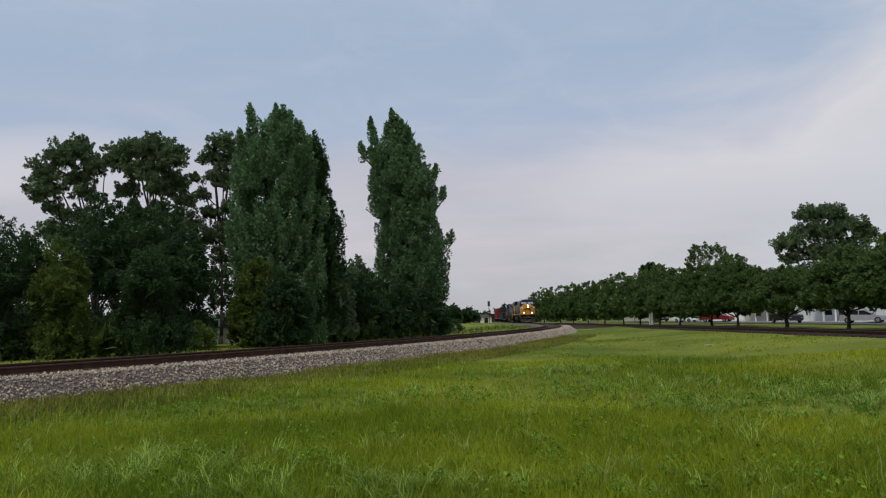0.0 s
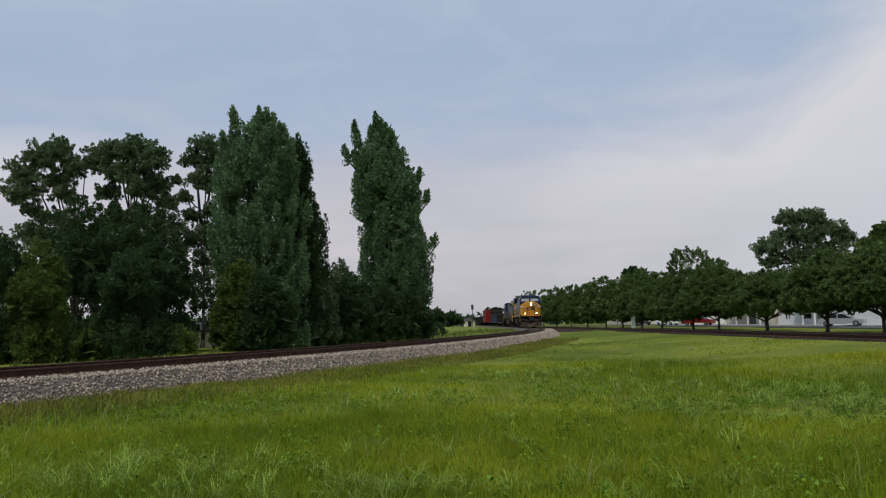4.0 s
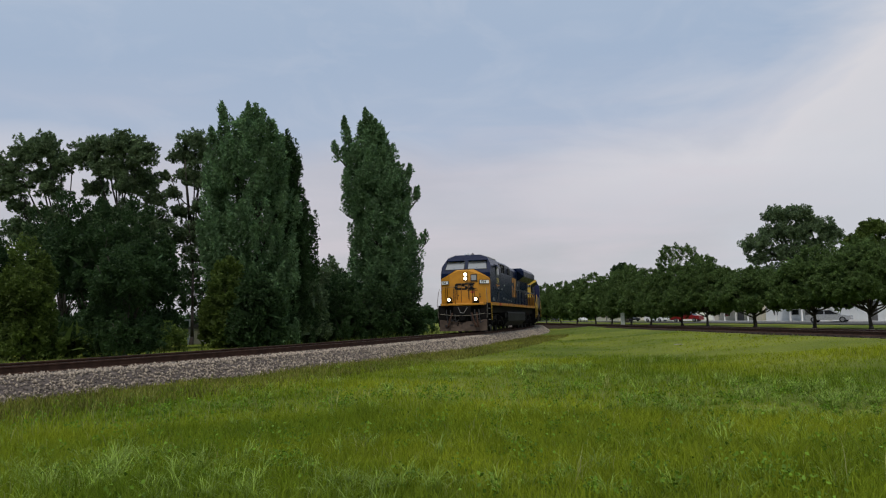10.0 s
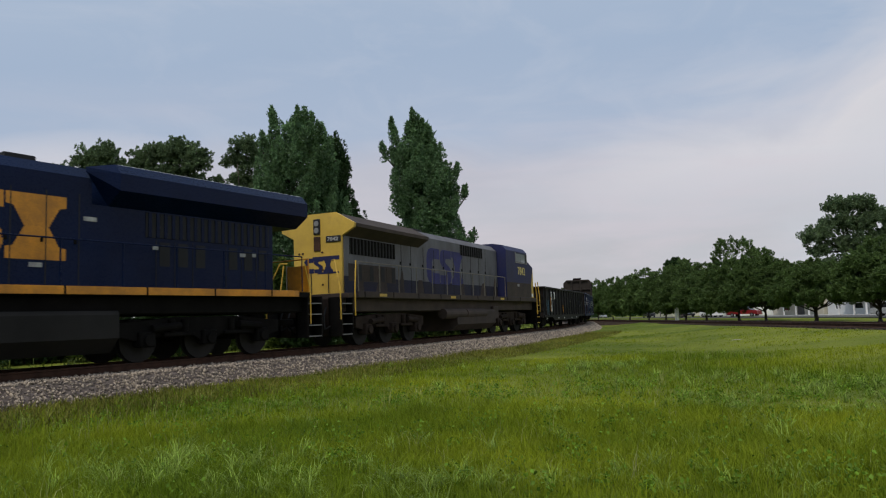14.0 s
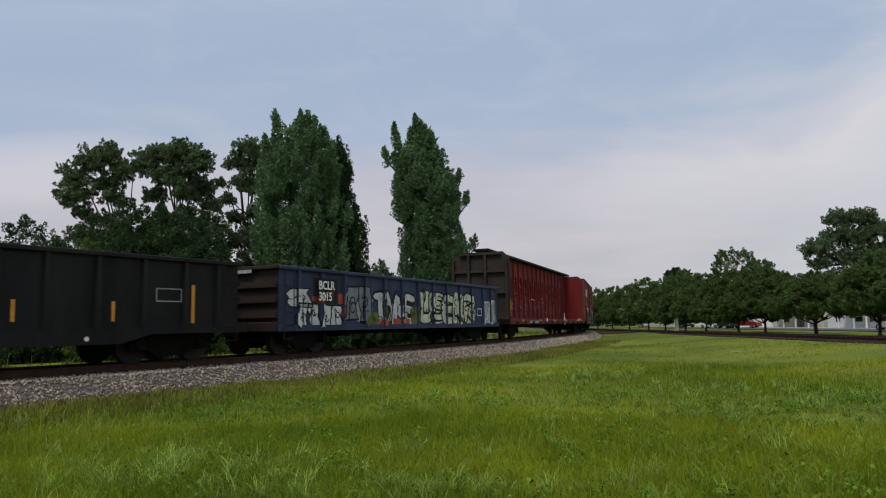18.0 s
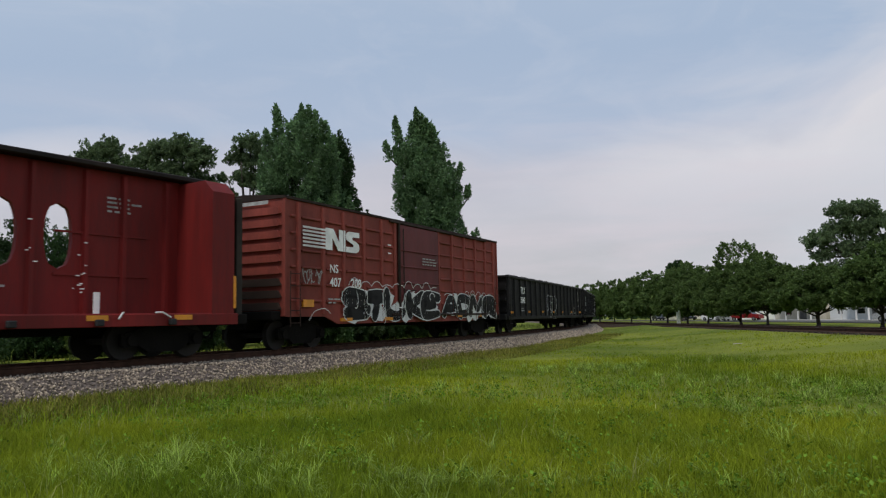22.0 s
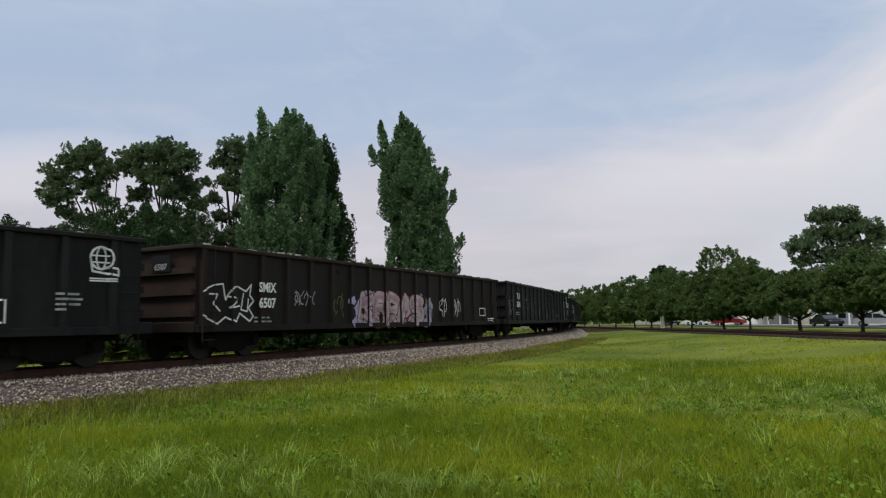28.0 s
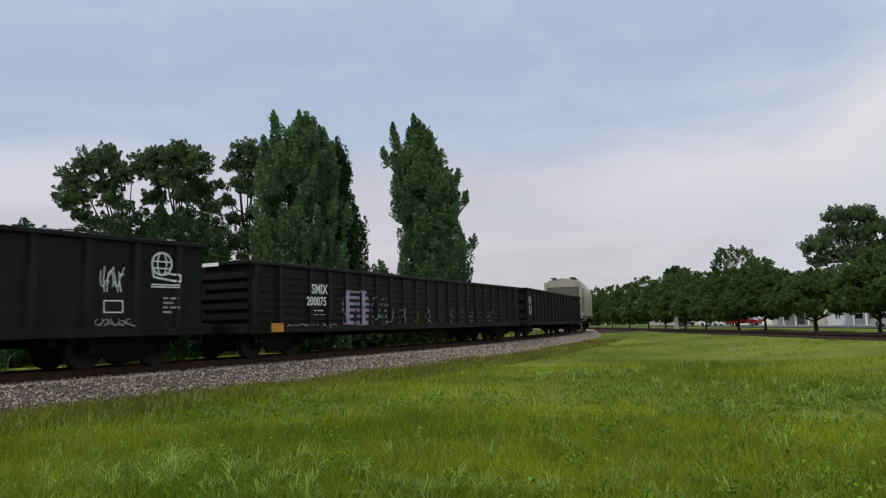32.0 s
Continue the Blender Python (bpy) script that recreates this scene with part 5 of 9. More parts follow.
LILACINK = mat("lilac_spray_paint", (0.40, 0.36, 0.52), 0.6, vary=0.35, scale=2, fine=30, bump=0, spec=0.15)
REDINK = mat("red_spray_paint", (0.46, 0.09, 0.05), 0.6, vary=0.25, scale=2, fine=30, bump=0, spec=0.15)
OLIVEINK = mat("olive_spray_paint", (0.13, 0.15, 0.04), 0.6, vary=0.3, scale=2, fine=30, bump=0, spec=0.15)
CYANINK = mat("faded_cyan_spray_paint", (0.13, 0.24, 0.32), 0.6, vary=0.3, scale=2, fine=30, bump=0, spec=0.15)
AMBER = mat("amber_reflector", (0.62, 0.24, 0.01), 0.4, vary=0.2, scale=4, fine=40, bump=0.05)
HANDRAIL = mat("yellow_handrail_paint", (0.52, 0.32, 0.03), 0.5, vary=0.2, scale=3, fine=40, bump=0.05)
STEEL = mat("bare_steel", (0.25, 0.24, 0.23), 0.5, metal=0.5, vary=0.25, scale=3, fine=40, bump=0.1)
# the sky mirrored in the panes is put into the pale base colour
GLASS = glass("cab_glass_sky_pale", (0.27, 0.28, 0.29))
PALEYEL = mat("pale_yellow_lettering", (0.62, 0.50, 0.16), 0.6, vary=0.1, scale=2, fine=30, bump=0)
RAILDULL = mat("dull_handrail", (0.13, 0.115, 0.09), 0.6, vary=0.2, scale=3, fine=40, bump=0.05)
DIMEDGE = mat("worn_step_edge", (0.16, 0.155, 0.15), 0.6, vary=0.3, scale=4, fine=40, bump=0.05)
MARKBLUE = mat("blue_mark_paint", (0.026, 0.026, 0.115), 0.6, spec=0.25, vary=0.25, scale=1.5, fine=25, bump=0.05, dirt=0.35, dirt_col=(0.06, 0.055, 0.07))
BAND = mat("sooty_blue_band", (0.011, 0.012, 0.030), 0.65, spec=0.25, vary=0.3, scale=0.9, fine=25, bump=0.08, dirt=0.6, dirt_col=(0.026, 0.02, 0.018))
LAMP = glow("lit_headlight", (1.0, 0.80, 0.50), 14.0)
DITCH = glow("lit_ditch_light", (1.0, 0.76, 0.42), 14.0)
# pale paint; on the roofs it stands for the bright sky they catch
ROOFM = mat("pale_paint_and_roof_sheen", (0.55, 0.56, 0.58), 0.5, vary=0.2, scale=1.0, fine=30, bump=0.05)


# ---- lettering, logos drawn as shapes, and sprayed paint that follows the ribs ----
SIDE = Matrix(((-1, 0, 0, 0), (0, 0, 1, 0), (0, 1, 0, 0), (0, 0, 0, 1)))
FRONT = Matrix(((0, 0, 1, 0), (1, 0, 0, 0), (0, 1, 0, 0), (0, 0, 0, 1)))
BACK_TEXT = {}


def lettering(text, size, x, y, z, parent, material=None, turn=SIDE, name="lettering", wide=1.0, bold=0.006):
    """Painted characters, their lower left corner at x, y, z."""
    key = (text, size, wide, bold, (material or WHITE).name)
    if key not in BACK_TEXT:
        cu = bpy.data.curves.new("lettering", "FONT")
        cu.body, cu.size, cu.extrude, cu.offset, cu.resolution_u = text, size * 1.38, 0.002, bold, 3
        tmp = new("tmp", cu)
        me = bpy.data.meshes.new_from_object(tmp)
        bpy.data.objects.remove(tmp)
        bpy.data.curves.remove(cu)
        me.materials.clear()
        me.materials.append(material or WHITE)
        BACK_TEXT[key] = me
    ob = new(name, BACK_TEXT[key])
    ob.parent = parent
    ob.matrix_basis = Matrix.Translation((x, y, z)) @ turn @ Matrix.Diagonal((wide, 1, 1, 1))
    return ob


class Spray:
    """Flat paint on the camera side of a wagon, laid on whatever the wall is there: wall(x) gives its face."""

    def __init__(self, wall, lift=0.006):
        self.b, self.wall, self.lift = Build(), wall, lift

    def quad(self, x0, x1, za0, zb0, za1, zb1):
        y0, y1 = self.wall(x0) + self.lift, self.wall(x1) + self.lift
        self.b.add([(x0, y0, za0), (x1, y1, za1), (x1, y1, zb1), (x0, y0, zb0)], [(0, 1, 2, 3)])

    def fill(self, poly, step=0.04):
        """A closed outline of (x, z), in upright slices."""
        xs = [p[0] for p in poly]
        a, b = min(xs), max(xs)
        n = max(2, int((b - a) / step))

        def cuts(x):
            out = []
            for (x0, z0), (x1, z1) in zip(poly, poly[1:] + poly[:1]):
                if (x0 <= x) != (x1 <= x):
                    out.append(z0 + (x - x0) / (x1 - x0) * (z1 - z0))
            return sorted(out)
        for i in range(n):
            x0, x1 = a + (b - a) * i / n, a + (b - a) * (i + 1) / n
            c = cuts((x0 + x1) / 2)
            y = self.wall((x0 + x1) / 2) + self.lift
            for k in range(0, len(c) - 1, 2):
                self.b.add([(x0, y, c[k]), (x1, y, c[k]), (x1, y, c[k + 1]), (x0, y, c[k + 1])], [(0, 1, 2, 3)])
        return self

    def stroke(self, pts, w, step=0.06):
        """A line of width w through points of (x, z)."""
        for (x0, z0), (x1, z1) in zip(pts, pts[1:]):
            ln = math.hypot(x1 - x0, z1 - z0)
            if ln < 1e-6:
                continue
            n = max(1, int(ln / step))
            px, pz = -(z1 - z0) / ln * w / 2, (x1 - x0) / ln * w / 2
            for i in range(n):
                a, c = i / n - 0.02, (i + 1) / n + 0.02
                ax, az, bx, bz = x0 + (x1 - x0) * a, z0 + (z1 - z0) * a, x0 + (x1 - x0) * c, z0 + (z1 - z0) * c
                ya, yb = self.wall(ax) + self.lift, self.wall(bx) + self.lift
                self.b.add([(ax + px, ya, az + pz), (bx + px, yb, bz + pz), (bx - px, yb, bz - pz), (ax - px, ya, az - pz)], [(0, 1, 2, 3)])
        return self

    def put(self, name, material, parent, label=""):
        ob = part(name, self.b, material, parent, label)
        if name.startswith(("stencil_bars", "graffiti", "railway_mark", "stencil_box")):
            ob["kind"] = "stuff"
        return ob


def blob(rg, cx, cz, rx, rz, n=14, rough=0.22):
    return [(cx + math.cos(2 * math.pi * i / n) * rx * (1 + rg.uniform(-rough, rough)), cz + math.sin(2 * math.pi * i / n) * rz * (1 + rg.uniform(-rough, rough))) for i in range(n)]


def curl(rg, cx, cz, rx, rz, turns=0.9, n=12):
    a0, d = rg.uniform(0, 6.28), rg.choice((-1, 1))
    return [(cx + math.cos(a0 + d * 6.28 * turns * i / n) * rx * (0.45 + 0.55 * i / n), cz + math.sin(a0 + d * 6.28 * turns * i / n) * rz * (0.45 + 0.55 * i / n)) for i in range(n + 1)]


def throw_up(parent, wall, x_front, x_rear, z0, z1, letters, fillm, linem, seed, line_w=0.05, spikes=True, label="", back=None):
    """A sprayed piece: a row of swollen, unreadable shapes with outlines and inner strokes."""
    rg = random.Random(seed)
    if back:
        s = Spray(wall, 0.004)
        s.fill(blob(rg, (x_front + x_rear) / 2, (z0 + z1) / 2, (x_front - x_rear) * 0.53, (z1 - z0) * 0.56, 26, 0.12))
        s.put("graffiti_cloud", back, parent)
    f, o = Spray(wall, 0.007), Spray(wall, 0.010)
    w = (x_front - x_rear) / letters
    h = z1 - z0
    for k in range(letters):
        cx = x_front - w * (k + 0.5)
        lean = rg.uniform(-0.12, 0.12)
        shape = []
        for side in (1, -1):
            for j in range(5):
                t = j / 4 if side > 0 else 1 - j / 4
                bulge = rg.uniform(0.30, 0.58) * w
                shape.append((cx + side * bulge + lean * (t - 0.5), z0 + t * h + rg.uniform(-0.05, 0.05) * h))
        f.fill(shape)
        o.stroke(shape + shape[:1], line_w)
        for _ in range(2):
            o.stroke(curl(rg, cx + rg.uniform(-0.15, 0.15) * w, z0 + rg.uniform(0.3, 0.7) * h, w * 0.22, h * 0.2, rg.uniform(0.5, 0.9)), line_w * 0.9)
        x_a = cx + rg.uniform(-0.2, 0.2) * w
        o.stroke([(x_a, z0 + 0.05 * h), (x_a + rg.uniform(-0.15, 0.15) * w, z0 + rg.uniform(0.5, 0.9) * h)], line_w)
    f.put("graffiti_fill", fillm, parent, label)
    o.put("graffiti_outline", linem, parent)


STROKES = {
    "S": (((0.92, 0.88), (0.25, 0.96), (0.08, 0.66), (0.85, 0.45), (0.88, 0.10), (0.05, 0.04)),),
    "T": (((0.0, 0.92), (1.0, 0.95)), ((0.5, 0.95), (0.45, 0.0))),
    "U": (((0.1, 1.0), (0.08, 0.22), (0.42, 0.03), (0.82, 0.18), (0.92, 1.0)),),
    "K": (((0.12, 1.0), (0.1, 0.0)), ((0.95, 0.98), (0.25, 0.5), (1.0, 0.0))),
    "E": (((0.95, 0.94), (0.12, 0.95), (0.1, 0.04), (0.95, 0.05)), ((0.12, 0.5), (0.8, 0.52))),
    "A": (((0.0, 0.0), (0.45, 1.0), (0.98, 0.0)), ((0.2, 0.36), (0.75, 0.38))),
    "D": (((0.1, 0.0), (0.1, 0.97), (0.68, 0.9), (0.96, 0.5), (0.66, 0.06), (0.1, 0.03)),),
    "M": (((0.03, 0.0), (0.1, 1.0), (0.5, 0.32), (0.9, 1.0), (0.97, 0.0)),),
    "R": (((0.1, 0.0), (0.1, 0.97), (0.85, 0.9), (0.85, 0.55), (0.15, 0.46), (0.98, 0.0)),),
    "Y": (((0.02, 1.0), (0.5, 0.52)), ((0.98, 1.0), (0.42, 0.0)))}


def smooth(pts, n=5):
    """A soft curve through points."""
    out = []
    p = [pts[0]] + list(pts) + [pts[-1]]
    for i in range(1, len(p) - 2):
        for k in range(n):
            t = k / n
            out.append(tuple(0.5 * (2 * p[i][j] + (p[i + 1][j] - p[i - 1][j]) * t + (2 * p[i - 1][j] - 5 * p[i][j] + 4 * p[i + 1][j] - p[i + 2][j]) * t * t + (3 * p[i][j] - p[i - 1][j] - 3 * p[i + 1][j] + p[i + 2][j]) * t ** 3) for j in (0, 1)))
    return out + [tuple(pts[-1])]


def ribbon(pts, w0, w1, w2):
    """The closed outline of a stroke whose width swells from w0 over w1 to w2."""
    a, b = [], []
    n = len(pts) - 1
    for i, (x, z) in enumerate(pts):
        q, r = pts[max(0, i - 1)], pts[min(n, i + 1)]
        dx, dz = r[0] - q[0], r[1] - q[1]
        ln = math.hypot(dx, dz) or 1.0
        t = i / n
        w = (w0 * (1 - 2 * t) + w1 * 2 * t if t < 0.5 else w1 * (2 - 2 * t) + w2 * (2 * t - 1)) / 2
        a.append((x - dz / ln * w, z + dx / ln * w))
        b.append((x + dz / ln * w, z - dx / ln * w))
    return a, b


def piece(parent, wall, x_front, x_rear, z0, z1, word, fillm, linem, seed, weight=0.34, edge=0.07, back=None, gloss=None, label=""):
    """A sprayed piece of fat, bowed letter-like shapes that lean into each other, edged with a second colour."""
    rg = random.Random(seed)
    w, h = (x_front - x_rear) / len(word), z1 - z0
    if back:
        s = Spray(wall, 0.003)
        for k in range(len(word)):
            s.lift = 0.003 + 0.0004 * k
            s.fill(blob(rg, x_front - w * (k + 0.5), (z0 + z1) / 2, w * 0.66, h * 0.52, 18, 0.1))
        s.put("graffiti_cloud", back, parent)
    thick = weight * min(w, h)
    f, o, g = Spray(wall), Spray(wall), Spray(wall)

    def band(layer, pts, w0, w1, w2):
        a, b = ribbon(pts, w0, w1, w2)
        for i in range(len(a) - 1):
            layer.fill([a[i], a[i + 1], b[i + 1], b[i]], 0.03)
    for k, ch in enumerate(word):
        base, lay = 0.005 + 0.0042 * k, 0
        lean, up, grow = rg.uniform(-0.12, 0.22), rg.uniform(-0.03, 0.07) * h, rg.uniform(1.0, 1.2)
        for line_ in STROKES[ch]:
            pts = []
            for u, v in line_:
                u, v = u + rg.uniform(-0.07, 0.07), v + rg.uniform(-0.05, 0.05)
                pts.append((x_front - w * (k + 0.5 + (u - 0.5) * grow * 0.92 + lean * (v - 0.5)), z0 + thick * 0.5 + up + v * (h - thick)))
            if len(pts) == 2:
                m = ((pts[0][0] + pts[1][0]) / 2 + rg.uniform(-0.1, 0.1) * w, (pts[0][1] + pts[1][1]) / 2)
                pts = [pts[0], m, pts[1]]
            cv = smooth(pts)
            w0, w1, w2 = (thick * rg.uniform(lo, hi) for lo, hi in ((0.7, 1.2), (0.85, 1.25), (0.5, 1.2)))
            lay += 1
            o.lift, f.lift, g.lift = base + 0.00035 * lay, base + 0.0021 + 0.00035 * lay, base + 0.0043
            band(o, cv, w0 + edge * 2, w1 + edge * 2, w2 + edge * 2)
            band(f, cv, w0, w1, w2)
            for q, r in ((cv[0], w0), (cv[-1], w2)):
                o.fill(blob(rg, *q, r * 0.5 + edge, r * 0.5 + edge, 9, 0.14))
                f.fill(blob(rg, *q, r * 0.5, r * 0.5, 9, 0.14))
            if gloss:
                n = len(cv)
                band(g, cv[int(n * 0.1):int(n * rg.uniform(0.5, 0.85)) + 2], thick * 0.3, thick * 0.45, thick * 0.1)
    o.put("graffiti_outline", linem, parent)
    f.put("graffiti_fill", fillm, parent, label)
    if gloss:
        g.put("graffiti_shine", gloss, parent)


def flourish(parent, wall, x_front, x_rear, z0, z1, m, seed, n, w):
    """Loose curls and hooks sprayed over a finished piece."""
    rg = random.Random(seed)
    s = Spray(wall)
    for k in range(n):
        s.lift = 0.0285 + 0.0003 * k
        cx, cz = x_front - (x_front - x_rear) * (k + rg.uniform(0.2, 0.8)) / n, rg.uniform(z0, z1)
        s.stroke(curl(rg, cx, cz, rg.uniform(0.15, 0.42), rg.uniform(0.15, 0.4), rg.uniform(0.3, 0.7), 9), w * rg.uniform(0.6, 1.3))
    s.put("graffiti_flourish", m, parent)


def tag_scrawl(parent, wall, x_front, x_rear, z0, z1, m, seed, w=0.03, n=5):
    """A thin sprayed scrawl that cannot be read."""
    rg = random.Random(seed)
    s = Spray(wall, 0.008)
    step = (x_front - x_rear) / n
    for k in range(n):
        cx, cz = x_front - step * (k + 0.5), (z0 + z1) / 2
        s.stroke(curl(rg, cx, cz, step * 0.6, (z1 - z0) * 0.45, rg.uniform(0.4, 1.1), 9), w)
        s.stroke([(cx + rg.uniform(-0.5, 0.5) * step, z0), (cx + rg.uniform(-0.5, 0.5) * step, cz), (cx + rg.uniform(-0.6, 0.6) * step, z1)], w)
    return s.put("graffiti_tag", m, parent)


def globe_mark(parent, wall, x, z, r):
    """An owner's mark: a globe of rings over a ribbon, drawn as plain shapes."""
    s = Spray(wall, 0.008)
    ring = [(x + math.cos(i * math.pi / 12) * r, z + math.sin(i * math.pi / 12) * r) for i in range(25)]
    s.stroke(ring, 0.05)
    for k in (-0.45, 0.45):
        s.stroke([(x + k * r * math.cos(t), z + r * math.sin(t)) for t in (-1.5, -0.9, -0.4, 0, 0.4, 0.9, 1.5)], 0.035)
    for k in (-0.4, 0.2):
        s.stroke([(x - r * 0.9, z + k * r), (x + r * 0.9, z + k * r)], 0.035)
    s.stroke([(x + r, z), (x + 0.8 * r, z - 1.2 * r), (x - 1.7 * r, z - 1.55 * r), (x - 1.7 * r, z - 0.95 * r), (x - 0.4 * r, z - 0.8 * r)], 0.05)
    for k in (-1.85, -2.05):
        s.stroke([(x + 1.0 * r, z + k * r), (x - 1.6 * r, z + k * r)], 0.035)
    s.put("owner_mark", WHITE, parent, "white globe and ribbon mark")


def small_print(parent, wall, x, z, rows, width, seed, m=None):
    """Stencilled small print, too small to read: plain bars."""
    rg = random.Random(seed)
    s = Spray(wall, 0.008)
    for k in range(rows):
        zz = z - k * 0.11
        a = x
        while a > x - width * rg.uniform(0.7, 1.0):
            b = a - rg.uniform(0.12, 0.3)
            s.stroke([(a, zz), (b, zz)], 0.05)
            a = b - 0.07
    s.put("stencil_bars", m or FADEW, parent)


# ---- running gear ----
def wheel_mesh(r):
    b = Build()
    b.cyl((0, -0.065, 0), (0, 0.065, 0), r, 24)
    b.cyl((0, -0.085, 0), (0, -0.065, 0), r + 0.03, 24)
    b.cyl((0, 0.065, 0), (0, 0.10, 0), r * 0.34, 12, r * 0.28)
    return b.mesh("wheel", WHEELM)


def frame_mesh_freight():
    b = Build()
    b.prism([(-1.12, 0.34), (-1.12, 0.62), (-0.85, 0.66), (-0.5, 0.78), (0.5, 0.78), (0.85, 0.66), (1.12, 0.62), (1.12, 0.34), (0.72, 0.36), (0.42, 0.16), (-0.42, 0.16), (-0.72, 0.36)], "y", -0.07, 0.07)
    for k in (-0.28, -0.14, 0.0, 0.14, 0.28):
        b.cyl((k, 0.02, 0.22), (k, 0.02, 0.56), 0.055, 8)
    for sx in (-0.89, 0.89):
        b.cyl((sx, -0.02, 0.46), (sx, 0.16, 0.46), 0.13, 12)
        b.prism([(sx - 0.17, 0.30), (sx - 0.17, 0.62), (sx + 0.17, 0.62), (sx + 0.17, 0.30)], "y", -0.10, 0.10)
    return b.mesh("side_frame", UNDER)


def frame_mesh_loco(m):
    b = Build()
    b.prism([(-2.55, 0.62), (-2.55, 0.95), (-1.0, 1.08), (1.0, 1.08), (2.55, 0.95), (2.55, 0.62), (1.95, 0.50), (1.45, 0.62), (0.45, 0.62), (0.2, 0.46), (-0.2, 0.46), (-0.45, 0.62), (-1.45, 0.62), (-1.95, 0.50)], "y", -0.08, 0.08)
    for sx in (-1.85, 0.0, 1.85):
        b.box(sx - 0.22, sx + 0.22, -0.1, 0.2, 0.36, 0.74, 0.03)
        b.cyl((sx, 0.2, 0.53), (sx, 0.28, 0.53), 0.14, 12)
    for sx in (-0.95, 0.95):
        b.cyl((sx - 0.2, 0.14, 0.70), (sx - 0.2, 0.14, 1.02), 0.085, 10)
        b.cyl((sx + 0.2, 0.14, 0.70), (sx + 0.2, 0.14, 1.02), 0.085, 10)
        b.box(sx - 0.45, sx + 0.45, 0.06, 0.2, 0.60, 0.70, 0.02)
    b.cyl((0.95, 0.2, 0.86), (1.75, 0.2, 0.80), 0.10, 10)
    b.cyl((-1.75, 0.2, 0.80), (-0.95, 0.2, 0.86), 0.10, 10)
    return b.mesh("side_frame", m)


WHEEL_F, WHEEL_L = wheel_mesh(0.43), wheel_mesh(0.51)
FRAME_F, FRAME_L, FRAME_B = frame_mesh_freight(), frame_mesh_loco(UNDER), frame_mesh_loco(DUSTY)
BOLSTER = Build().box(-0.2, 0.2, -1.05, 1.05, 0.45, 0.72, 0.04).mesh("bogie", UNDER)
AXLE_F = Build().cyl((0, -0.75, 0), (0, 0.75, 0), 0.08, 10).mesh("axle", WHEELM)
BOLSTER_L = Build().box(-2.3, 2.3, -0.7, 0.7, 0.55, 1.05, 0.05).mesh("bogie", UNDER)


def bogie(parent, x, loco=False, dusty=False):
    b = share("bogie", BOLSTER_L if loco else BOLSTER, parent, pose(x, 0, 0))
    for sx in ((-1.85, 0, 1.85) if loco else (-0.89, 0.89)):
        r = 0.51 if loco else 0.43
        share("axle", AXLE_F, b, pose(sx, 0, r))
        for sy in (-0.76, 0.76):
            share("wheel", WHEEL_L if loco else WHEEL_F, b, pose(sx, sy, r, 0, 0, 0 if sy > 0 else 180))
    for sy in (1.03, -1.03):
        share("side_frame", (FRAME_B if dusty else FRAME_L) if loco else FRAME_F, b, pose(0, sy, 0, 0, 0, 0 if sy > 0 else 180))
    return b


def coupler_mesh():
    b = Build()
    b.box(-0.75, 0.0, -0.09, 0.09, 0.76, 0.96, 0.02)
    b.prism([(-0.02, -0.16), (0.16, -0.18), (0.24, -0.06), (0.14, 0.02), (0.16, 0.16), (0.0, 0.18), (-0.08, 0.0)], "z", 0.72, 1.0)
    b.tube([(-0.5, -0.3, 0.75), (-0.2, -0.34, 0.45), (0.05, -0.3, 0.42), (0.15, -0.22, 0.6)], 0.028, 6)
    return b.mesh("coupler", UNDER)


COUPLER = coupler_mesh()


def couplers(parent, half):
    share("coupler", COUPLER, parent, pose(half - 0.2, 0, 0))
    share("coupler", COUPLER, parent, pose(-half + 0.2, 0, 0, 0, 0, 180))


CARS = []


# ---- the two locomotives ----
def handrail(parent, x0, x1, y, z0, z1, n, m=None, name="handrail"):
    b = Build()
    b.tube([(x0, y, z1), (x1, y, z1)], 0.02, 6)
    r = part(name, b, m or UNDER, parent)
    post = Build().cyl((0, 0, z0), (0, 0, z1), 0.02, 6).mesh("stanchion", m or UNDER)
    for i in range(n):
        share("stanchion", post, r, pose(x0 + (x1 - x0) * i / (n - 1), y, 0))
    return r


def corner_steps(parent, x0, x1, sy, m_edge):
    """Boarding steps let into a corner of the frame."""
    b = Build()
    b.box(x0, x1, sy * 1.0, sy * 1.06, 0.38, 1.62)
    b.box(x0, x0 + 0.04, sy * 1.0, sy * 1.5, 0.38, 1.62)
    b.box(x1 - 0.04, x1, sy * 1.0, sy * 1.5, 0.38, 1.62)
    st = part("step_well", b, UNDER, parent)
    for k in range(4):
        z = 0.40 + 0.33 * k
        part("step", Build().box(x0 + 0.04, x1 - 0.04, sy * 1.06, sy * 1.47, z, z + 0.03, 0.006), UNDER, st)
        part("step_edge", Build().box(x0 + 0.04, x1 - 0.04, sy * 1.472, sy * 1.49, z, z + 0.035), m_edge, st)


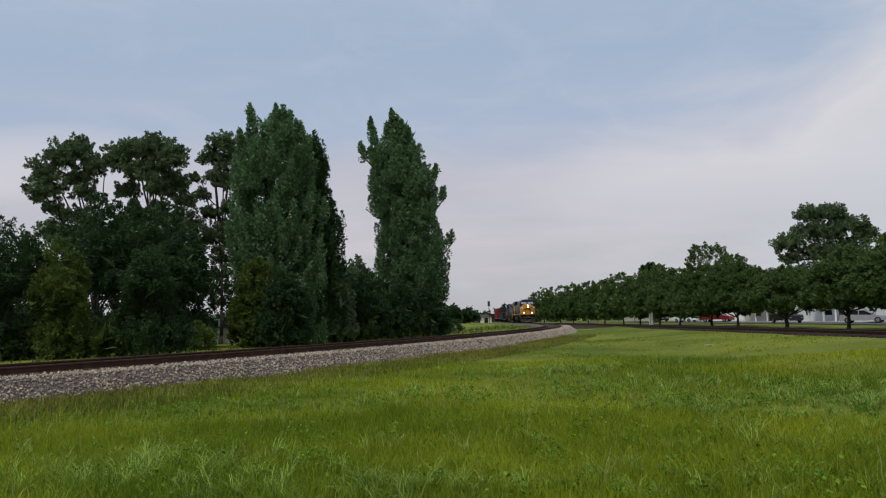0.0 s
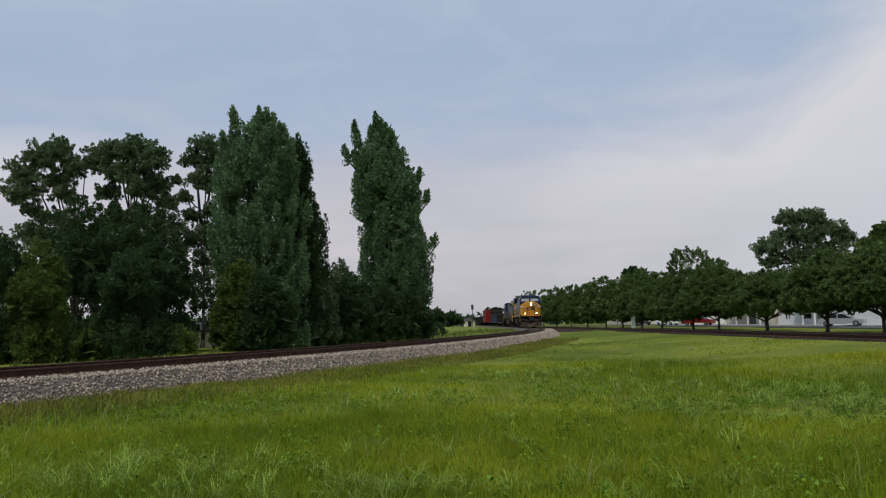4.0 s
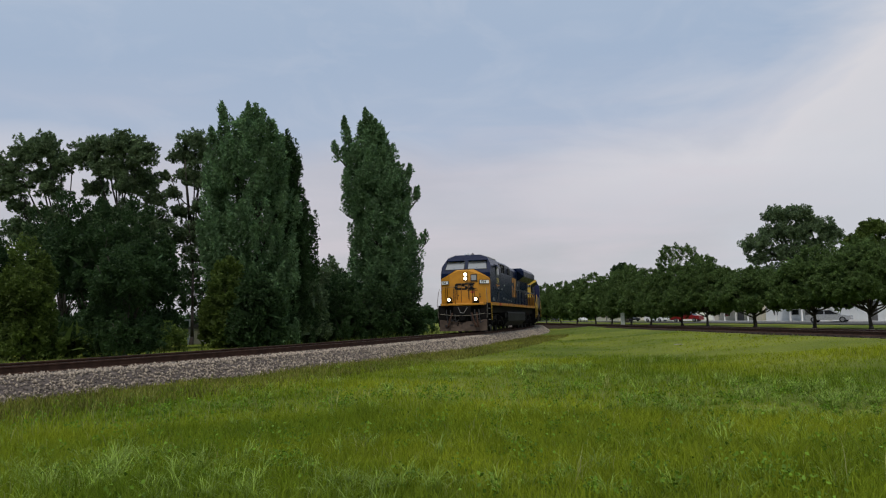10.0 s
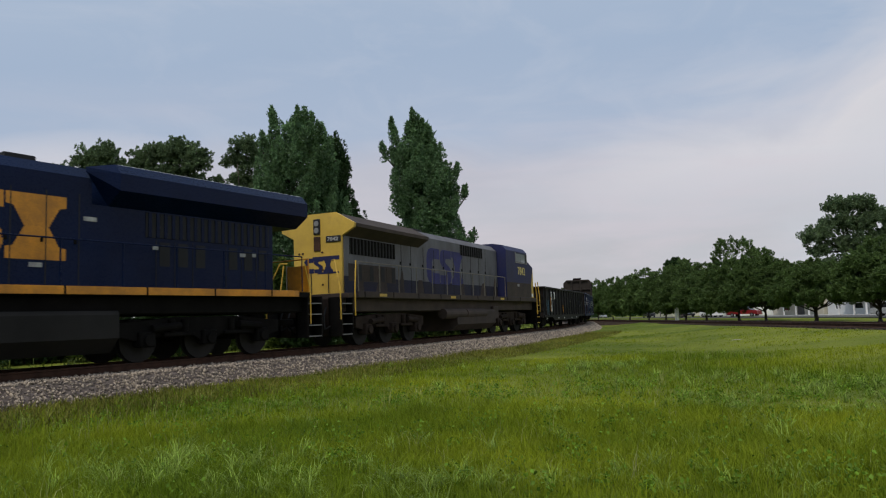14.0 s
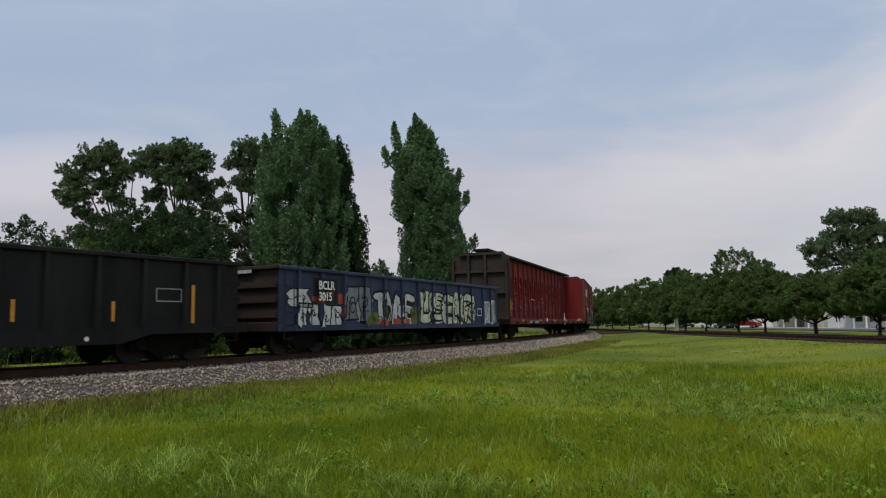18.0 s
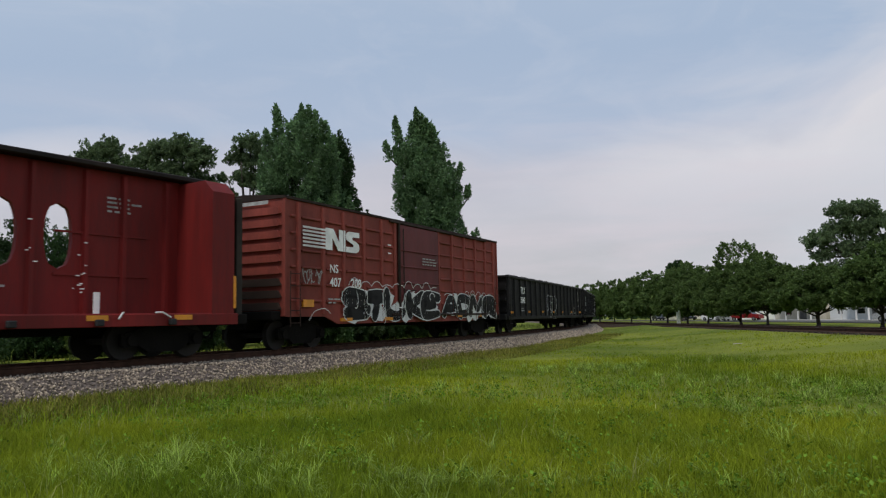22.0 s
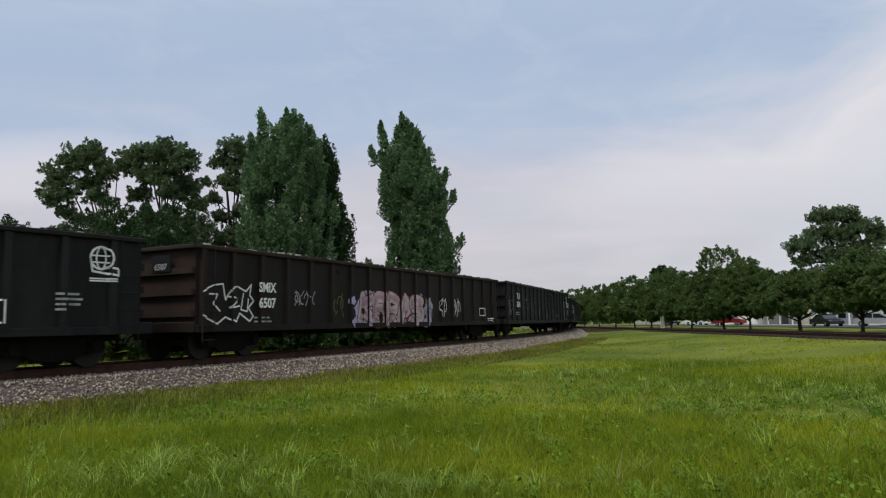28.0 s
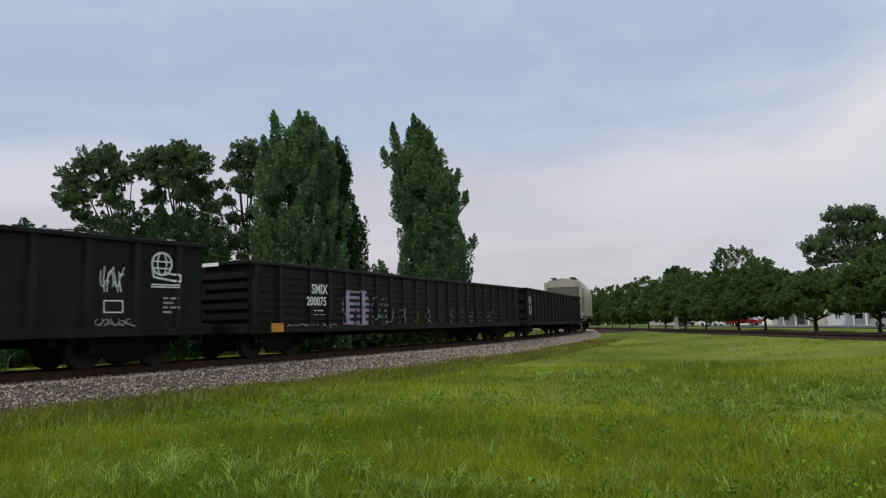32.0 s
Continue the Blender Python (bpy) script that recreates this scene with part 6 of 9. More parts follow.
def louvres(parent, x0, x1, y, z0, z1, n, m_back=None, m_slat=None, name="vent", upright=True):
    v = part(name, Build().box(x0, x1, y - 0.01, y + 0.006, z0, z1), m_back or VENTM, parent, "dark louvred vent")
    w = (x1 - x0) / n if upright else (z1 - z0) / n
    sl = Build().box(-w * 0.22, w * 0.22, -0.012, 0.02, 0, z1 - z0, 0.005).mesh("slat", m_slat or UNDER) if upright else Build().box(x0, x1, -0.012, 0.02, -w * 0.25, w * 0.25, 0.005).mesh("slat", m_slat or UNDER)
    for i in range(n):
        share("slat", sl, v, pose(x0 + w * (i + 0.5), y + 0.006, z0) if upright else pose(0, y + 0.006, z0 + w * (i + 0.5)))
    return v


MARK = (
    ((1.0, 1.0), (0.34, 1.0), (0.14, 0.94), (0.03, 0.82), (0.0, 0.66), (0.0, 0.34), (0.03, 0.18), (0.14, 0.06), (0.34, 0.0), (1.0, 0.0), (1.0, 0.30), (0.52, 0.30), (0.43, 0.36), (0.41, 0.50), (0.43, 0.64), (0.52, 0.70), (1.0, 0.70)),
    ((1.96, 1.0), (1.26, 1.0), (1.10, 0.93), (1.04, 0.80), (1.06, 0.62), (1.20, 0.52), (1.52, 0.40), (1.55, 0.30), (1.46, 0.26), (1.04, 0.26), (1.04, 0.0), (1.72, 0.0), (1.90, 0.07), (1.97, 0.22), (1.94, 0.42), (1.80, 0.52), (1.50, 0.62), (1.47, 0.70), (1.55, 0.75), (1.96, 0.75)),
    ((2.0, 1.0), (3.0, 1.0), (3.0, 0.82), (2.88, 0.80), (2.70, 0.50), (2.88, 0.20), (3.0, 0.18), (3.0, 0.0), (2.0, 0.0), (2.0, 0.18), (2.12, 0.20), (2.30, 0.50), (2.12, 0.80), (2.0, 0.82)))


def logo_blocks(parent, wall, x, z0, z1, width, m):
    """The railway's mark as three plain blocks: an open ring, a bent bar, a waisted block."""
    s = Spray(wall, 0.006)
    for shape in MARK:
        s.fill([(x - u * width / 3, z0 + v * (z1 - z0)) for u, v in shape], 0.03)
    return s.put("railway_mark", m, parent, "large block mark of the railway")


def front_blocks(parent, x, y0, y1, z0, z1, m, label):
    """The same mark on an end that faces along the train."""
    b = Build()
    for shape in MARK:
        s = Spray(lambda q: 0.0, 0.0)
        s.fill([(y0 + u * (y1 - y0) / 3, z0 + v * (z1 - z0)) for u, v in shape], 0.025)
        b.add([(x, p[0], p[2]) for p in s.b.v], s.b.f)
    ob = part("railway_mark", b, m, parent, label)
    ob["kind"] = "stuff"
    return ob


def loco_one():
    L = 22.37
    root = tagged(new("locomotive"), "dark blue diesel freight locomotive with yellow nose and lit headlights", "locomotive")
    H = L / 2
    # frame, stripe, tank
    part("underframe", Build().box(-10.2, 10.3, -1.25, 1.25, 1.15, 1.60, 0.03).box(-10.25, 10.35, -1.5, 1.5, 1.58, 1.74, 0.01), UNDER, root)
    for sy in (1, -1):
        sill = part("side_sill", Build().box(-9.7, 10.0, sy * 1.50, sy * 1.535, 1.60, 1.78, 0.005), STRIPE, root, "yellow stripe along the frame")
        for x in (-8.6, -6.6, -4.6, -2.6, -0.6, 1.6, 4.0, 7.1):
            part("sill_joint", Build().box(x - 0.02, x + 0.02, sy * 1.52, sy * 1.545, 1.60, 1.78), UNDER, sill)
        part("patch", Build().box(6.6, 7.3, sy * 1.52, sy * 1.54, 1.61, 1.77), REDINK if sy > 0 else UNDER, sill)
    tank = Build().prism([(-1.45, 1.24), (1.45, 1.24), (1.5, 1.15), (1.5, 0.62), (1.15, 0.28), (-1.15, 0.28), (-1.5, 0.62), (-1.5, 1.15)], "x", -3.9, 3.95)
    part("fuel_tank", tank, TANKM, root, "grey steel fuel tank")
    for x in (6.7, -6.7):
        bogie(root, x, True)
    couplers(root, H)
    for x in (4.4, 4.9):
        part("air_reservoir", Build().cyl((x - 0.15, 1.05, 1.0), (x - 0.15, 1.45, 1.0), 0.2, 12), UNDER, root)

    # cab with a raked windscreen
    ring = [(-1.52, 1.78), (1.52, 1.78), (1.52, 3.55), (1.52, 3.98), (1.22, 4.52), (0.72, 4.70), (-0.72, 4.70), (-1.22, 4.52), (-1.52, 3.98), (-1.52, 3.55)]
    cab = Build()
    n = len(ring)
    front = [(10.02 if z <= 3.56 else 10.02 - (z - 3.55) * 0.70, y, z) for y, z in ring]
    rear = [(6.36, y, z) for y, z in ring]
    cab.add(front + rear, [(i, (i + 1) % n, n + (i + 1) % n, n + i) for i in range(n)] + [tuple(range(n - 1, -1, -1)), tuple(range(n, 2 * n))])
    cabp = part("cab", cab, BLUE, root)

    def screen(y0, y1, z0, z1, name, m, out):
        def px(z):
            return 10.02 - (z - 3.55) * 0.70 + out
        b = Build()
        vs = [(px(z0), y0, z0), (px(z0), y1, z0), (px(z1), y1 * 0.93 if abs(y1) > 1 else y1, z1), (px(z1), y0 * 0.93 if abs(y0) > 1 else y0, z1)]
        vs += [(x - 0.03, y, z) for x, y, z in vs]
        b.add(vs, [(0, 1, 2, 3), (7, 6, 5, 4), (0, 4, 5, 1), (1, 5, 6, 2), (2, 6, 7, 3), (3, 7, 4, 0)])
        return part(name, b, m, cabp)
    for y0, y1 in ((0.13, 1.26), (-1.26, -0.13)):
        screen(y0 - 0.04, y1 + 0.04, 3.76, 4.30, "window_frame", VENTM, 0.006)
        pane = screen(y0, y1, 3.80, 4.26, "windscreen", GLASS, 0.014)
        b = Build().tube([(10.02 - 0.17, (y0 + y1) / 2, 3.80), (10.02 - 0.50, (y0 + y1) / 2 - 0.25, 4.25)], 0.012, 5)
        part("wiper", b, VENTM, cabp)
        part("sun_visor", Build().box(9.44, 9.72, y0, y1, 4.31, 4.335, 0.005), BLUE, cabp)
    # the sheen along the roof and its sloped edges is put in as pale colour
    part("roof_panel", Build().box(6.4, 9.0, -0.7, 0.7, 4.70, 4.725, 0.01).prism([(0.74, 4.703), (1.21, 4.535), (1.23, 4.555), (0.75, 4.725)], "x", 6.4, 9.25).prism([(-0.74, 4.703), (-1.21, 4.535), (-1.23, 4.555), (-0.75, 4.725)], "x", 6.4, 9.25), ROOFM, cabp, "cab roof with the sheen of the sky painted on pale")
    part("horn", Build().cyl((7.6, -0.2, 4.82), (8.0, -0.2, 4.82), 0.05, 8, 0.09).cyl((7.6, 0.05, 4.82), (8.05, 0.05, 4.82), 0.05, 8, 0.09).box(7.5, 7.7, -0.25, 0.15, 4.71, 4.80, 0.01), UNDER, cabp)
    part("antenna_box", Build().box(8.3, 8.8, -0.35, -0.05, 4.725, 4.86, 0.03), ROOFM, cabp)
    for sy in (1, -1):
        w = part("side_window", Build().box(7.28, 8.25, sy * 1.515, sy * 1.535, 3.46, 3.98, 0.02), VENTM, cabp, "open cab side window")
        part("pane", Build().box(7.34, 7.74, sy * 1.53, sy * 1.541, 3.50, 3.94), GLASS, w)
        part("window_post", Build().box(7.98, 8.06, sy * 1.53, sy * 1.545, 3.48, 3.96, 0.005), ROOFM, w)
        part("awning", Build().prism([(sy * 1.50, 4.08), (sy * 1.80, 3.98), (sy * 1.80, 4.0), (sy * 1.46, 4.13)], "x", 7.2, 8.55), BLUE, cabp)
        part("cab_grille", Build().box(7.2, 7.85, sy * 1.515, sy * 1.533, 1.85, 2.42, 0.01), VENTM, cabp)
        part("grab_iron", Build().tube([(8.9, sy * 1.56, 2.55), (6.5, sy * 1.56, 2.58)], 0.012, 5), UNDER, cabp)
        part("small_plate", Build().box(9.05, 9.2, sy * 1.52, sy * 1.534, 1.88, 2.08), WHITE, cabp)
    lettering("754", 0.36, 8.04, 1.528, 2.98, cabp, PALEYEL, wide=1.12, bold=0.004)
    s = Spray(lambda x: 1.524)
    s.fill([(8.3, 2.90), (7.75, 2.72), (7.8, 2.81), (6.9, 2.84), (7.45, 2.96), (7.4, 2.88)])
    s.put("bolt_stripe", STRIPE, cabp, "yellow lightning bolt")
    s = Spray(lambda x: 1.524)
    s.fill([(7.75, 2.71), (7.35, 2.71), (7.2, 2.64), (7.6, 2.64)])
    s.put("white_bar", FADEW, cabp)

    # the nose: chamfered in plan, gabled at the top
    plan = [(10.02, -1.50), (10.50, -0.86), (10.50, 0.86), (10.02, 1.50)]
    nose = Build()
    low = [(x, y, 1.62) for x, y in plan]
    sh = [(x, y, 3.24 if abs(y) > 1 else 3.46) for x, y in plan]
    top = [(10.02, -0.55, 3.76), (10.50, -0.25, 3.66), (10.50, 0.25, 3.66), (10.02, 0.55, 3.76)]
    nose.add(low + sh + top, [(0, 1, 5, 4), (1, 2, 6, 5), (2, 3, 7, 6), (5, 6, 10, 9), (4, 5, 9, 8), (6, 7, 11, 10), (8, 9, 10, 11), (3, 2, 1, 0), (0, 4, 8, 11, 7, 3)])
    nosep = part("nose", nose, YELLOW, root, "yellow nose with grime streaks")
    part("nose_roof", Build().prism([(-1.50, 3.26), (-0.55, 3.785), (0.55, 3.785), (1.50, 3.26), (1.50, 3.22), (-1.50, 3.22)], "x", 9.98, 10.06), BLUE, nosep)
    hl = part("headlight_box", Build().box(10.49, 10.54, -0.02, 0.24, 3.06, 3.56, 0.02), VENTM, nosep)
    for z in (3.19, 3.43):
        part("headlight", Build().cyl((10.54, 0.11, z), (10.56, 0.11, z), 0.088, 16), LAMP, hl, "lit round headlight")
    part("nose_window", Build().box(10.49, 10.525, 0.42, 0.82, 3.03, 3.43, 0.06), VENTM, nosep)
    part("nose_pane", Build().box(10.52, 10.532, 0.47, 0.77, 3.08, 3.38, 0.04), GLASS, nosep)
    for sy in (1, -1):
        holder = part("number_board", Build().box(-0.33, 0.33, -0.03, 0.03, -0.12, 0.12, 0.02), VENTM, nosep)
        holder.matrix_basis = Matrix.Translation((10.285, sy * 1.19, 2.98)) @ Matrix.Rotation(math.radians(-53 if sy > 0 else -127), 4, "Z")
        part("board_face", Build().box(-0.30, 0.30, 0.03, 0.04, -0.095, 0.095), WHITE, holder)
        lettering("754", 0.14, 0.24, 0.042, -0.065, holder, BLACKINK, wide=1.2, bold=0.004)
        part("grab_iron", Build().tube([(10.30, sy * 1.25, 2.6), (10.36, sy * 1.25, 2.6), (10.30, sy * 1.30, 1.95)], 0.015, 5), HANDRAIL, nosep)
        part("vertical_rail", Build().tube([(10.55, sy * 0.62, 1.85), (10.55, sy * 0.62, 2.62)], 0.018, 6), VENTM, nosep)
    front_blocks(nosep, 10.506, -0.55, 0.66, 2.52, 2.92, BLACKINK, "faded dark block mark on the nose")
    part("mark_stripe", Build().box(10.50, 10.507, 0.10, 0.84, 2.955, 3.0).box(10.50, 10.507, 0.20, 0.84, 2.47, 2.50), BLACKINK, nosep)
    for y in (-0.42, 0.30):
        part("door_rail", Build().tube([(10.50, y, 1.98), (10.57, y, 2.0), (10.57, y, 2.88), (10.50, y, 2.9)], 0.022, 6), VENTM, nosep)
    part("door_rail", Build().tube([(10.57, -0.42, 2.88), (10.57, 0.60, 2.88)], 0.02, 6), VENTM, nosep)
    part("red_label", Build().box(10.50, 10.508, 0.40, 0.66, 2.33, 2.43), REDINK, nosep)
    part("nose_door", Build().box(10.49, 10.515, -0.18, -0.15, 1.80, 2.80).box(10.49, 10.515, 0.50, 0.53, 1.80, 2.80), VENTM, nosep)
    for y, z in ((-0.35, 2.2), (-0.6, 2.7), (0.72, 2.6), (0.95, 2.25), (0.95, 2.1)):
        part("latch", Build().box(10.40, 10.52, y - 0.04, y + 0.04, z - 0.025, z + 0.025, 0.008), VENTM, nosep)

    # front end: platform, ditch lights, plow, hoses, steps
    part("front_platform", Build().box(10.3, 11.0, -1.3, 1.3, 1.60, 1.72, 0.02), YELLOW, root)
    part("pilot", Build().box(10.35, 10.75, -1.25, 1.25, 0.55, 1.60, 0.03).box(10.7, 10.95, -0.35, 0.35, 0.65, 1.15, 0.03), UNDER, root)
    for y in (-0.80, 0.80):
        d = part("ditch_light", Build().cyl((10.75, y, 1.95), (11.0, y, 1.95), 0.15, 14).box(10.72, 10.9, y - 0.17, y + 0.17, 1.72, 1.84, 0.02), UNDER, root)
        part("lens", Build().cyl((11.0, y, 1.95), (11.02, y, 1.95), 0.085, 14), DITCH, d, "lit ditch light")
    pl = Build()
    pl.add([(11.25, 0, 0.10), (10.95, 1.42, 0.12), (10.90, 1.42, 0.78), (11.02, 0, 0.62), (10.95, -1.42, 0.12), (10.90, -1.42, 0.78),
            (11.18, 0, 0.10), (10.88, 1.42, 0.12), (10.83, 1.42, 0.78), (10.95, 0, 0.62), (10.88, -1.42, 0.12), (10.83, -1.42, 0.78)],
           [(0, 1, 2, 3), (4, 0, 3, 5), (7, 6, 9, 8), (6, 10, 11, 9), (3, 2, 8, 9), (5, 3, 9, 11), (1, 0, 6, 7), (0, 4, 10, 6), (2, 1, 7, 8), (4, 5, 11, 10)])
    plow = part("plow", pl, PLOWM, root, "worn steel snow plow")
    for y in (-0.95, 0.55):
        part("plow_slot", Build().box(11.0 - abs(y) * 0.03, 11.14 - abs(y) * 0.05, y - 0.1, y + 0.1, 0.38, 0.48, 0.01), VENTM, plow)
    rg = random.Random(3)
    for k, y in enumerate((-1.0, -0.75, -0.5, 0.45, 0.7, 0.95)):
        z = rg.uniform(0.55, 0.8)
        part("hose", Build().tube([(10.9, y, 1.35), (11.05, y + 0.05, 1.1), (11.12, y + 0.12, z), (11.05, y + 0.3, z + 0.12)], 0.028, 6), VENTM, root)
    part("cut_lever", Build().tube([(11.05, -1.35, 1.12), (11.1, -0.5, 1.0), (11.1, 0.5, 1.0), (11.05, 1.35, 1.12)], 0.02, 5), RAILDULL, root)
    for sy in (1, -1):
        corner_steps(root, 10.05, 10.85, sy, DIMEDGE)
        part("corner_handrail", Build().tube([(11.0, sy * 1.45, 0.85), (11.08, sy * 1.5, 1.7), (10.95, sy * 1.45, 2.35), (10.75, sy * 1.42, 2.6)], 0.014, 6), RAILDULL, root)
        part("corner_handrail", Build().tube([(10.0, sy * 1.55, 0.7), (10.0, sy * 1.55, 1.7)], 0.02, 6), HANDRAIL, root)
        corner_steps(root, -10.75, -10.1, sy, DIMEDGE)
        part("corner_handrail", Build().tube([(-10.2, sy * 1.52, 0.8), (-10.2, sy * 1.52, 1.8), (-10.0, sy * 1.48, 2.6)], 0.02, 6), HANDRAIL, root)
    fr = part("front_railing", Build().tube([(11.02, -1.28, 2.42), (11.02, -1.12, 2.66), (11.02, -0.5, 2.70), (11.02, 0.72, 2.72)], 0.014, 5), RAILDULL, root)
    for y in (-0.98, -0.88, -0.42, 0.62):
        part("railing_post", Build().tube([(11.02, y, 1.70), (11.02, y, 2.68)], 0.018, 5), UNDER, fr)
    for y, a in ((-0.62, -0.2), (0.55, 0.25), (0.85, 0.1)):
        part("air_hose", Build().tube([(11.0, y, 1.15), (11.16, y + a * 0.4, 0.85), (11.2, y + a, 0.42), (11.16, y + a * 1.3, 0.36)], 0.045, 7), RUST, root, "rust-brown rubber air hose")
    part("safety_chain", Build().tube([(11.05, -0.25, 1.5), (11.12, -0.1, 1.18), (11.12, 0.1, 1.15), (11.05, 0.3, 1.48)], 0.018, 5), STEEL, root)
    part("drawbar_pocket", Build().box(10.9, 11.06, -0.55, 0.5, 0.95, 1.55, 0.04), UNDER, root)

    # auxiliary cab, full width below, with grilles above
    part("equipment_cab", Build().box(1.95, 6.36, -1.5, 1.5, 1.76, 3.72, 0.03), BLUE, root)
    up = part("upper_cab", Build().prism([(-1.18, 3.70), (1.18, 3.70), (1.18, 4.42), (0.9, 4.62), (-0.9, 4.62), (-1.18, 4.42)], "x", 1.2, 6.36), BLUE, root)
    for x0 in (3.25, 4.25, 5.15):
        louvres(up, x0, x0 + 0.78, 1.185, 3.82, 4.40, 6)
        part("grille_post", Build().box(x0 + 0.80, x0 + 0.86, 1.17, 1.215, 3.82, 4.40, 0.005), STEEL, up)
    part("grille_rail", Build().tube([(6.3, 1.28, 4.0), (2.0, 1.28, 4.0)], 0.015, 5), VENTM, up)
    part("dark_box", Build().box(1.45, 2.05, 1.15, 1.3, 3.78, 4.28, 0.02), VENTM, up)
    for x, z in ((6.0, 2.62), (5.45, 2.05), (4.6, 1.98), (3.45, 1.94), (2.4, 1.92), (5.0, 2.9)):
        part("white_label", Build().box(x, x + 0.13, 1.495, 1.507, z, z + 0.09), WHITE, root)
    # engine hood
    hood = part("engine_hood", Build().prism([(-1.02, 1.74), (1.02, 1.74), (1.02, 4.30), (0.78, 4.56), (-0.78, 4.56), (-1.02, 4.30)], "x", -3.5, 1.96), BLUE, root)
    for x in (1.3, 0.55, -0.2, -0.95, -1.7, -2.45, -3.2):
        part("door_seam", Build().box(x - 0.012, x + 0.012, 1.015, 1.028, 1.80, 3.9), VENTM, hood)
        part("door_latch", Build().box(x + 0.06, x + 0.12, 1.015, 1.045, 2.75, 2.85, 0.008), UNDER, hood)
    part("roof_hatch", Build().box(-1.5, 1.0, -0.6, 0.6, 4.56, 4.66, 0.03), BLUE, hood)
    part("exhaust_outlet", Build().box(-2.6, -1.9, -0.3, 0.3, 4.56, 4.78, 0.02), VENTM, hood)
    logo_blocks(hood, lambda x: 1.02, 1.0, 2.36, 3.78, 3.9, STRIPE)
    # radiator with overhanging wings
    rad = part("radiator_hood", Build().prism([(-1.02, 1.74), (1.02, 1.74), (1.02, 3.70), (-1.02, 3.70)], "x", -9.15, -3.5), BLUE, root)
    wing = Build()
    wing.prism([(-1.02, 3.70), (1.02, 3.70), (1.50, 4.02), (1.50, 4.42), (1.28, 4.66), (-1.28, 4.66), (-1.50, 4.42), (-1.50, 4.02)], "x", -10.15, -3.9)
    wing.add([(-3.9, 1.5, 4.02), (-3.9, 1.5, 4.42), (-3.9, 1.28, 4.66), (-3.9, 1.02, 3.70), (-3.35, 1.02, 4.45), (-3.35, 1.0, 4.56)], [(0, 1, 4, 3), (1, 2, 5, 4)])
    wg = part("radiator_wing", wing, BLUE, root)
    # sky-bright top of the wing, likewise only a pale colour
    part("wing_top", Build().box(-10.1, -4.0, -1.25, 1.25, 4.655, 4.675, 0.005), ROOFM, wg)
    louvres(wg, -9.0, -4.9, 1.03, 3.05, 3.66, 18, m_slat=BLUE)
    for x in (-5.2, -5.75, -6.3, -7.4, -7.95, -8.5):
        part("door_seam", Build().box(x - 0.012, x + 0.012, 1.015, 1.028, 1.80, 3.0), VENTM, rad)
        part("small_vent", Build().box(x - 0.4, x - 0.1, 1.015, 1.03, 2.35, 2.95), VENTM, rad)
    for x, z, w in ((-3.3, 3.3, 0.32), (-2.1, 2.2, 0.28), (-5.1, 2.75, 0.16), (-7.9, 2.72, 0.2), (-8.35, 2.74, 0.14)):
        part("white_label", Build().box(x - w, x, 1.015, 1.032, z, z + 0.1), FADEW, rad)
    part("rear_end", Build().box(-9.2, -9.15, -0.95, 0.95, 1.78, 3.68, 0.01), BLUE, root)
    part("rear_railing", Build().tube([(-10.2, 1.45, 1.75), (-10.2, 1.45, 2.75), (-10.2, -1.45, 2.75), (-10.2, -1.45, 1.75)], 0.022, 6).box(-10.24, -10.18, 0.6, 1.45, 1.75, 2.55), STRIPE, root)
    for sy in (1, -1):
        handrail(root, 1.9, -9.9, sy * 1.47, 1.76, 2.80, 9, BLUE)
    CARS.append((root, L))


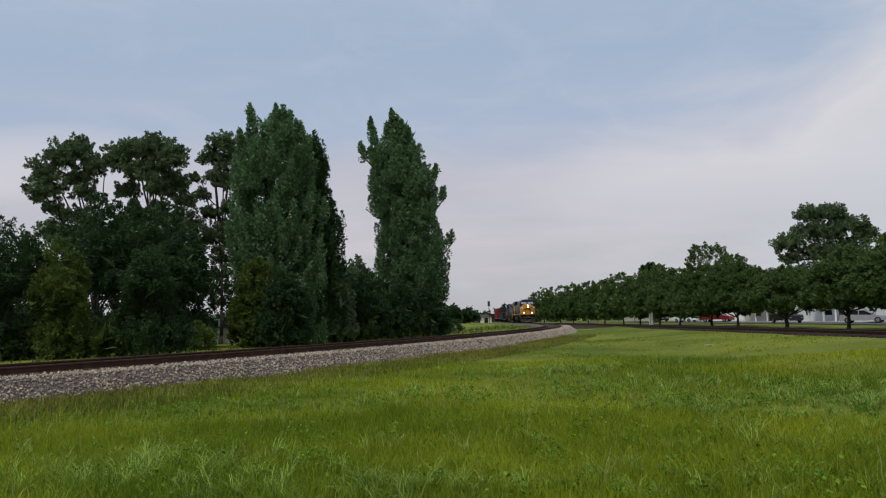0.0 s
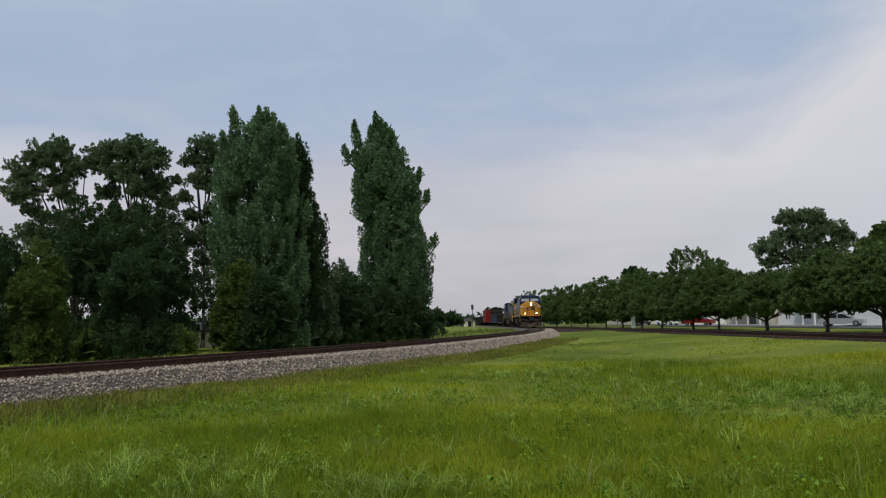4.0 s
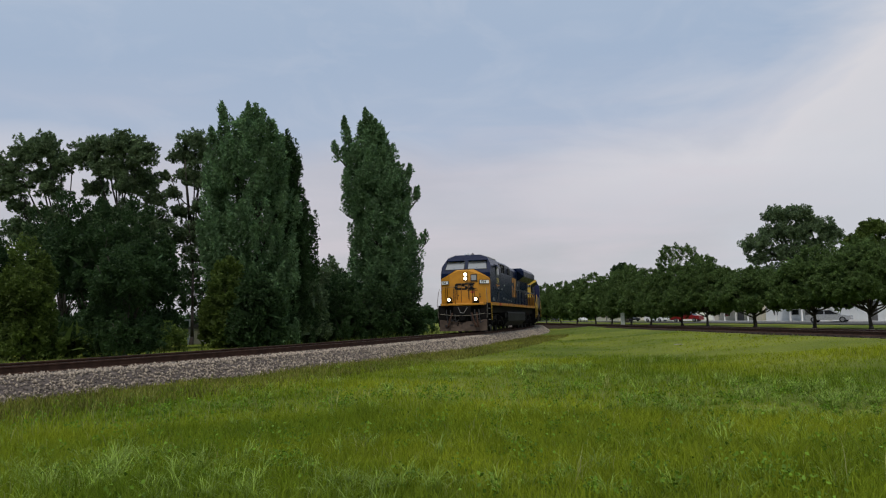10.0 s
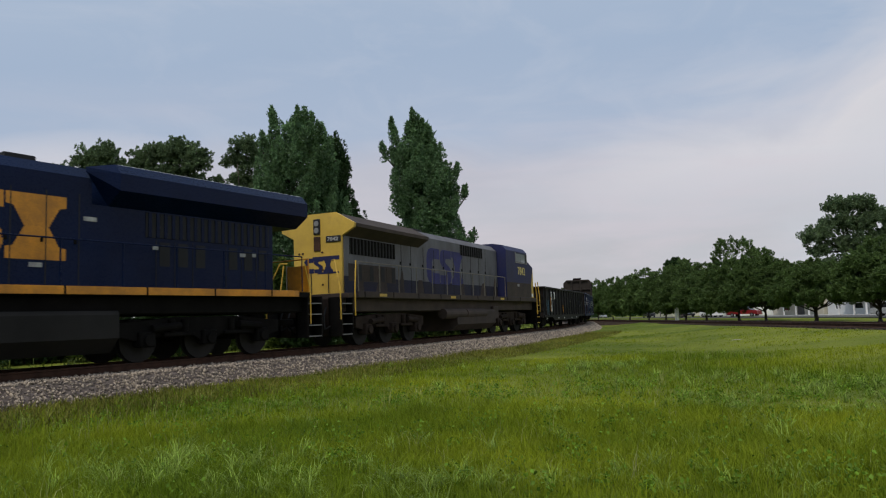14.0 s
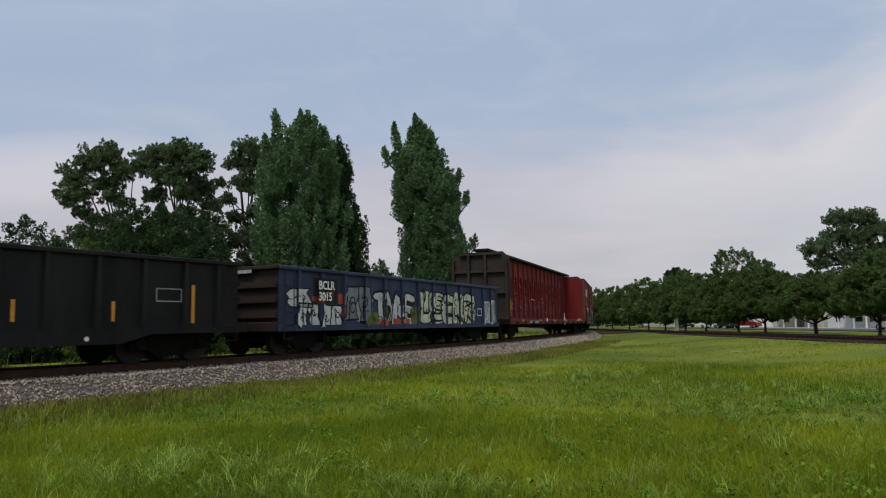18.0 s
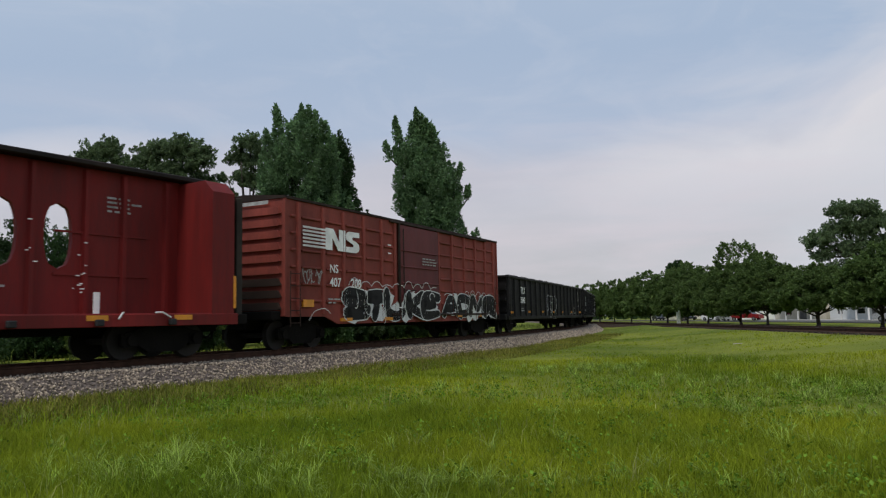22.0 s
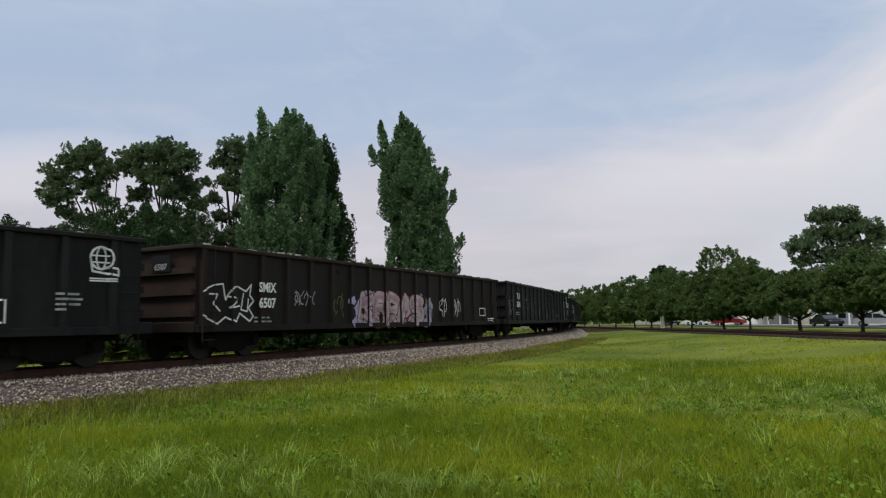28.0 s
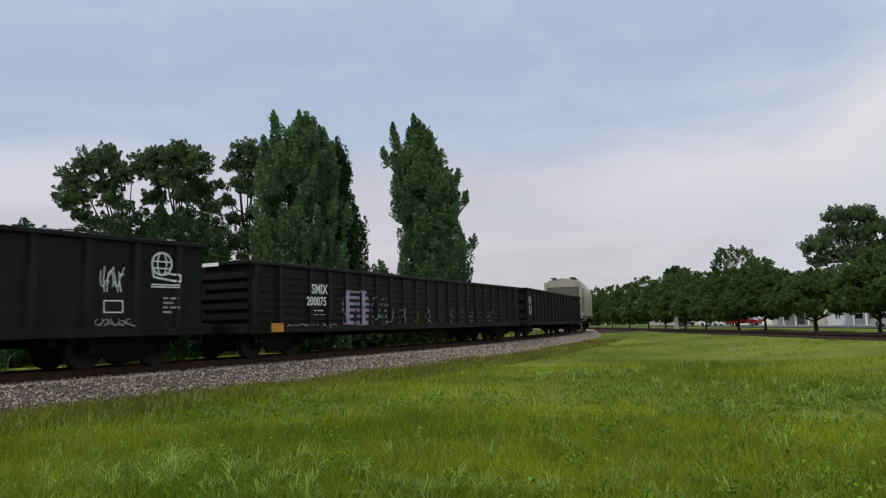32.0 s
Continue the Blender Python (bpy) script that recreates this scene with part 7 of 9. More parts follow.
def loco_two():
    L = 21.5
    root = tagged(new("locomotive"), "faded grey and blue diesel locomotive with yellow end, running hood first", "locomotive")
    part("underframe", Build().box(-9.9, 9.9, -1.25, 1.25, 1.15, 1.62, 0.03).box(-9.95, 9.95, -1.5, 1.5, 1.60, 1.76, 0.01), GRIME, root)
    for sy in (1, -1):
        sill = part("side_sill", Build().box(-9.9, 9.4, sy * 1.50, sy * 1.535, 1.62, 1.82, 0.005), GRIME, root, "dirty brown frame edge")
        for i, x in enumerate(range(-9, 10, 2)):
            part("sill_joint", Build().box(x - 0.02, x + 0.02, sy * 1.52, sy * 1.545, 1.62, 1.82), UNDER, sill)
            if i % 3 == 2:
                part("sill_mark", Build().box(x + 0.5, x + 1.0, sy * 1.52, sy * 1.54, 1.66, 1.76), OLDYELLOW, sill)
    part("fuel_tank", Build().prism([(-1.40, 1.2), (1.40, 1.2), (1.45, 1.1), (1.45, 0.55), (1.1, 0.28), (-1.1, 0.28), (-1.45, 0.55), (-1.45, 1.1)], "x", -3.4, 1.2), GRIME, root)
    part("air_reservoir", Build().cyl((-2.2, 1.3, 1.02), (0.1, 1.3, 1.02), 0.22, 14), GRIME, root)
    part("air_reservoir", Build().cyl((0.2, 1.3, 1.02), (2.4, 1.3, 1.02), 0.22, 14), GRIME, root)
    part("equipment_box", Build().box(-4.0, -3.3, -1.4, 1.4, 0.75, 1.35, 0.03), GRIME, root)
    for x in (6.4, -6.4):
        bogie(root, x, True, True)
    couplers(root, L / 2)
    # hood: grey above, blue band below
    hood = part("engine_hood", Build().prism([(-1.02, 2.36), (1.02, 2.36), (1.02, 4.20), (0.75, 4.46), (-0.75, 4.46), (-1.02, 4.20)], "x", -5.0, 9.42), GREYP, root)
    part("blue_band", Build().box(-5.0, 9.42, -1.022, 1.022, 1.78, 2.36), BAND, root)
    for x in (5.4, 4.6, 3.5, 2.5, 1.5, 0.5, -0.5, -1.5, -2.5, -3.4):
        part("door_seam", Build().box(x - 0.012, x + 0.012, 1.015, 1.03, 1.85, 3.75), VENTM, hood)
        part("door_latch", Build().box(x + 0.06, x + 0.12, 1.015, 1.045, 2.95, 3.05, 0.008), UNDER, hood)
    wing = part("radiator_wing", Build().prism([(-1.02, 3.72), (1.02, 3.72), (1.50, 4.0), (1.50, 4.12), (0.75, 4.52), (-0.75, 4.52), (-1.50, 4.12), (-1.50, 4.0)], "x", 3.9, 9.40), GRIME, root)
    louvres(hood, 5.9, 9.1, 1.03, 3.12, 3.68, 14)
    low = part("lower_vents", Build().box(5.9, 9.2, 1.015, 1.026, 2.20, 2.80), GRIME, hood)
    for i in range(8):
        x = 5.95 + i * 0.4
        part("vent", Build().box(x, x + 0.24, 1.02, 1.034, 2.22, 2.76), GRIME if i % 2 else VENTM, low)
    louvres(hood, -3.0, -0.3, 1.03, 3.70, 4.18, 10)
    part("dark_recess", Build().box(-4.6, -3.4, 1.015, 1.03, 3.0, 4.15), GREYP, hood)
    part("exhaust_outlet", Build().box(2.2, 3.1, -0.35, 0.35, 4.45, 4.66, 0.02), VENTM, hood)
    part("roof_fan_housing", Build().box(-2.5, 0.5, -0.6, 0.6, 4.45, 4.55, 0.03), UNDER, hood)
    logo_blocks(hood, lambda x: 1.02, 3.2, 2.30, 3.80, 3.75, MARKBLUE)
    # yellow hood end
    end = Build().prism([(-0.98, 1.78), (0.98, 1.78), (0.98, 3.72), (1.48, 3.98), (1.50, 4.12), (0.75, 4.54), (-0.75, 4.54), (-1.50, 4.12), (-1.48, 3.98), (-0.98, 3.72)], "x", 9.40, 9.52)
    ep = part("hood_end", end, OLDYELLOW, root, "yellow painted hood end")
    hb = part("headlight_box", Build().box(9.51, 9.56, -0.14, 0.14, 3.82, 4.36, 0.02), VENTM, ep)
    for z in (3.96, 4.2):
        part("headlight", Build().cyl((9.56, 0, z), (9.575, 0, z), 0.095, 16), STEEL, hb, "unlit headlight")
    part("end_light", Build().box(9.51, 9.55, -0.14, 0.14, 3.25, 3.75, 0.02), RUST, ep)
    nb = part("number_board", Build().box(9.51, 9.55, 0.36, 0.96, 3.52, 3.74, 0.02), VENTM, ep)
    lettering("7842", 0.13, 9.552, 0.42, 3.565, nb, FADEW, FRONT, wide=1.25, bold=0.004)
    front_blocks(ep, 9.526, -0.55, 0.62, 2.5, 3.02, OLDBLUE, "blue block mark")
    part("mark_stripe", Build().box(9.52, 9.527, -0.2, 0.88, 2.92, 3.06).box(9.52, 9.527, 0.0, 0.86, 2.46, 2.52), OLDBLUE, ep)
    part("end_door_rail", Build().tube([(9.56, 0.45, 1.8), (9.56, 0.45, 2.5)], 0.016, 5).tube([(9.56, -0.25, 1.8), (9.56, -0.25, 2.5)], 0.016, 5), VENTM, ep)
    for y in (-0.6, -0.75, 0.2):
        for z in (2.1, 2.6, 3.2):
            part("end_latch", Build().box(9.51, 9.54, y - 0.04, y + 0.04, z - 0.03, z + 0.03, 0.008), RUST, ep)
    for sy in (1, -1):
        for k, (x, w, h) in enumerate(((8.7, 0.5, 0.7), (7.4, 0.9, 0.45), (5.6, 0.4, 0.8), (4.2, 0.7, 0.4), (-0.2, 0.5, 0.35), (-2.6, 0.8, 0.5), (-4.3, 0.6, 0.9))):
            st = Spray(lambda q: 1.022)
            st.fill([(x, 1.84), (x - w, 1.84), (x - w * 0.8, 2.2 + h * 0.5), (x - w * 0.55, 2.0 + h), (x - w * 0.3, 2.25 + h * 0.4)])
            if sy > 0:
                st.put("rust_streak", GRIME, hood)
    # cab and nose at the trailing end
    cab = part("cab", Build().prism([(-1.52, 1.82), (1.52, 1.82), (1.52, 4.27), (1.32, 4.52), (0.8, 4.62), (-0.8, 4.62), (-1.32, 4.52), (-1.52, 4.27)], "x", -8.42, -5.04), OLDBLUE, root)
    for sy in (1, -1):
        part("grime_band", Build().box(-9.0, -5.04, sy * 1.515, sy * 1.527, 1.83, 2.60), GRIME, cab, "brown weathered lower cab side")
        w = part("side_window", Build().box(-8.32, -6.52, sy * 1.515, sy * 1.533, 3.68, 4.20, 0.02), VENTM, cab)
        part("window_surround", Build().box(-8.36, -8.30, sy * 1.52, sy * 1.545, 3.66, 4.22).box(-6.54, -6.48, sy * 1.52, sy * 1.545, 3.66, 4.22).box(-8.36, -6.48, sy * 1.52, sy * 1.545, 3.66, 3.70), STEEL, w)
        part("pane", Build().box(-7.25, -6.56, sy * 1.53, sy * 1.541, 3.72, 4.17), GLASS, w)
        part("pane", Build().box(-8.0, -7.30, sy * 1.53, sy * 1.541, 3.72, 4.17), GLASS, w)
        part("louvre_patch", Build().box(-6.95, -6.65, sy * 1.525, sy * 1.54, 2.40, 2.54), STEEL, cab)
    lettering("7842", 0.42, -6.78, 1.530, 3.05, cab, PALEYEL, wide=1.04, bold=0.009)
    nose = Build()
    nose.add([(-8.42, -1.52, 1.66), (-8.42, 1.52, 1.66), (-8.42, 1.52, 3.84), (-8.42, -1.52, 3.84), (-9.80, -1.0, 1.66), (-9.80, 1.0, 1.66), (-9.72, 1.0, 3.40), (-9.72, -1.0, 3.40),
              (-9.35, 1.52, 1.66), (-9.35, 1.52, 3.53), (-9.35, -1.52, 3.53), (-9.35, -1.52, 1.66)],
             [(0, 1, 2, 3), (1, 8, 9, 2), (8, 5, 6, 9), (5, 4, 7, 6), (4, 11, 10, 7), (11, 0, 3, 10), (3, 2, 9, 10), (10, 9, 6, 7), (0, 11, 4, 5, 8, 1)])
    np_ = part("nose", nose, OLDBLUE, root)
    for sy in (1, -1):
        tri = Build()
        tri.add([(-9.352, sy * 1.523, 3.50), (-9.352, sy * 1.523, 1.70), (-8.75, sy * 1.523, 1.84)], [(0, 1, 2)])
        tri.add([(-9.355, sy * 1.524, 3.50), (-9.74, sy * 1.008, 3.36), (-9.81, sy * 1.008, 1.68), (-9.355, sy * 1.524, 1.68)], [(0, 1, 2, 3)])
        part("yellow_wedge", tri, OLDYELLOW, np_, "yellow wedge on the nose")
        part("nose_plate", Build().box(-9.25, -9.0, sy * 1.522, sy * 1.532, 1.88, 2.05), WHITE, np_)
    part("nose_front_paint", Build().box(-9.83, -9.81, -0.98, 0.98, 1.68, 3.35), OLDYELLOW, np_)
    part("windscreen", Build().box(-8.45, -8.42, -1.2, -0.1, 3.92, 4.40, 0.01).box(-8.45, -8.42, 0.1, 1.2, 3.92, 4.40, 0.01), GLASS, cab)
    for sy in (1, -1):
        handrail(root, 9.3, -4.9, sy * 1.47, 1.78, 2.82, 11, RAILDULL)
        corner_steps(root, 9.7, 10.4, sy, DIMEDGE)
        corner_steps(root, -10.5, -9.85, sy, HANDRAIL)
        part("corner_handrail", Build().tube([(9.6, sy * 1.52, 1.0), (9.6, sy * 1.52, 1.9), (9.45, sy * 1.48, 2.85)], 0.024, 6), HANDRAIL, root)
        part("corner_handrail", Build().tube([(10.4, sy * 1.48, 0.9), (10.42, sy * 1.48, 1.85), (10.15, sy * 1.1, 2.85), (10.0, sy * 0.9, 2.85)], 0.024, 6), HANDRAIL, root)
        part("corner_handrail", Build().tube([(-9.85, sy * 1.55, 0.9), (-9.85, sy * 1.55, 1.9), (-9.75, sy * 1.52, 2.7)], 0.024, 6), HANDRAIL, root)
        part("corner_handrail", Build().tube([(-10.55, sy * 1.48, 1.0), (-10.6, sy * 1.48, 1.9), (-10.4, sy * 1.45, 2.75)], 0.024, 6), HANDRAIL, root)
    part("pilot", Build().box(9.9, 10.25, -1.25, 1.25, 0.35, 1.60, 0.03), DUSTY, root)
    part("pilot", Build().box(-10.2, -9.9, -1.25, 1.25, 0.35, 1.60, 0.03), UNDER, root)
    for k, y in enumerate((-0.9, -0.6, 0.5, 0.8)):
        part("hose", Build().tube([(10.25, y, 1.3), (10.45, y + 0.05, 1.0), (10.55, y + 0.15, 0.6), (10.45, y + 0.3, 0.7)], 0.028, 6), VENTM, root)
    CARS.append((root, L))


loco_one()
loco_two()

# ---- the wagons ----
SMOKEW = mat("dull_white_spray_paint", (0.64, 0.65, 0.64), 0.65, vary=0.25, scale=2.5, fine=30, bump=0, dirt=0.3, dirt_col=(0.25, 0.25, 0.26), spec=0.15)
SMOKEPINK = mat("pale_pink_spray_paint", (0.50, 0.40, 0.42), 0.6, vary=0.3, scale=2, fine=30, bump=0, spec=0.15)
DARKREDINK = mat("dark_red_spray_paint", (0.13, 0.012, 0.02), 0.6, vary=0.3, scale=2, fine=30, bump=0, spec=0.15)
GREYINK = mat("grey_spray_paint", (0.20, 0.22, 0.25), 0.6, vary=0.3, scale=2, fine=30, bump=0, spec=0.15)
SOOT = mat("grimy_bulkhead_steel", (0.032, 0.026, 0.022), 0.8, spec=0.2, vary=0.35, scale=1.0, fine=18, bump=0.2, dirt=0.5, dirt_col=(0.05, 0.038, 0.03))
def gondola(L, top, paint, endpaint, ribs, label, rib_w=0.16, sill=0.72, belly=False, corrugated=False, lip=0.11, half=None):
    """An open-topped steel wagon: sides, ends, floor, top lip, upright ribs, ladders, bogies."""
    root = tagged(new("gondola_car"), label, "railway wagon", "wagons of the train")
    X, XR = half or L / 2 - 0.98, L / 2 - 0.48  # the body sits a little to the rear of the couplers' middle
    W = 1.48
    for sy in (1, -1):
        side = part("side_wall", Build().box(-XR, X, sy * (W - 0.02), sy * W, sill, top - 0.02), paint, root)
        part("top_chord", Build().box(-XR - 0.03, X + 0.03, sy * (W - 0.06), sy * (W + 0.12), top - lip, top, 0.02), RUSTP if paint is BROWNP else paint, side)
        if belly:
            part("side_sill", Build().prism([(-XR, sill - 0.04), (-XR, sill + 0.1), (X, sill + 0.1), (X, sill - 0.04), (X - 2.6, sill - 0.04), (X - 3.4, sill - 0.25), (-XR + 3.4, sill - 0.25), (-XR + 2.6, sill - 0.04)], "y", sy * (W - 0.02), sy * (W + 0.05)), paint, side)
        else:
            part("side_sill", Build().box(-XR, X, sy * (W - 0.02), sy * (W + 0.07), sill - 0.05, sill + 0.13, 0.01), paint, side)
        rib = Build().prism([(-rib_w / 2, W - 0.01), (-rib_w / 2 + 0.025, W + 0.085), (rib_w / 2 - 0.025, W + 0.085), (rib_w / 2, W - 0.01)], "z", sill + 0.1, top - lip).mesh("rib", paint)
        for x in ribs:
            share("rib", rib, side, pose(x, 0, 0, 0, 0, 0) if sy > 0 else pose(-x, 0, 0, 0, 0, 180))
        if corrugated:
            for i in range(len(ribs) - 1):
                a, c = ribs[i], ribs[i + 1]
                if abs(a - c) > 1.6:
                    continue
                lo, hi = min(a, c) + rib_w / 2 + 0.04, max(a, c) - rib_w / 2 - 0.04
                for k in range(7):
                    z = sill + 0.28 + k * (top - lip - sill - 0.4) / 7
                    part("pressed_rib", Build().box(lo, hi, sy * (W - 0.005), sy * (W + 0.04), z, z + 0.10, 0.018), paint, side)
    for sx, E in ((1, X), (-1, XR)):
        end = part("end_wall", Build().box(sx * (E - 0.02), sx * E, -W, W, sill, top - 0.02), endpaint, root)
        for k in range(5 if corrugated else 3):
            n = 5 if corrugated else 3
            z = sill + 0.35 + k * (top - sill - 0.55) / n
            part("end_rib", Build().prism([(-W + 0.03, z), (-W + 0.03, z + 0.16), (W - 0.03, z + 0.16), (W - 0.03, z)], "x", sx * E, sx * (E + 0.12)), endpaint, end)
        part("end_chord", Build().box(sx * (E - 0.03), sx * (E + 0.14), -W - 0.05, W + 0.05, top - lip, top, 0.02), endpaint, end)
        part("end_sill", Build().box(sx * E, sx * (E + 0.35), -W, W, sill - 0.05, sill + 0.22, 0.02), endpaint, root)
        ld = part("ladder", Build().tube([(sx * (E - 0.55), W + 0.13, sill), (sx * (E - 0.55), W + 0.13, top - 0.1)], 0.014, 5).tube([(sx * (E - 0.12), W + 0.13, sill - 0.3), (sx * (E - 0.12), W + 0.13, top - 0.1)], 0.014, 5), endpaint, root)
        for k in range(5):
            z = sill - 0.25 + k * 0.38
            part("rung", Build().cyl((sx * (E - 0.55), W + 0.13, z), (sx * (E - 0.12), W + 0.13, z), 0.012, 5), endpaint, ld)
        bogie(root, sx * (E - 1.75))
        part("brake_rigging", Build().tube([(sx * (E - 0.3), 0.9, 0.62), (sx * (E - 3.2), 0.75, 0.55)], 0.025, 5), UNDER, root)
    part("wagon_floor", Build().box(-XR, X, -W, W, sill - 0.02, sill + 0.08), UNDER, root)
    part("center_sill", Build().box(-XR - 0.3, X + 0.4, -0.25, 0.25, 0.55, sill, 0.02), UNDER, root)
    if not belly:
        part("cross_bearer", Build().box(-XR + 3.6, -XR + 3.8, -1.4, 1.4, 0.5, sill), UNDER, root)
        part("cross_bearer", Build().box(X - 3.8, X - 3.6, -1.4, 1.4, 0.5, sill), UNDER, root)
    couplers(root, L / 2)
    CARS.append((root, L))

    def wall(x):
        for r in ribs:
            if abs(x - r) < rib_w / 2:
                return W + 0.086
        return W
    return root, wall, X


def reflectors(root, wall, spots, dz=0.0):
    for x, z, w, h in spots:
        y = max(wall(x), wall(x - w)) + 0.004
        part("reflector", Build().box(x - w, x, y - 0.02, y + 0.006, z, z + h), AMBER, root, "amber reflector strip")


def plate(root, wall, x0, x1, z0, z1, m, name="painted_panel"):
    s = Spray(wall, 0.005)
    s.fill([(x0, z0), (x1, z0), (x1, z1), (x0, z1)])
    return s.put(name, m, root)


def junk(root, X, top, seed, n=46):
    """Scrap and old sleepers that show just over the rim."""
    rg = random.Random(seed)
    for k in range(n):
        x, y, a = rg.uniform(-X + 0.6, X - 0.6), rg.uniform(-1.1, 1.1), rg.uniform(0, 180)
        l = rg.uniform(0.3, 0.9)
        ob = part("scrap_piece", Build().box(-l, l, -0.1, 0.1, -0.06, 0.06, 0.02), RUSTP, root)
        ob.matrix_basis = pose(x, y, top - 0.42 + rg.uniform(-0.1, 0.22), rg.uniform(-25, 25), rg.uniform(-25, 25), a)


def rim_bits(root, X, top, seed, n=110):
    """Chips of bark, stone and scrap caught along the rim."""
    rg = random.Random(seed)
    for m, k in ((RUSTP, n), (FADEW, n // 3)):
        b = Build()
        for _ in range(k):
            x, w, h = rg.uniform(-X, X), rg.uniform(0.02, 0.13), rg.uniform(0.015, 0.06)
            y = rg.uniform(1.43, 1.56)
            b.box(x - w, x + w, y - 0.03, y + 0.03, top - 0.012, top + h, 0.006)
        ob = part("rim_debris", b, m, root, "small scrap caught along the rim")
        ob["kind"] = "stuff"


def wagon_a():  # dark wagon with white plates
    ribs = [7.65, 6.16, 5.12, 4.07, 2.9, 1.8, 0.8, -0.25, -1.35, -2.4, -3.4, -4.55, -5.7, -6.85, -7.85]
    root, wall, X = gondola(18.0, 2.56, BLACKP, BROWNP, ribs, "dark weathered open freight wagon with white number plates", belly=True, sill=0.74)
    plate(root, wall, 6.02, 5.2, 1.05, 2.30, SMOKEW)
    for x in (7.4, 3.4, 1.2, -2.1, -4.3):
        part("white_button", Build().cyl((x, 1.5, 0.62), (x, 1.56, 0.62), 0.05, 10), WHITE, root)
    plate(root, wall, 4.95, 4.2, 1.84, 2.28, WHITE)
    lettering("BC", 0.32, 5.92, wall(5.6) + 0.012, 1.90, root, BLACKINK, bold=0.016)
    lettering("LR", 0.32, 4.90, wall(4.6) + 0.012, 1.90, root, BLACKINK, bold=0.016)
    lettering("335", 0.28, 5.86, wall(5.6) + 0.012, 1.48, root, BLACKINK, bold=0.014)
    small_print(root, wall, 5.9, 1.32, 2, 0.6, 5, BLACKINK)
    spots = [(6.2, 1.05, 0.12, 0.85)] + [(x, 1.0, 0.08, 0.45) for x in (3.98, 1.76, -0.5, -2.72, -4.9)] + [(-7.05, 0.95, 0.1, 0.95)]
    reflectors(root, wall, spots)
    tag_scrawl(root, wall, 7.15, 6.4, 0.85, 1.75, CYANINK, 31, 0.04)
    tag_scrawl(root, wall, 7.6, 7.2, 0.9, 1.5, FADEW, 32, 0.05, 3)
    small_print(root, wall, -1.5, 1.9, 3, 0.7, 6)
    s = Spray(wall, 0.008)
    s.stroke([(-6.05, 1.78), (-6.75, 1.78), (-6.75, 1.48), (-6.05, 1.48), (-6.05, 1.78)], 0.03)
    s.put("stencil_box", FADEW, root)
    for sx in (1, -1):
        part("number_plate_bar", Build().box(sx * (X + 0.14), sx * (X + 0.15), -0.6, 0.75, 2.40, 2.52), WHITE, root, "white plate with worn lettering")


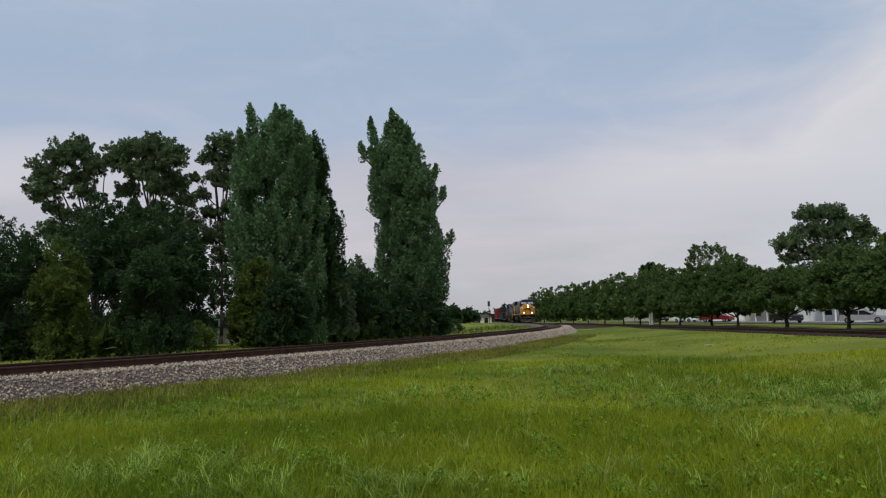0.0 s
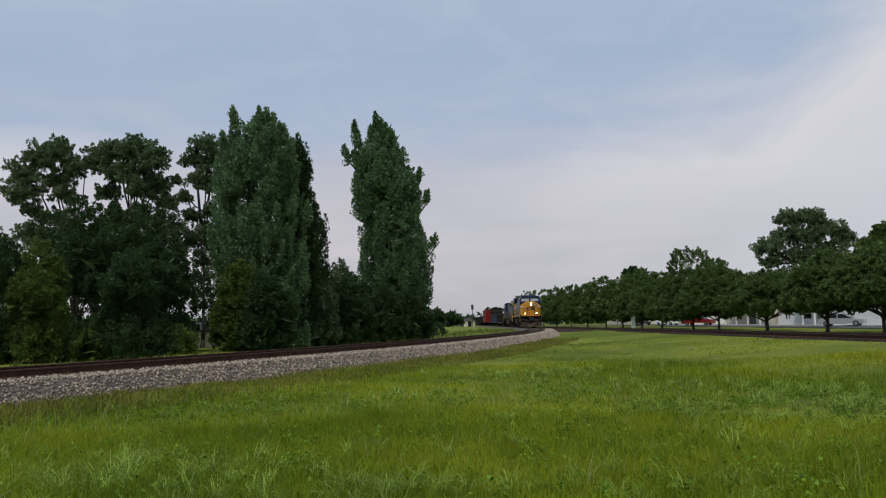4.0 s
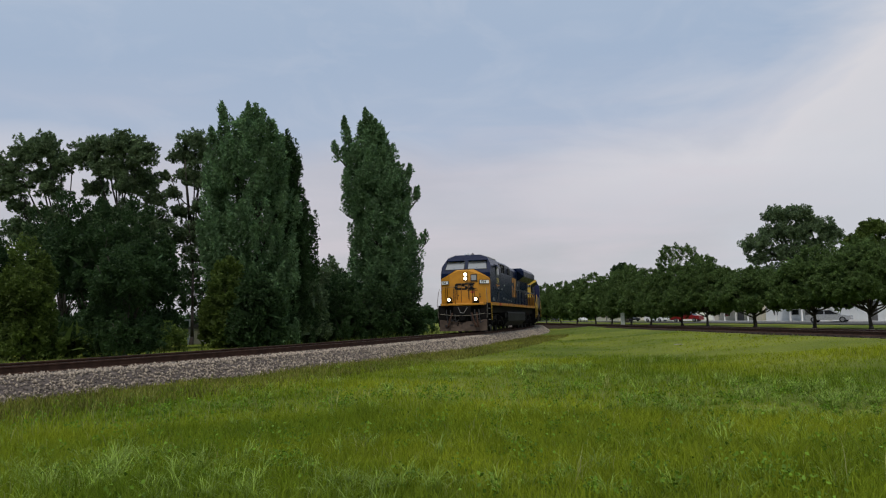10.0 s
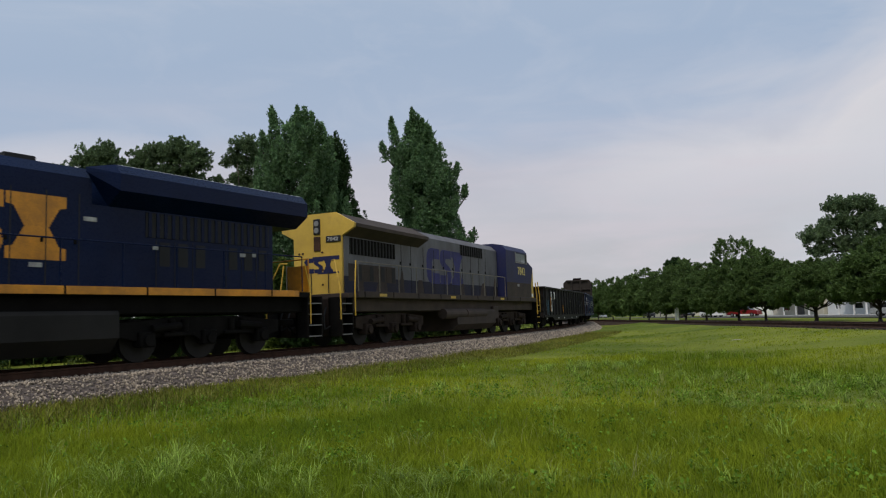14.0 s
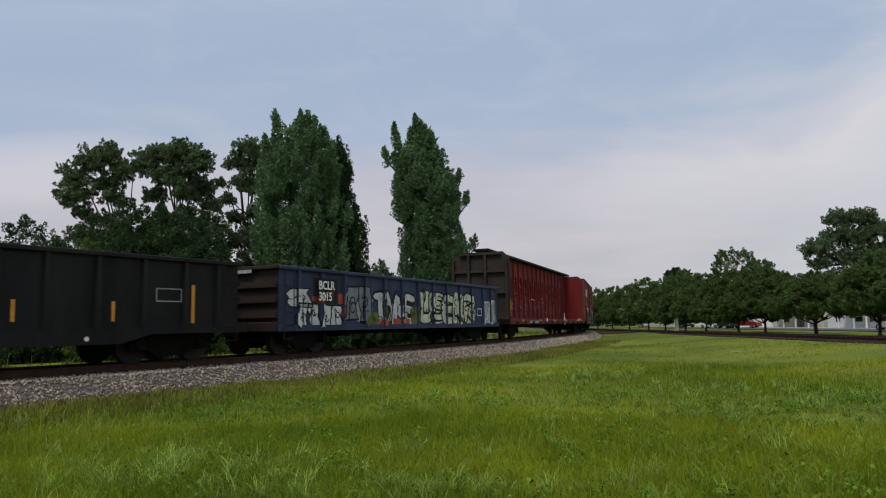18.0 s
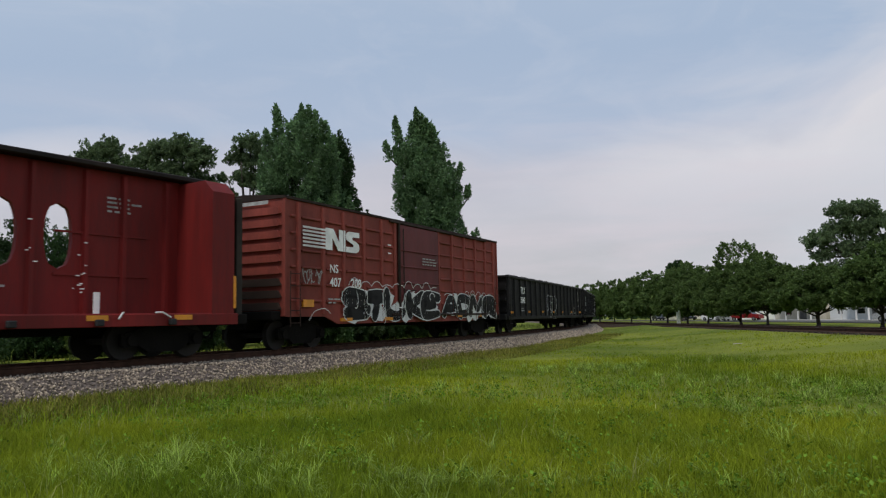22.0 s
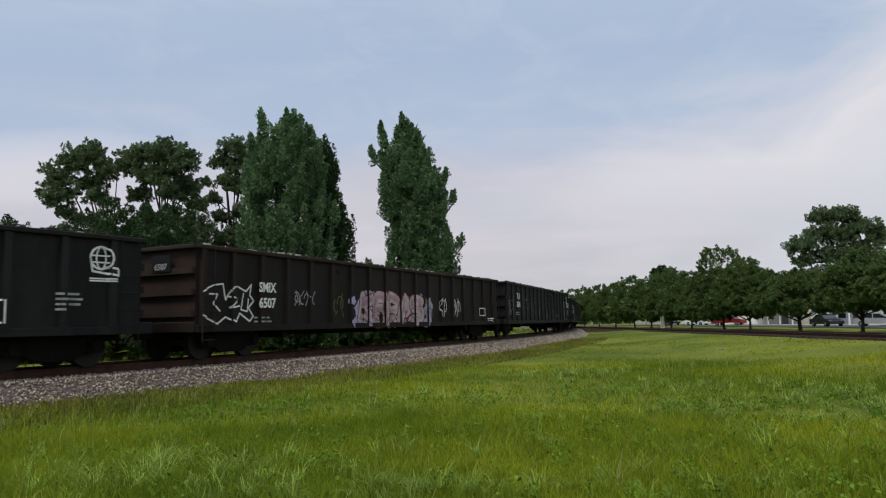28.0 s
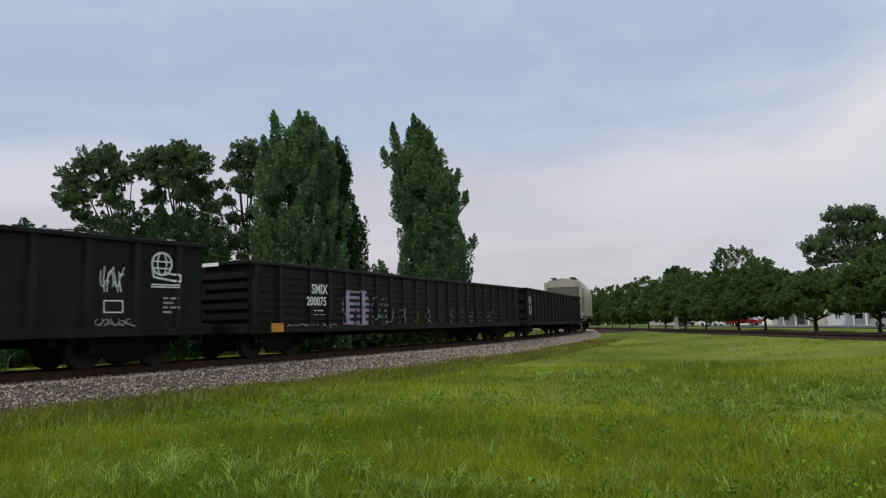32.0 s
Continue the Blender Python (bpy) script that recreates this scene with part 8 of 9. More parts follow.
def wagon_b():  # blue wagon covered in spray paint
    ribs = [7.0, 5.85, 4.6, 3.35, 2.1, 0.85, -0.4, -1.65, -2.9, -4.15, -5.4, -6.65, -7.6]
    root, wall, X = gondola(17.75, 2.60, BLUEW, RUSTP, ribs, "faded blue open freight wagon covered in graffiti", sill=0.74)
    plate(root, wall, 6.25, 5.0, 1.55, 2.32, BLACKINK)
    lettering("BCLR", 0.27, 6.1, wall(5.85) + 0.012, 1.97, root, WHITE, wide=0.95, bold=0.009)
    lettering("3015", 0.27, 6.1, wall(5.85) + 0.012, 1.62, root, WHITE, wide=0.95, bold=0.009)
    rg = random.Random(8)
    s = Spray(wall, 0.005)
    for k in range(7):
        s.fill(blob(rg, rg.uniform(4.6, 7.5), rg.uniform(0.9, 2.0), rg.uniform(0.12, 0.3), rg.uniform(0.1, 0.25)))
    for k in range(3):
        s.fill(blob(rg, rg.uniform(-0.2, 3.0), rg.uniform(0.98, 1.05), rg.uniform(0.25, 0.45), 0.2))
    s.put("graffiti_patch", REDINK, root)
    s = Spray(wall, 0.005)
    for k in range(5):
        s.fill(blob(rg, rg.uniform(-1.0, 3.2), rg.uniform(1.1, 1.3), rg.uniform(0.3, 0.6), 0.28))
    s.put("graffiti_patch", OLIVEINK, root)
    throw_up(root, wall, 7.1, 4.75, 0.82, 1.5, 4, SMOKEW, BLACKINK, 41, 0.05, label="pale sprayed shapes")
    throw_up(root, wall, 7.5, 6.4, 1.4, 1.95, 1, SMOKEW, BLACKINK, 46, 0.04)
    throw_up(root, wall, 4.6, 2.95, 1.0, 2.1, 2, GREYINK, BLACKINK, 42, 0.06, back=FADEW)
    piece(root, wall, 2.68, -0.05, 0.82, 1.99, "TYME", SMOKEW, BLACKINK, 43, 0.40, 0.09, label="dirty white sprayed block letters")
    s = Spray(wall, 0.0245)
    for x, z, a, c in ((3.0, 0.98, 0.42, 0.2), (2.75, 1.15, 0.25, 0.18), (-0.1, 1.05, 0.32, 0.26), (0.05, 1.3, 0.2, 0.2)):
        s.fill(blob(rg, x, z, a, c))
    s.put("graffiti_patch", OLIVEINK, root)
    s = Spray(wall, 0.026)
    for x, z, a, c in ((2.2, 0.92, 0.4, 0.12), (1.2, 0.94, 0.3, 0.15), (0.5, 0.95, 0.25, 0.14)):
        s.fill(blob(rg, x, z, a, c))
    s.put("graffiti_patch", REDINK, root)
    piece(root, wall, -0.6, -5.65, 0.84, 2.12, "USEKR", CREAMINK, BLACKINK, 44, 0.34, 0.085, back=CREAMINK, label="pale green sprayed letters with black edges")
    flourish(root, wall, -0.5, -5.7, 0.9, 1.95, BLACKINK, 47, 22, 0.065)
    flourish(root, wall, 2.7, 0.0, 0.9, 1.9, BLACKINK, 48, 7, 0.045)
    throw_up(root, wall, -6.65, -8.2, 0.85, 1.88, 2, FADEW, SMOKEW, 45, 0.09)
    s = Spray(wall, 0.012)
    s.stroke([(-6.05, 1.52), (-6.5, 1.52), (-6.5, 1.22), (-6.05, 1.22), (-6.05, 1.52)], 0.035)
    s.put("stencil_box", WHITE, root)
    part("number_plate_bar", Build().box(X + 0.14, X + 0.15, -0.9, 0.6, 2.40, 2.50), FADEW, root)


def wagon_long(L, paint, endpaint, label, seed, top=2.94, sill=0.76):
    H = L / 2 - 1.08
    ribs = [H - 0.12] + [H - 1.25 - i * (2 * H - 2.5) / 15 for i in range(16)] + [-H + 0.12]
    made = gondola(L, top, paint, endpaint, ribs, label, rib_w=0.2, sill=sill)
    rim_bits(made[0], H, top, 900 + seed)
    return made


def wagon_c():
    root, wall, X = wagon_long(22.47, BLACKP, BLACKP, "long black open freight wagon with amber reflectors", 1)
    lettering("TILX", 0.36, 7.85, wall(7.5) + 0.095, 2.08, root, bold=0.007, wide=0.9)
    lettering("35042", 0.32, 7.95, wall(7.5) + 0.095, 1.58, root, bold=0.007, wide=0.92)
    small_print(root, wall, 7.8, 1.28, 2, 0.85, 11)
    reflectors(root, wall, [(9.75, 1.02, 0.65, 0.12)] + [(x, 1.06, 0.45, 0.11) for x in (5.94, 2.97, -0.2, -3.3, -6.1)] + [(-9.3, 1.06, 0.7, 0.11)])
    piece(root, wall, 1.05, -1.25, 0.74, 2.1, "SER", BLACKP, SMOKEW, 51, 0.46, 0.035)
    tag_scrawl(root, wall, -1.1, -1.6, 1.3, 1.95, WHITE, 52, 0.035, 3)
    globe_mark(root, wall, -9.15, 2.42, 0.24)
    small_print(root, wall, -9.1, 1.62, 3, 0.4, 12, WHITE)
    s = Spray(wall, 0.008)
    s.stroke([(-7.6, 1.42), (-8.1, 1.42), (-8.1, 1.05), (-7.6, 1.05), (-7.6, 1.42)], 0.035)
    s.put("stencil_box", WHITE, root)
    small_print(root, wall, -6.1, 1.0, 1, 0.7, 13)


def wagon_d():
    root, wall, X = wagon_long(22.15, BLACKP, BLACKP, "long dark weathered open freight wagon", 2)
    lettering("TILX", 0.32, 8.2, wall(8.0) + 0.095, 2.08, root, FADEW, bold=0.01, wide=0.85)
    lettering("35217", 0.30, 8.3, wall(8.0) + 0.095, 1.66, root, FADEW, bold=0.01, wide=0.85)
    small_print(root, wall, 8.2, 1.36, 2, 0.7, 21)
    globe_mark(root, wall, -9.6, 2.42, 0.25)
    small_print(root, wall, -8.6, 1.6, 4, 0.4, 22, FADEW)
    s = Spray(wall, 0.008)
    s.stroke([(-7.0, 1.45), (-7.55, 1.45), (-7.55, 1.0), (-7.0, 1.0), (-7.0, 1.45)], 0.04)
    s.put("stencil_box", WHITE, root)
    small_print(root, wall, -5.0, 1.15, 3, 0.5, 23)
    part("end_plate_bar", Build().box(X + 0.13, X + 0.14, -0.2, 0.5, 2.42, 2.52), FADEW, root)


def wagon_e():
    root, wall, X = wagon_long(22.1, BROWNP, RUSTP, "long rusty brown open freight wagon with tags", 3, top=2.96)
    junk(root, X, 2.96, 3, 20)
    lettering("SMIX", 0.28, 7.85, wall(7.5) + 0.095, 1.80, root, bold=0.009, wide=0.85)
    lettering("6507", 0.28, 7.85, wall(7.5) + 0.095, 1.36, root, bold=0.009, wide=0.92)
    small_print(root, wall, 7.85, 1.08, 2, 0.85, 31)
    s = Spray(wall, 0.009)
    s.stroke([(9.9, 1.75), (9.45, 1.93), (9.1, 1.98), (9.0, 1.55), (8.75, 1.9), (8.55, 1.93), (8.2, 1.8), (7.98, 2.0), (8.05, 1.7), (7.88, 1.55), (8.1, 1.35), (7.9, 1.12), (8.05, 0.98), (8.45, 1.2), (8.6, 0.95), (9.0, 1.1), (9.3, 0.92), (9.9, 1.15)], 0.045)
    s.stroke([(8.9, 1.65), (8.55, 1.6), (8.85, 1.35), (8.45, 1.4)], 0.045)
    s.stroke([(8.3, 1.75), (8.4, 1.3), (8.15, 1.25), (8.1, 1.6)], 0.04)
    s.stroke([(9.6, 1.7), (9.3, 1.7), (9.45, 1.45), (9.2, 1.25)], 0.045)
    s.put("graffiti_tag", WHITE, root)
    tag_scrawl(root, wall, 6.05, 5.0, 1.45, 1.9, FADEW, 62, 0.035, 4)
    s = Spray(wall, 0.0025)
    rg = random.Random(66)
    for k in range(16):
        s.lift = 0.0025 + 0.0001 * k
        side = 1 if k % 2 else -1
        s.fill(blob(rg, 0.02 + side * rg.uniform(2.2, 3.0), rg.uniform(0.85, 1.75), rg.uniform(0.1, 0.3), rg.uniform(0.12, 0.34), 12, 0.25))
    s.put("graffiti_cloud", LILACINK, root)
    piece(root, wall, 2.35, -2.3, 0.74, 2.0, "KERAS", SMOKEPINK, DARKREDINK, 63, 0.42, 0.045, back=LILACINK, gloss=PINKINK, label="pink and lilac sprayed shapes")
    flourish(root, wall, 2.4, -2.3, 0.9, 1.9, DARKREDINK, 69, 9, 0.035)
    s = Spray(wall, 0.014)
    rg = random.Random(64)
    for k in range(12):
        s.fill(blob(rg, rg.uniform(-2.2, 2.7), rg.uniform(0.8, 1.9), rg.uniform(0.06, 0.16), rg.uniform(0.08, 0.2)))
    s.put("graffiti_shade", BROWNP, root)
    for k, x in enumerate((4.1, -2.6, -3.9, -5.3)):
        tag_scrawl(root, wall, x, x - 0.75, 1.1, 1.9, (OLIVEINK, OLIVEINK, WHITE, WHITE)[k], 65 + k, 0.035, 2)
    s = Spray(wall, 0.008)
    s.stroke([(-8.3, 1.5), (-9.0, 1.5), (-9.0, 1.15), (-8.3, 1.15), (-8.3, 1.5)], 0.04)
    s.stroke([(-8.65, 1.5), (-8.65, 1.15)], 0.03)
    s.put("stencil_box", WHITE, root)
    part("end_plate", Build().box(X + 0.13, X + 0.145, 0.1, 0.75, 2.28, 2.72), BLACKINK, root)
    lettering("6507", 0.16, X + 0.15, 0.18, 2.34, root, FADEW, FRONT, bold=0.004)
    small_print(root, wall, -9.3, 1.0, 2, 0.8, 33, WHITE)


def wagon_f():
    root, wall, X = wagon_long(22.29, BLACKP, BLACKP, "long black open freight wagon with white scrawls", 4, top=2.98)
    lettering("TILX", 0.34, 7.95, wall(7.5) + 0.095, 2.1, root, bold=0.007, wide=0.85)
    lettering("35345", 0.30, 7.95, wall(7.5) + 0.095, 1.66, root, bold=0.007, wide=0.85)
    small_print(root, wall, 7.9, 1.35, 2, 0.8, 41)
    tag_scrawl(root, wall, 9.6, 8.5, 1.2, 2.2, FADEW, 71, 0.035, 4)
    for k, (a, b, z0, z1) in enumerate(((6.2, 4.6, 1.0, 2.4), (4.3, 2.5, 0.9, 2.3), (1.8, 1.0, 0.9, 1.9), (-0.8, -1.6, 0.9, 1.7), (-3.2, -4.0, 0.9, 1.6))):
        tag_scrawl(root, wall, a, b, z0, z1, GREYINK, 72 + k, 0.025, 3)
    globe_mark(root, wall, -9.5, 2.42, 0.27)
    tag_scrawl(root, wall, -7.95, -8.55, 1.72, 2.28, WHITE, 80, 0.022, 4)
    s = Spray(wall, 0.008)
    s.stroke([(-8.05, 1.52), (-8.5, 1.52), (-8.5, 1.26), (-8.05, 1.26), (-8.05, 1.52)], 0.03)
    s.put("stencil_box", WHITE, root)
    tag_scrawl(root, wall, -7.85, -8.75, 0.95, 1.12, FADEW, 81, 0.02, 5)
    small_print(root, wall, -9.55, 1.6, 4, 0.35, 42)
    small_print(root, wall, -4.8, 1.25, 2, 0.7, 43)
    part("end_plate_bar", Build().box(X + 0.13, X + 0.14, 0.0, 0.7, 2.38, 2.5), FADEW, root)
    junk(root, X, 2.98, 4, 14)


def wagon_g():
    L = 22.19
    H = L / 2 - 1.08
    ribs = [H - 0.1, H - 1.15] + [H - 2.6 - i * 0.955 for i in range(17)] + [-H + 1.0, -H + 0.1]
    root, wall, X = gondola(L, 2.70, BLACKP, BROWNP, ribs, "long black ribbed open freight wagon with a number panel", rib_w=0.2, sill=0.74, corrugated=True)
    plate(root, wall, 7.85, 6.35, 1.2, 2.2, BLACKINK)
    lettering("SMIX", 0.30, 7.45, wall(7.2) + 0.095, 1.86, root, bold=0.007, wide=0.9)
    lettering("200075", 0.27, 7.7, wall(7.2) + 0.095, 1.50, root, bold=0.007, wide=0.9)
    small_print(root, wall, 7.3, 1.34, 2, 0.6, 51, WHITE)
    reflectors(root, wall, [(9.3, 0.72, 0.52, 0.25)])
    throw_up(root, wall, 5.7, 4.1, 0.9, 2.0, 2, LILACINK, PINKINK, 91, 0.05)
    tag_scrawl(root, wall, 3.9, 2.6, 0.8, 1.9, FADEW, 92, 0.045, 3)
    for k in range(9):
        x = 2.0 - k * 1.05
        tag_scrawl(root, wall, x, x - 0.5, 0.9, 1.5, OLIVEINK if k % 2 else FADEW, 93 + k, 0.03, 2)
    tag_scrawl(root, wall, 8.6, 6.0, 0.78, 0.95, FADEW, 110, 0.025, 5)
    part("end_plate_bar", Build().box(X + 0.14, X + 0.15, -0.9, 0.5, 2.58, 2.68), WHITE, root)


def wagon_h():
    L = 19.93
    H = L / 2 - 1.08
    ribs = [H - 0.1] + [H - 1.6 - i * (2 * H - 1.7) / 15 for i in range(16)]
    root, wall, X = gondola(L, 2.76, BLACKP, BROWNP, ribs, "black open freight wagon with worn white plates", sill=0.74, rib_w=0.18)
    plate(root, wall, 8.3, 7.6, 1.9, 2.3, FADEW)
    plate(root, wall, 8.3, 7.6, 1.3, 1.8, FADEW)


def hopper(L):
    """A covered grain hopper: rounded sides, sloping ends with braces, roof walk and hatches."""
    root = tagged(new("hopper_car"), "cream covered hopper wagon with sloping ends", "railway wagon", "wagons of the train")
    X = L / 2 - 1.2
    prof = [(-1.55, 1.5), (-1.58, 2.6), (-1.5, 3.7), (-1.2, 4.25), (0, 4.42), (1.2, 4.25), (1.5, 3.7), (1.58, 2.6), (1.55, 1.5), (0.9, 0.9), (-0.9, 0.9)]
    part("hopper_body", Build().prism(prof, "x", -X + 1.5, X - 1.5), CREAM, root)
    for sx in (1, -1):
        b = Build()
        n = len(prof)
        ring0 = [(sx * (X - 1.5), y, z) for y, z in prof]
        ring1 = [(sx * (X - 0.1) if z > 3.0 else sx * (X - 1.5), y * 0.98, z) for y, z in prof]
        b.add(ring0 + ring1, [(i, (i + 1) % n, n + (i + 1) % n, n + i) for i in range(n)] + [tuple(range(n, 2 * n))])
        part("slope_end", b, CREAM, root)
        part("end_platform", Build().box(sx * (X - 1.6), sx * (X + 0.4), -1.5, 1.5, 0.95, 1.12, 0.02), UNDER, root)
        for sy in (1, -1):
            part("end_brace", Build().box(sx * (X - 0.12), sx * X, sy * 1.3, sy * 1.5, 1.1, 4.1, 0.01), CREAM, root)
            part("diagonal_brace", Build().tube([(sx * X, sy * 1.3, 1.2), (sx * (X - 1.3), sy * 0.4, 3.0)], 0.05, 6), CREAM, root)
        ld = part("ladder", Build().tube([(sx * (X + 0.02), 0.9, 1.1), (sx * (X + 0.02), 0.9, 4.3)], 0.016, 5).tube([(sx * (X + 0.02), 1.35, 1.1), (sx * (X + 0.02), 1.35, 4.3)], 0.016, 5), CREAM, root)
        for k in range(9):
            part("rung", Build().cyl((sx * (X + 0.02), 0.9, 1.3 + 0.35 * k), (sx * (X + 0.02), 1.35, 1.3 + 0.35 * k), 0.013, 5), CREAM, ld)
        bogie(root, sx * (X - 1.2))
    for x in np.linspace(-X + 1.7, X - 1.7, 9):
        part("side_post", Build().box(x - 0.05, x + 0.05, 1.54, 1.62, 1.5, 3.6, 0.01), CREAM, root)
    part("roof_walk", Build().box(-X, X, 0.55, 1.0, 4.44, 4.49).box(-X, X, -1.0, -0.55, 4.44, 4.49), STEEL, root)
    for x in (-5, -2.5, 0, 2.5, 5):
        part("roof_hatch", Build().box(x - 0.8, x + 0.8, -0.4, 0.4, 4.40, 4.52, 0.04), CREAM, root)
    for x in (-3.4, 0, 3.4):
        part("discharge_gate", Build().prism([(x - 1.2, 1.4), (x + 1.2, 1.4), (x + 0.4, 0.5), (x - 0.4, 0.5)], "y", -0.7, 0.7), CREAM, root)
    part("side_sill", Build().box(-X, X, 1.5, 1.6, 1.35, 1.55, 0.01).box(-X, X, -1.6, -1.5, 1.35, 1.55, 0.01), CREAM, root)
    couplers(root, L / 2)
    CARS.append((root, L))


def centerbeam():
    """A lumber flatcar: two bulkheads and a centre wall pierced by oval openings."""
    L = 24.82
    root = tagged(new("centerbeam_car"), "red centerbeam lumber flatcar with oval openings and bulkheads", "railway wagon", "wagons of the train")
    X, XR = L / 2 - 1.1, L / 2 - 0.28
    for sy in (1, -1):
        s = part("side_sill", Build().box(-XR, X, sy * 1.46, sy * 1.54, 0.78, 1.06, 0.01), REDP, root)
        rg = random.Random(4 if sy > 0 else 5)
        for k in range(12):
            x = X - 1.2 - k * (2 * X - 2.4) / 11
            part("strap_winch", Build().box(x - 0.09, x + 0.09, sy * 1.54, sy * 1.66, 0.80, 0.95, 0.02), VENTM, s)
        for x in (9.0, 4.6, 0.4, -3.8, -8.0, -10.2):
            part("reflector", Build().box(x - 0.5, x, sy * 1.54, sy * 1.55, 0.92, 1.04), AMBER, s)
        for x, w in ((7.1, 1.0), (5.9, 1.1), (3.0, 0.9), (1.8, 0.8)):
            part("number_bar", Build().box(x - w, x, sy * 1.54, sy * 1.548, 0.84, 0.98), FADEW if x > 5 else BLACKINK, s, "worn stencilled number on the sill")
    part("deck", Build().box(-XR, X, -1.5, 1.5, 0.98, 1.08, 0.01), REDP, root)
    part("center_sill", Build().box(-XR - 0.3, X + 0.3, -0.3, 0.3, 0.6, 0.98, 0.02), UNDER, root)
    # centre wall: built of strips so that the ovals go right through
    xs_oval = [6.88 - i * 1.25 for i in range(13)]
    T = 0.07
    zlo, zhi, zb, zt = 2.14, 3.68, 1.08, 4.60

    def half_width(z):
        c, h = (zlo + zhi) / 2, (zhi - zlo) / 2
        q = 1 - ((z - c) / h) ** 2
        return 0.33 * max(0.0, q) ** 0.36
    wall_part = part("center_wall_base", Build().box(-XR + 0.25, X - 0.25, -T, T, zb, zlo, 0.0), REDP, root)
    part("center_wall_top", Build().box(-XR + 0.25, X - 0.25, -T, T, zhi, zt, 0.0), REDP, root)
    edges = [X - 0.25] + [(a + b) / 2 for a, b in zip(xs_oval, xs_oval[1:])] + [-XR + 0.25]
    m = 14
    for k, cx in enumerate(xs_oval):
        for side, edge in ((1, edges[k]), (-1, edges[k + 1])):
            vs, fs = [], []
            for j in range(m + 1):
                z = zlo + (zhi - zlo) * j / m
                w = cx + side * half_width(z)
                vs += [(edge, T, z), (w, T, z), (w, -T, z), (edge, -T, z)]
            for j in range(m):
                i = 4 * j
                fs += [(i, i + 1, i + 5, i + 4), (i + 1, i + 2, i + 6, i + 5), (i + 2, i + 3, i + 7, i + 6)]
            part("opening_panel", Build().add(vs, fs), REDP, root)
    for cx in [X - 1.2, X - 2.4] + [(a + b) / 2 for a, b in zip(xs_oval, xs_oval[1:])] + [7.5, -8.75, -XR + 2.4, -XR + 1.2]:
        for sy in (1, -1):
            part("wall_post", Build().prism([(cx - 0.09, sy * (T - 0.01)), (cx - 0.05, sy * (T + 0.10)), (cx + 0.05, sy * (T + 0.10)), (cx + 0.09, sy * (T - 0.01))], "z", zb, zt - 0.06), REDP, root)
    part("top_beam", Build().box(-XR + 0.1, X - 0.1, -0.42, 0.42, zt, zt + 0.14, 0.03), BROWNP, root, "dark top beam")
    for x in (9.5, 8.2, -8.6, -9.8):
        for z in (2.0, 3.0):
            part("wall_stiffener", Build().box(x - 0.6, x + 0.6, T, T + 0.04, z, z + 0.05), REDP, root)
    rg = random.Random(12)
    s = Build()
    for k in range(120):
        x, z = rg.choice([(a + b) / 2 for a, b in zip(xs_oval, xs_oval[1:])] + [9.5, 8.2, -8.6]) + rg.uniform(-0.16, 0.16), rg.uniform(1.4, 3.4)
        w = rg.uniform(0.015, 0.06)
        s.box(x - w, x + w, T + 0.10, T + 0.11, z, z + 0.025)
    sp = part("strap_scrap", s, WHITE, root, "white scraps of strapping")
    sp["kind"] = "stuff"
    part("loose_strap", Build().box(-8.9, -8.75, 0.5, 0.52, 1.1, 1.6), WHITE, root)
    for x, a, z in ((-3.1, 0.12, 0.72), (-3.25, -0.3, 0.98), (-8.9, 0.2, 0.95), (-9.7, -0.35, 0.98), (2.6, 0.25, 0.9)):
        part("loose_strap", Build().tube([(x, 1.5, 1.1), (x + a * 0.4, 1.6, 1.1), (x + a, 1.62, z)], 0.02, 5), SMOKEW, root)
    part("loose_strap", Build().box(0.2, 0.95, T + 0.13, T + 0.14, 2.35, 2.39), WHITE, root)
    small_print(root, lambda x: T + 0.002, 7.3, 2.05, 4, 1.1, 61)
    small_print(root, lambda x: T + 0.002, 5.9, 2.05, 4, 0.8, 62)
    small_print(root, lambda x: T + 0.002, 10.2, 3.95, 5, 0.7, 63)
    small_print(root, lambda x: T + 0.002, -9.3, 3.95, 4, 0.9, 64)
    small_print(root, lambda x: T + 0.002, -6.0, 2.05, 4, 0.8, 65)
    # bulkheads
    for sx, E in ((1, X), (-1, XR)):
        out = [(-1.52, 0.95), (1.52, 0.95), (1.52, 4.22), (1.18, 4.54), (-1.18, 4.54), (-1.52, 4.22)]
        bh = part("bulkhead", Build().prism(out, "x", sx * (E - 0.12), sx * X), SOOT if sx > 0 else REDP, root, "grimy brown steel bulkhead")
        for y in (-1.46, -0.62, 0.28, 1.40):
            part("bulkhead_post", Build().box(sx * E, sx * (E + 0.2), y - 0.07, y + 0.07, 1.0, 4.44 if abs(y) < 1 else 4.15, 0.015), SOOT, bh)
        for z in (1.05, 2.35, 3.45, 4.36):
            part("bulkhead_beam", Build().box(sx * E, sx * (E + 0.15), -1.46 if z < 4.3 else -1.1, 1.46 if z < 4.3 else 1.1, z, z + 0.11, 0.015), SOOT, bh)
        for sy in (1, -1):
            part("side_gusset", Build().prism([(sx * (E - 0.12), 1.08), (sx * (E - 0.12), 4.2), (sx * (E - 0.3), 4.2), (sx * (E - 0.3), 1.08)], "y", sy * 1.40, sy * 1.50), REDP if sx < 0 else RUSTP, bh)
            part("yellow_strip", Build().box(sx * (E - 0.14), sx * (E - 0.06), sy * 1.52, sy * 1.53, 1.2, 2.05), AMBER, bh, "yellow reflective strip")
        bogie(root, sx * (E - 1.9))
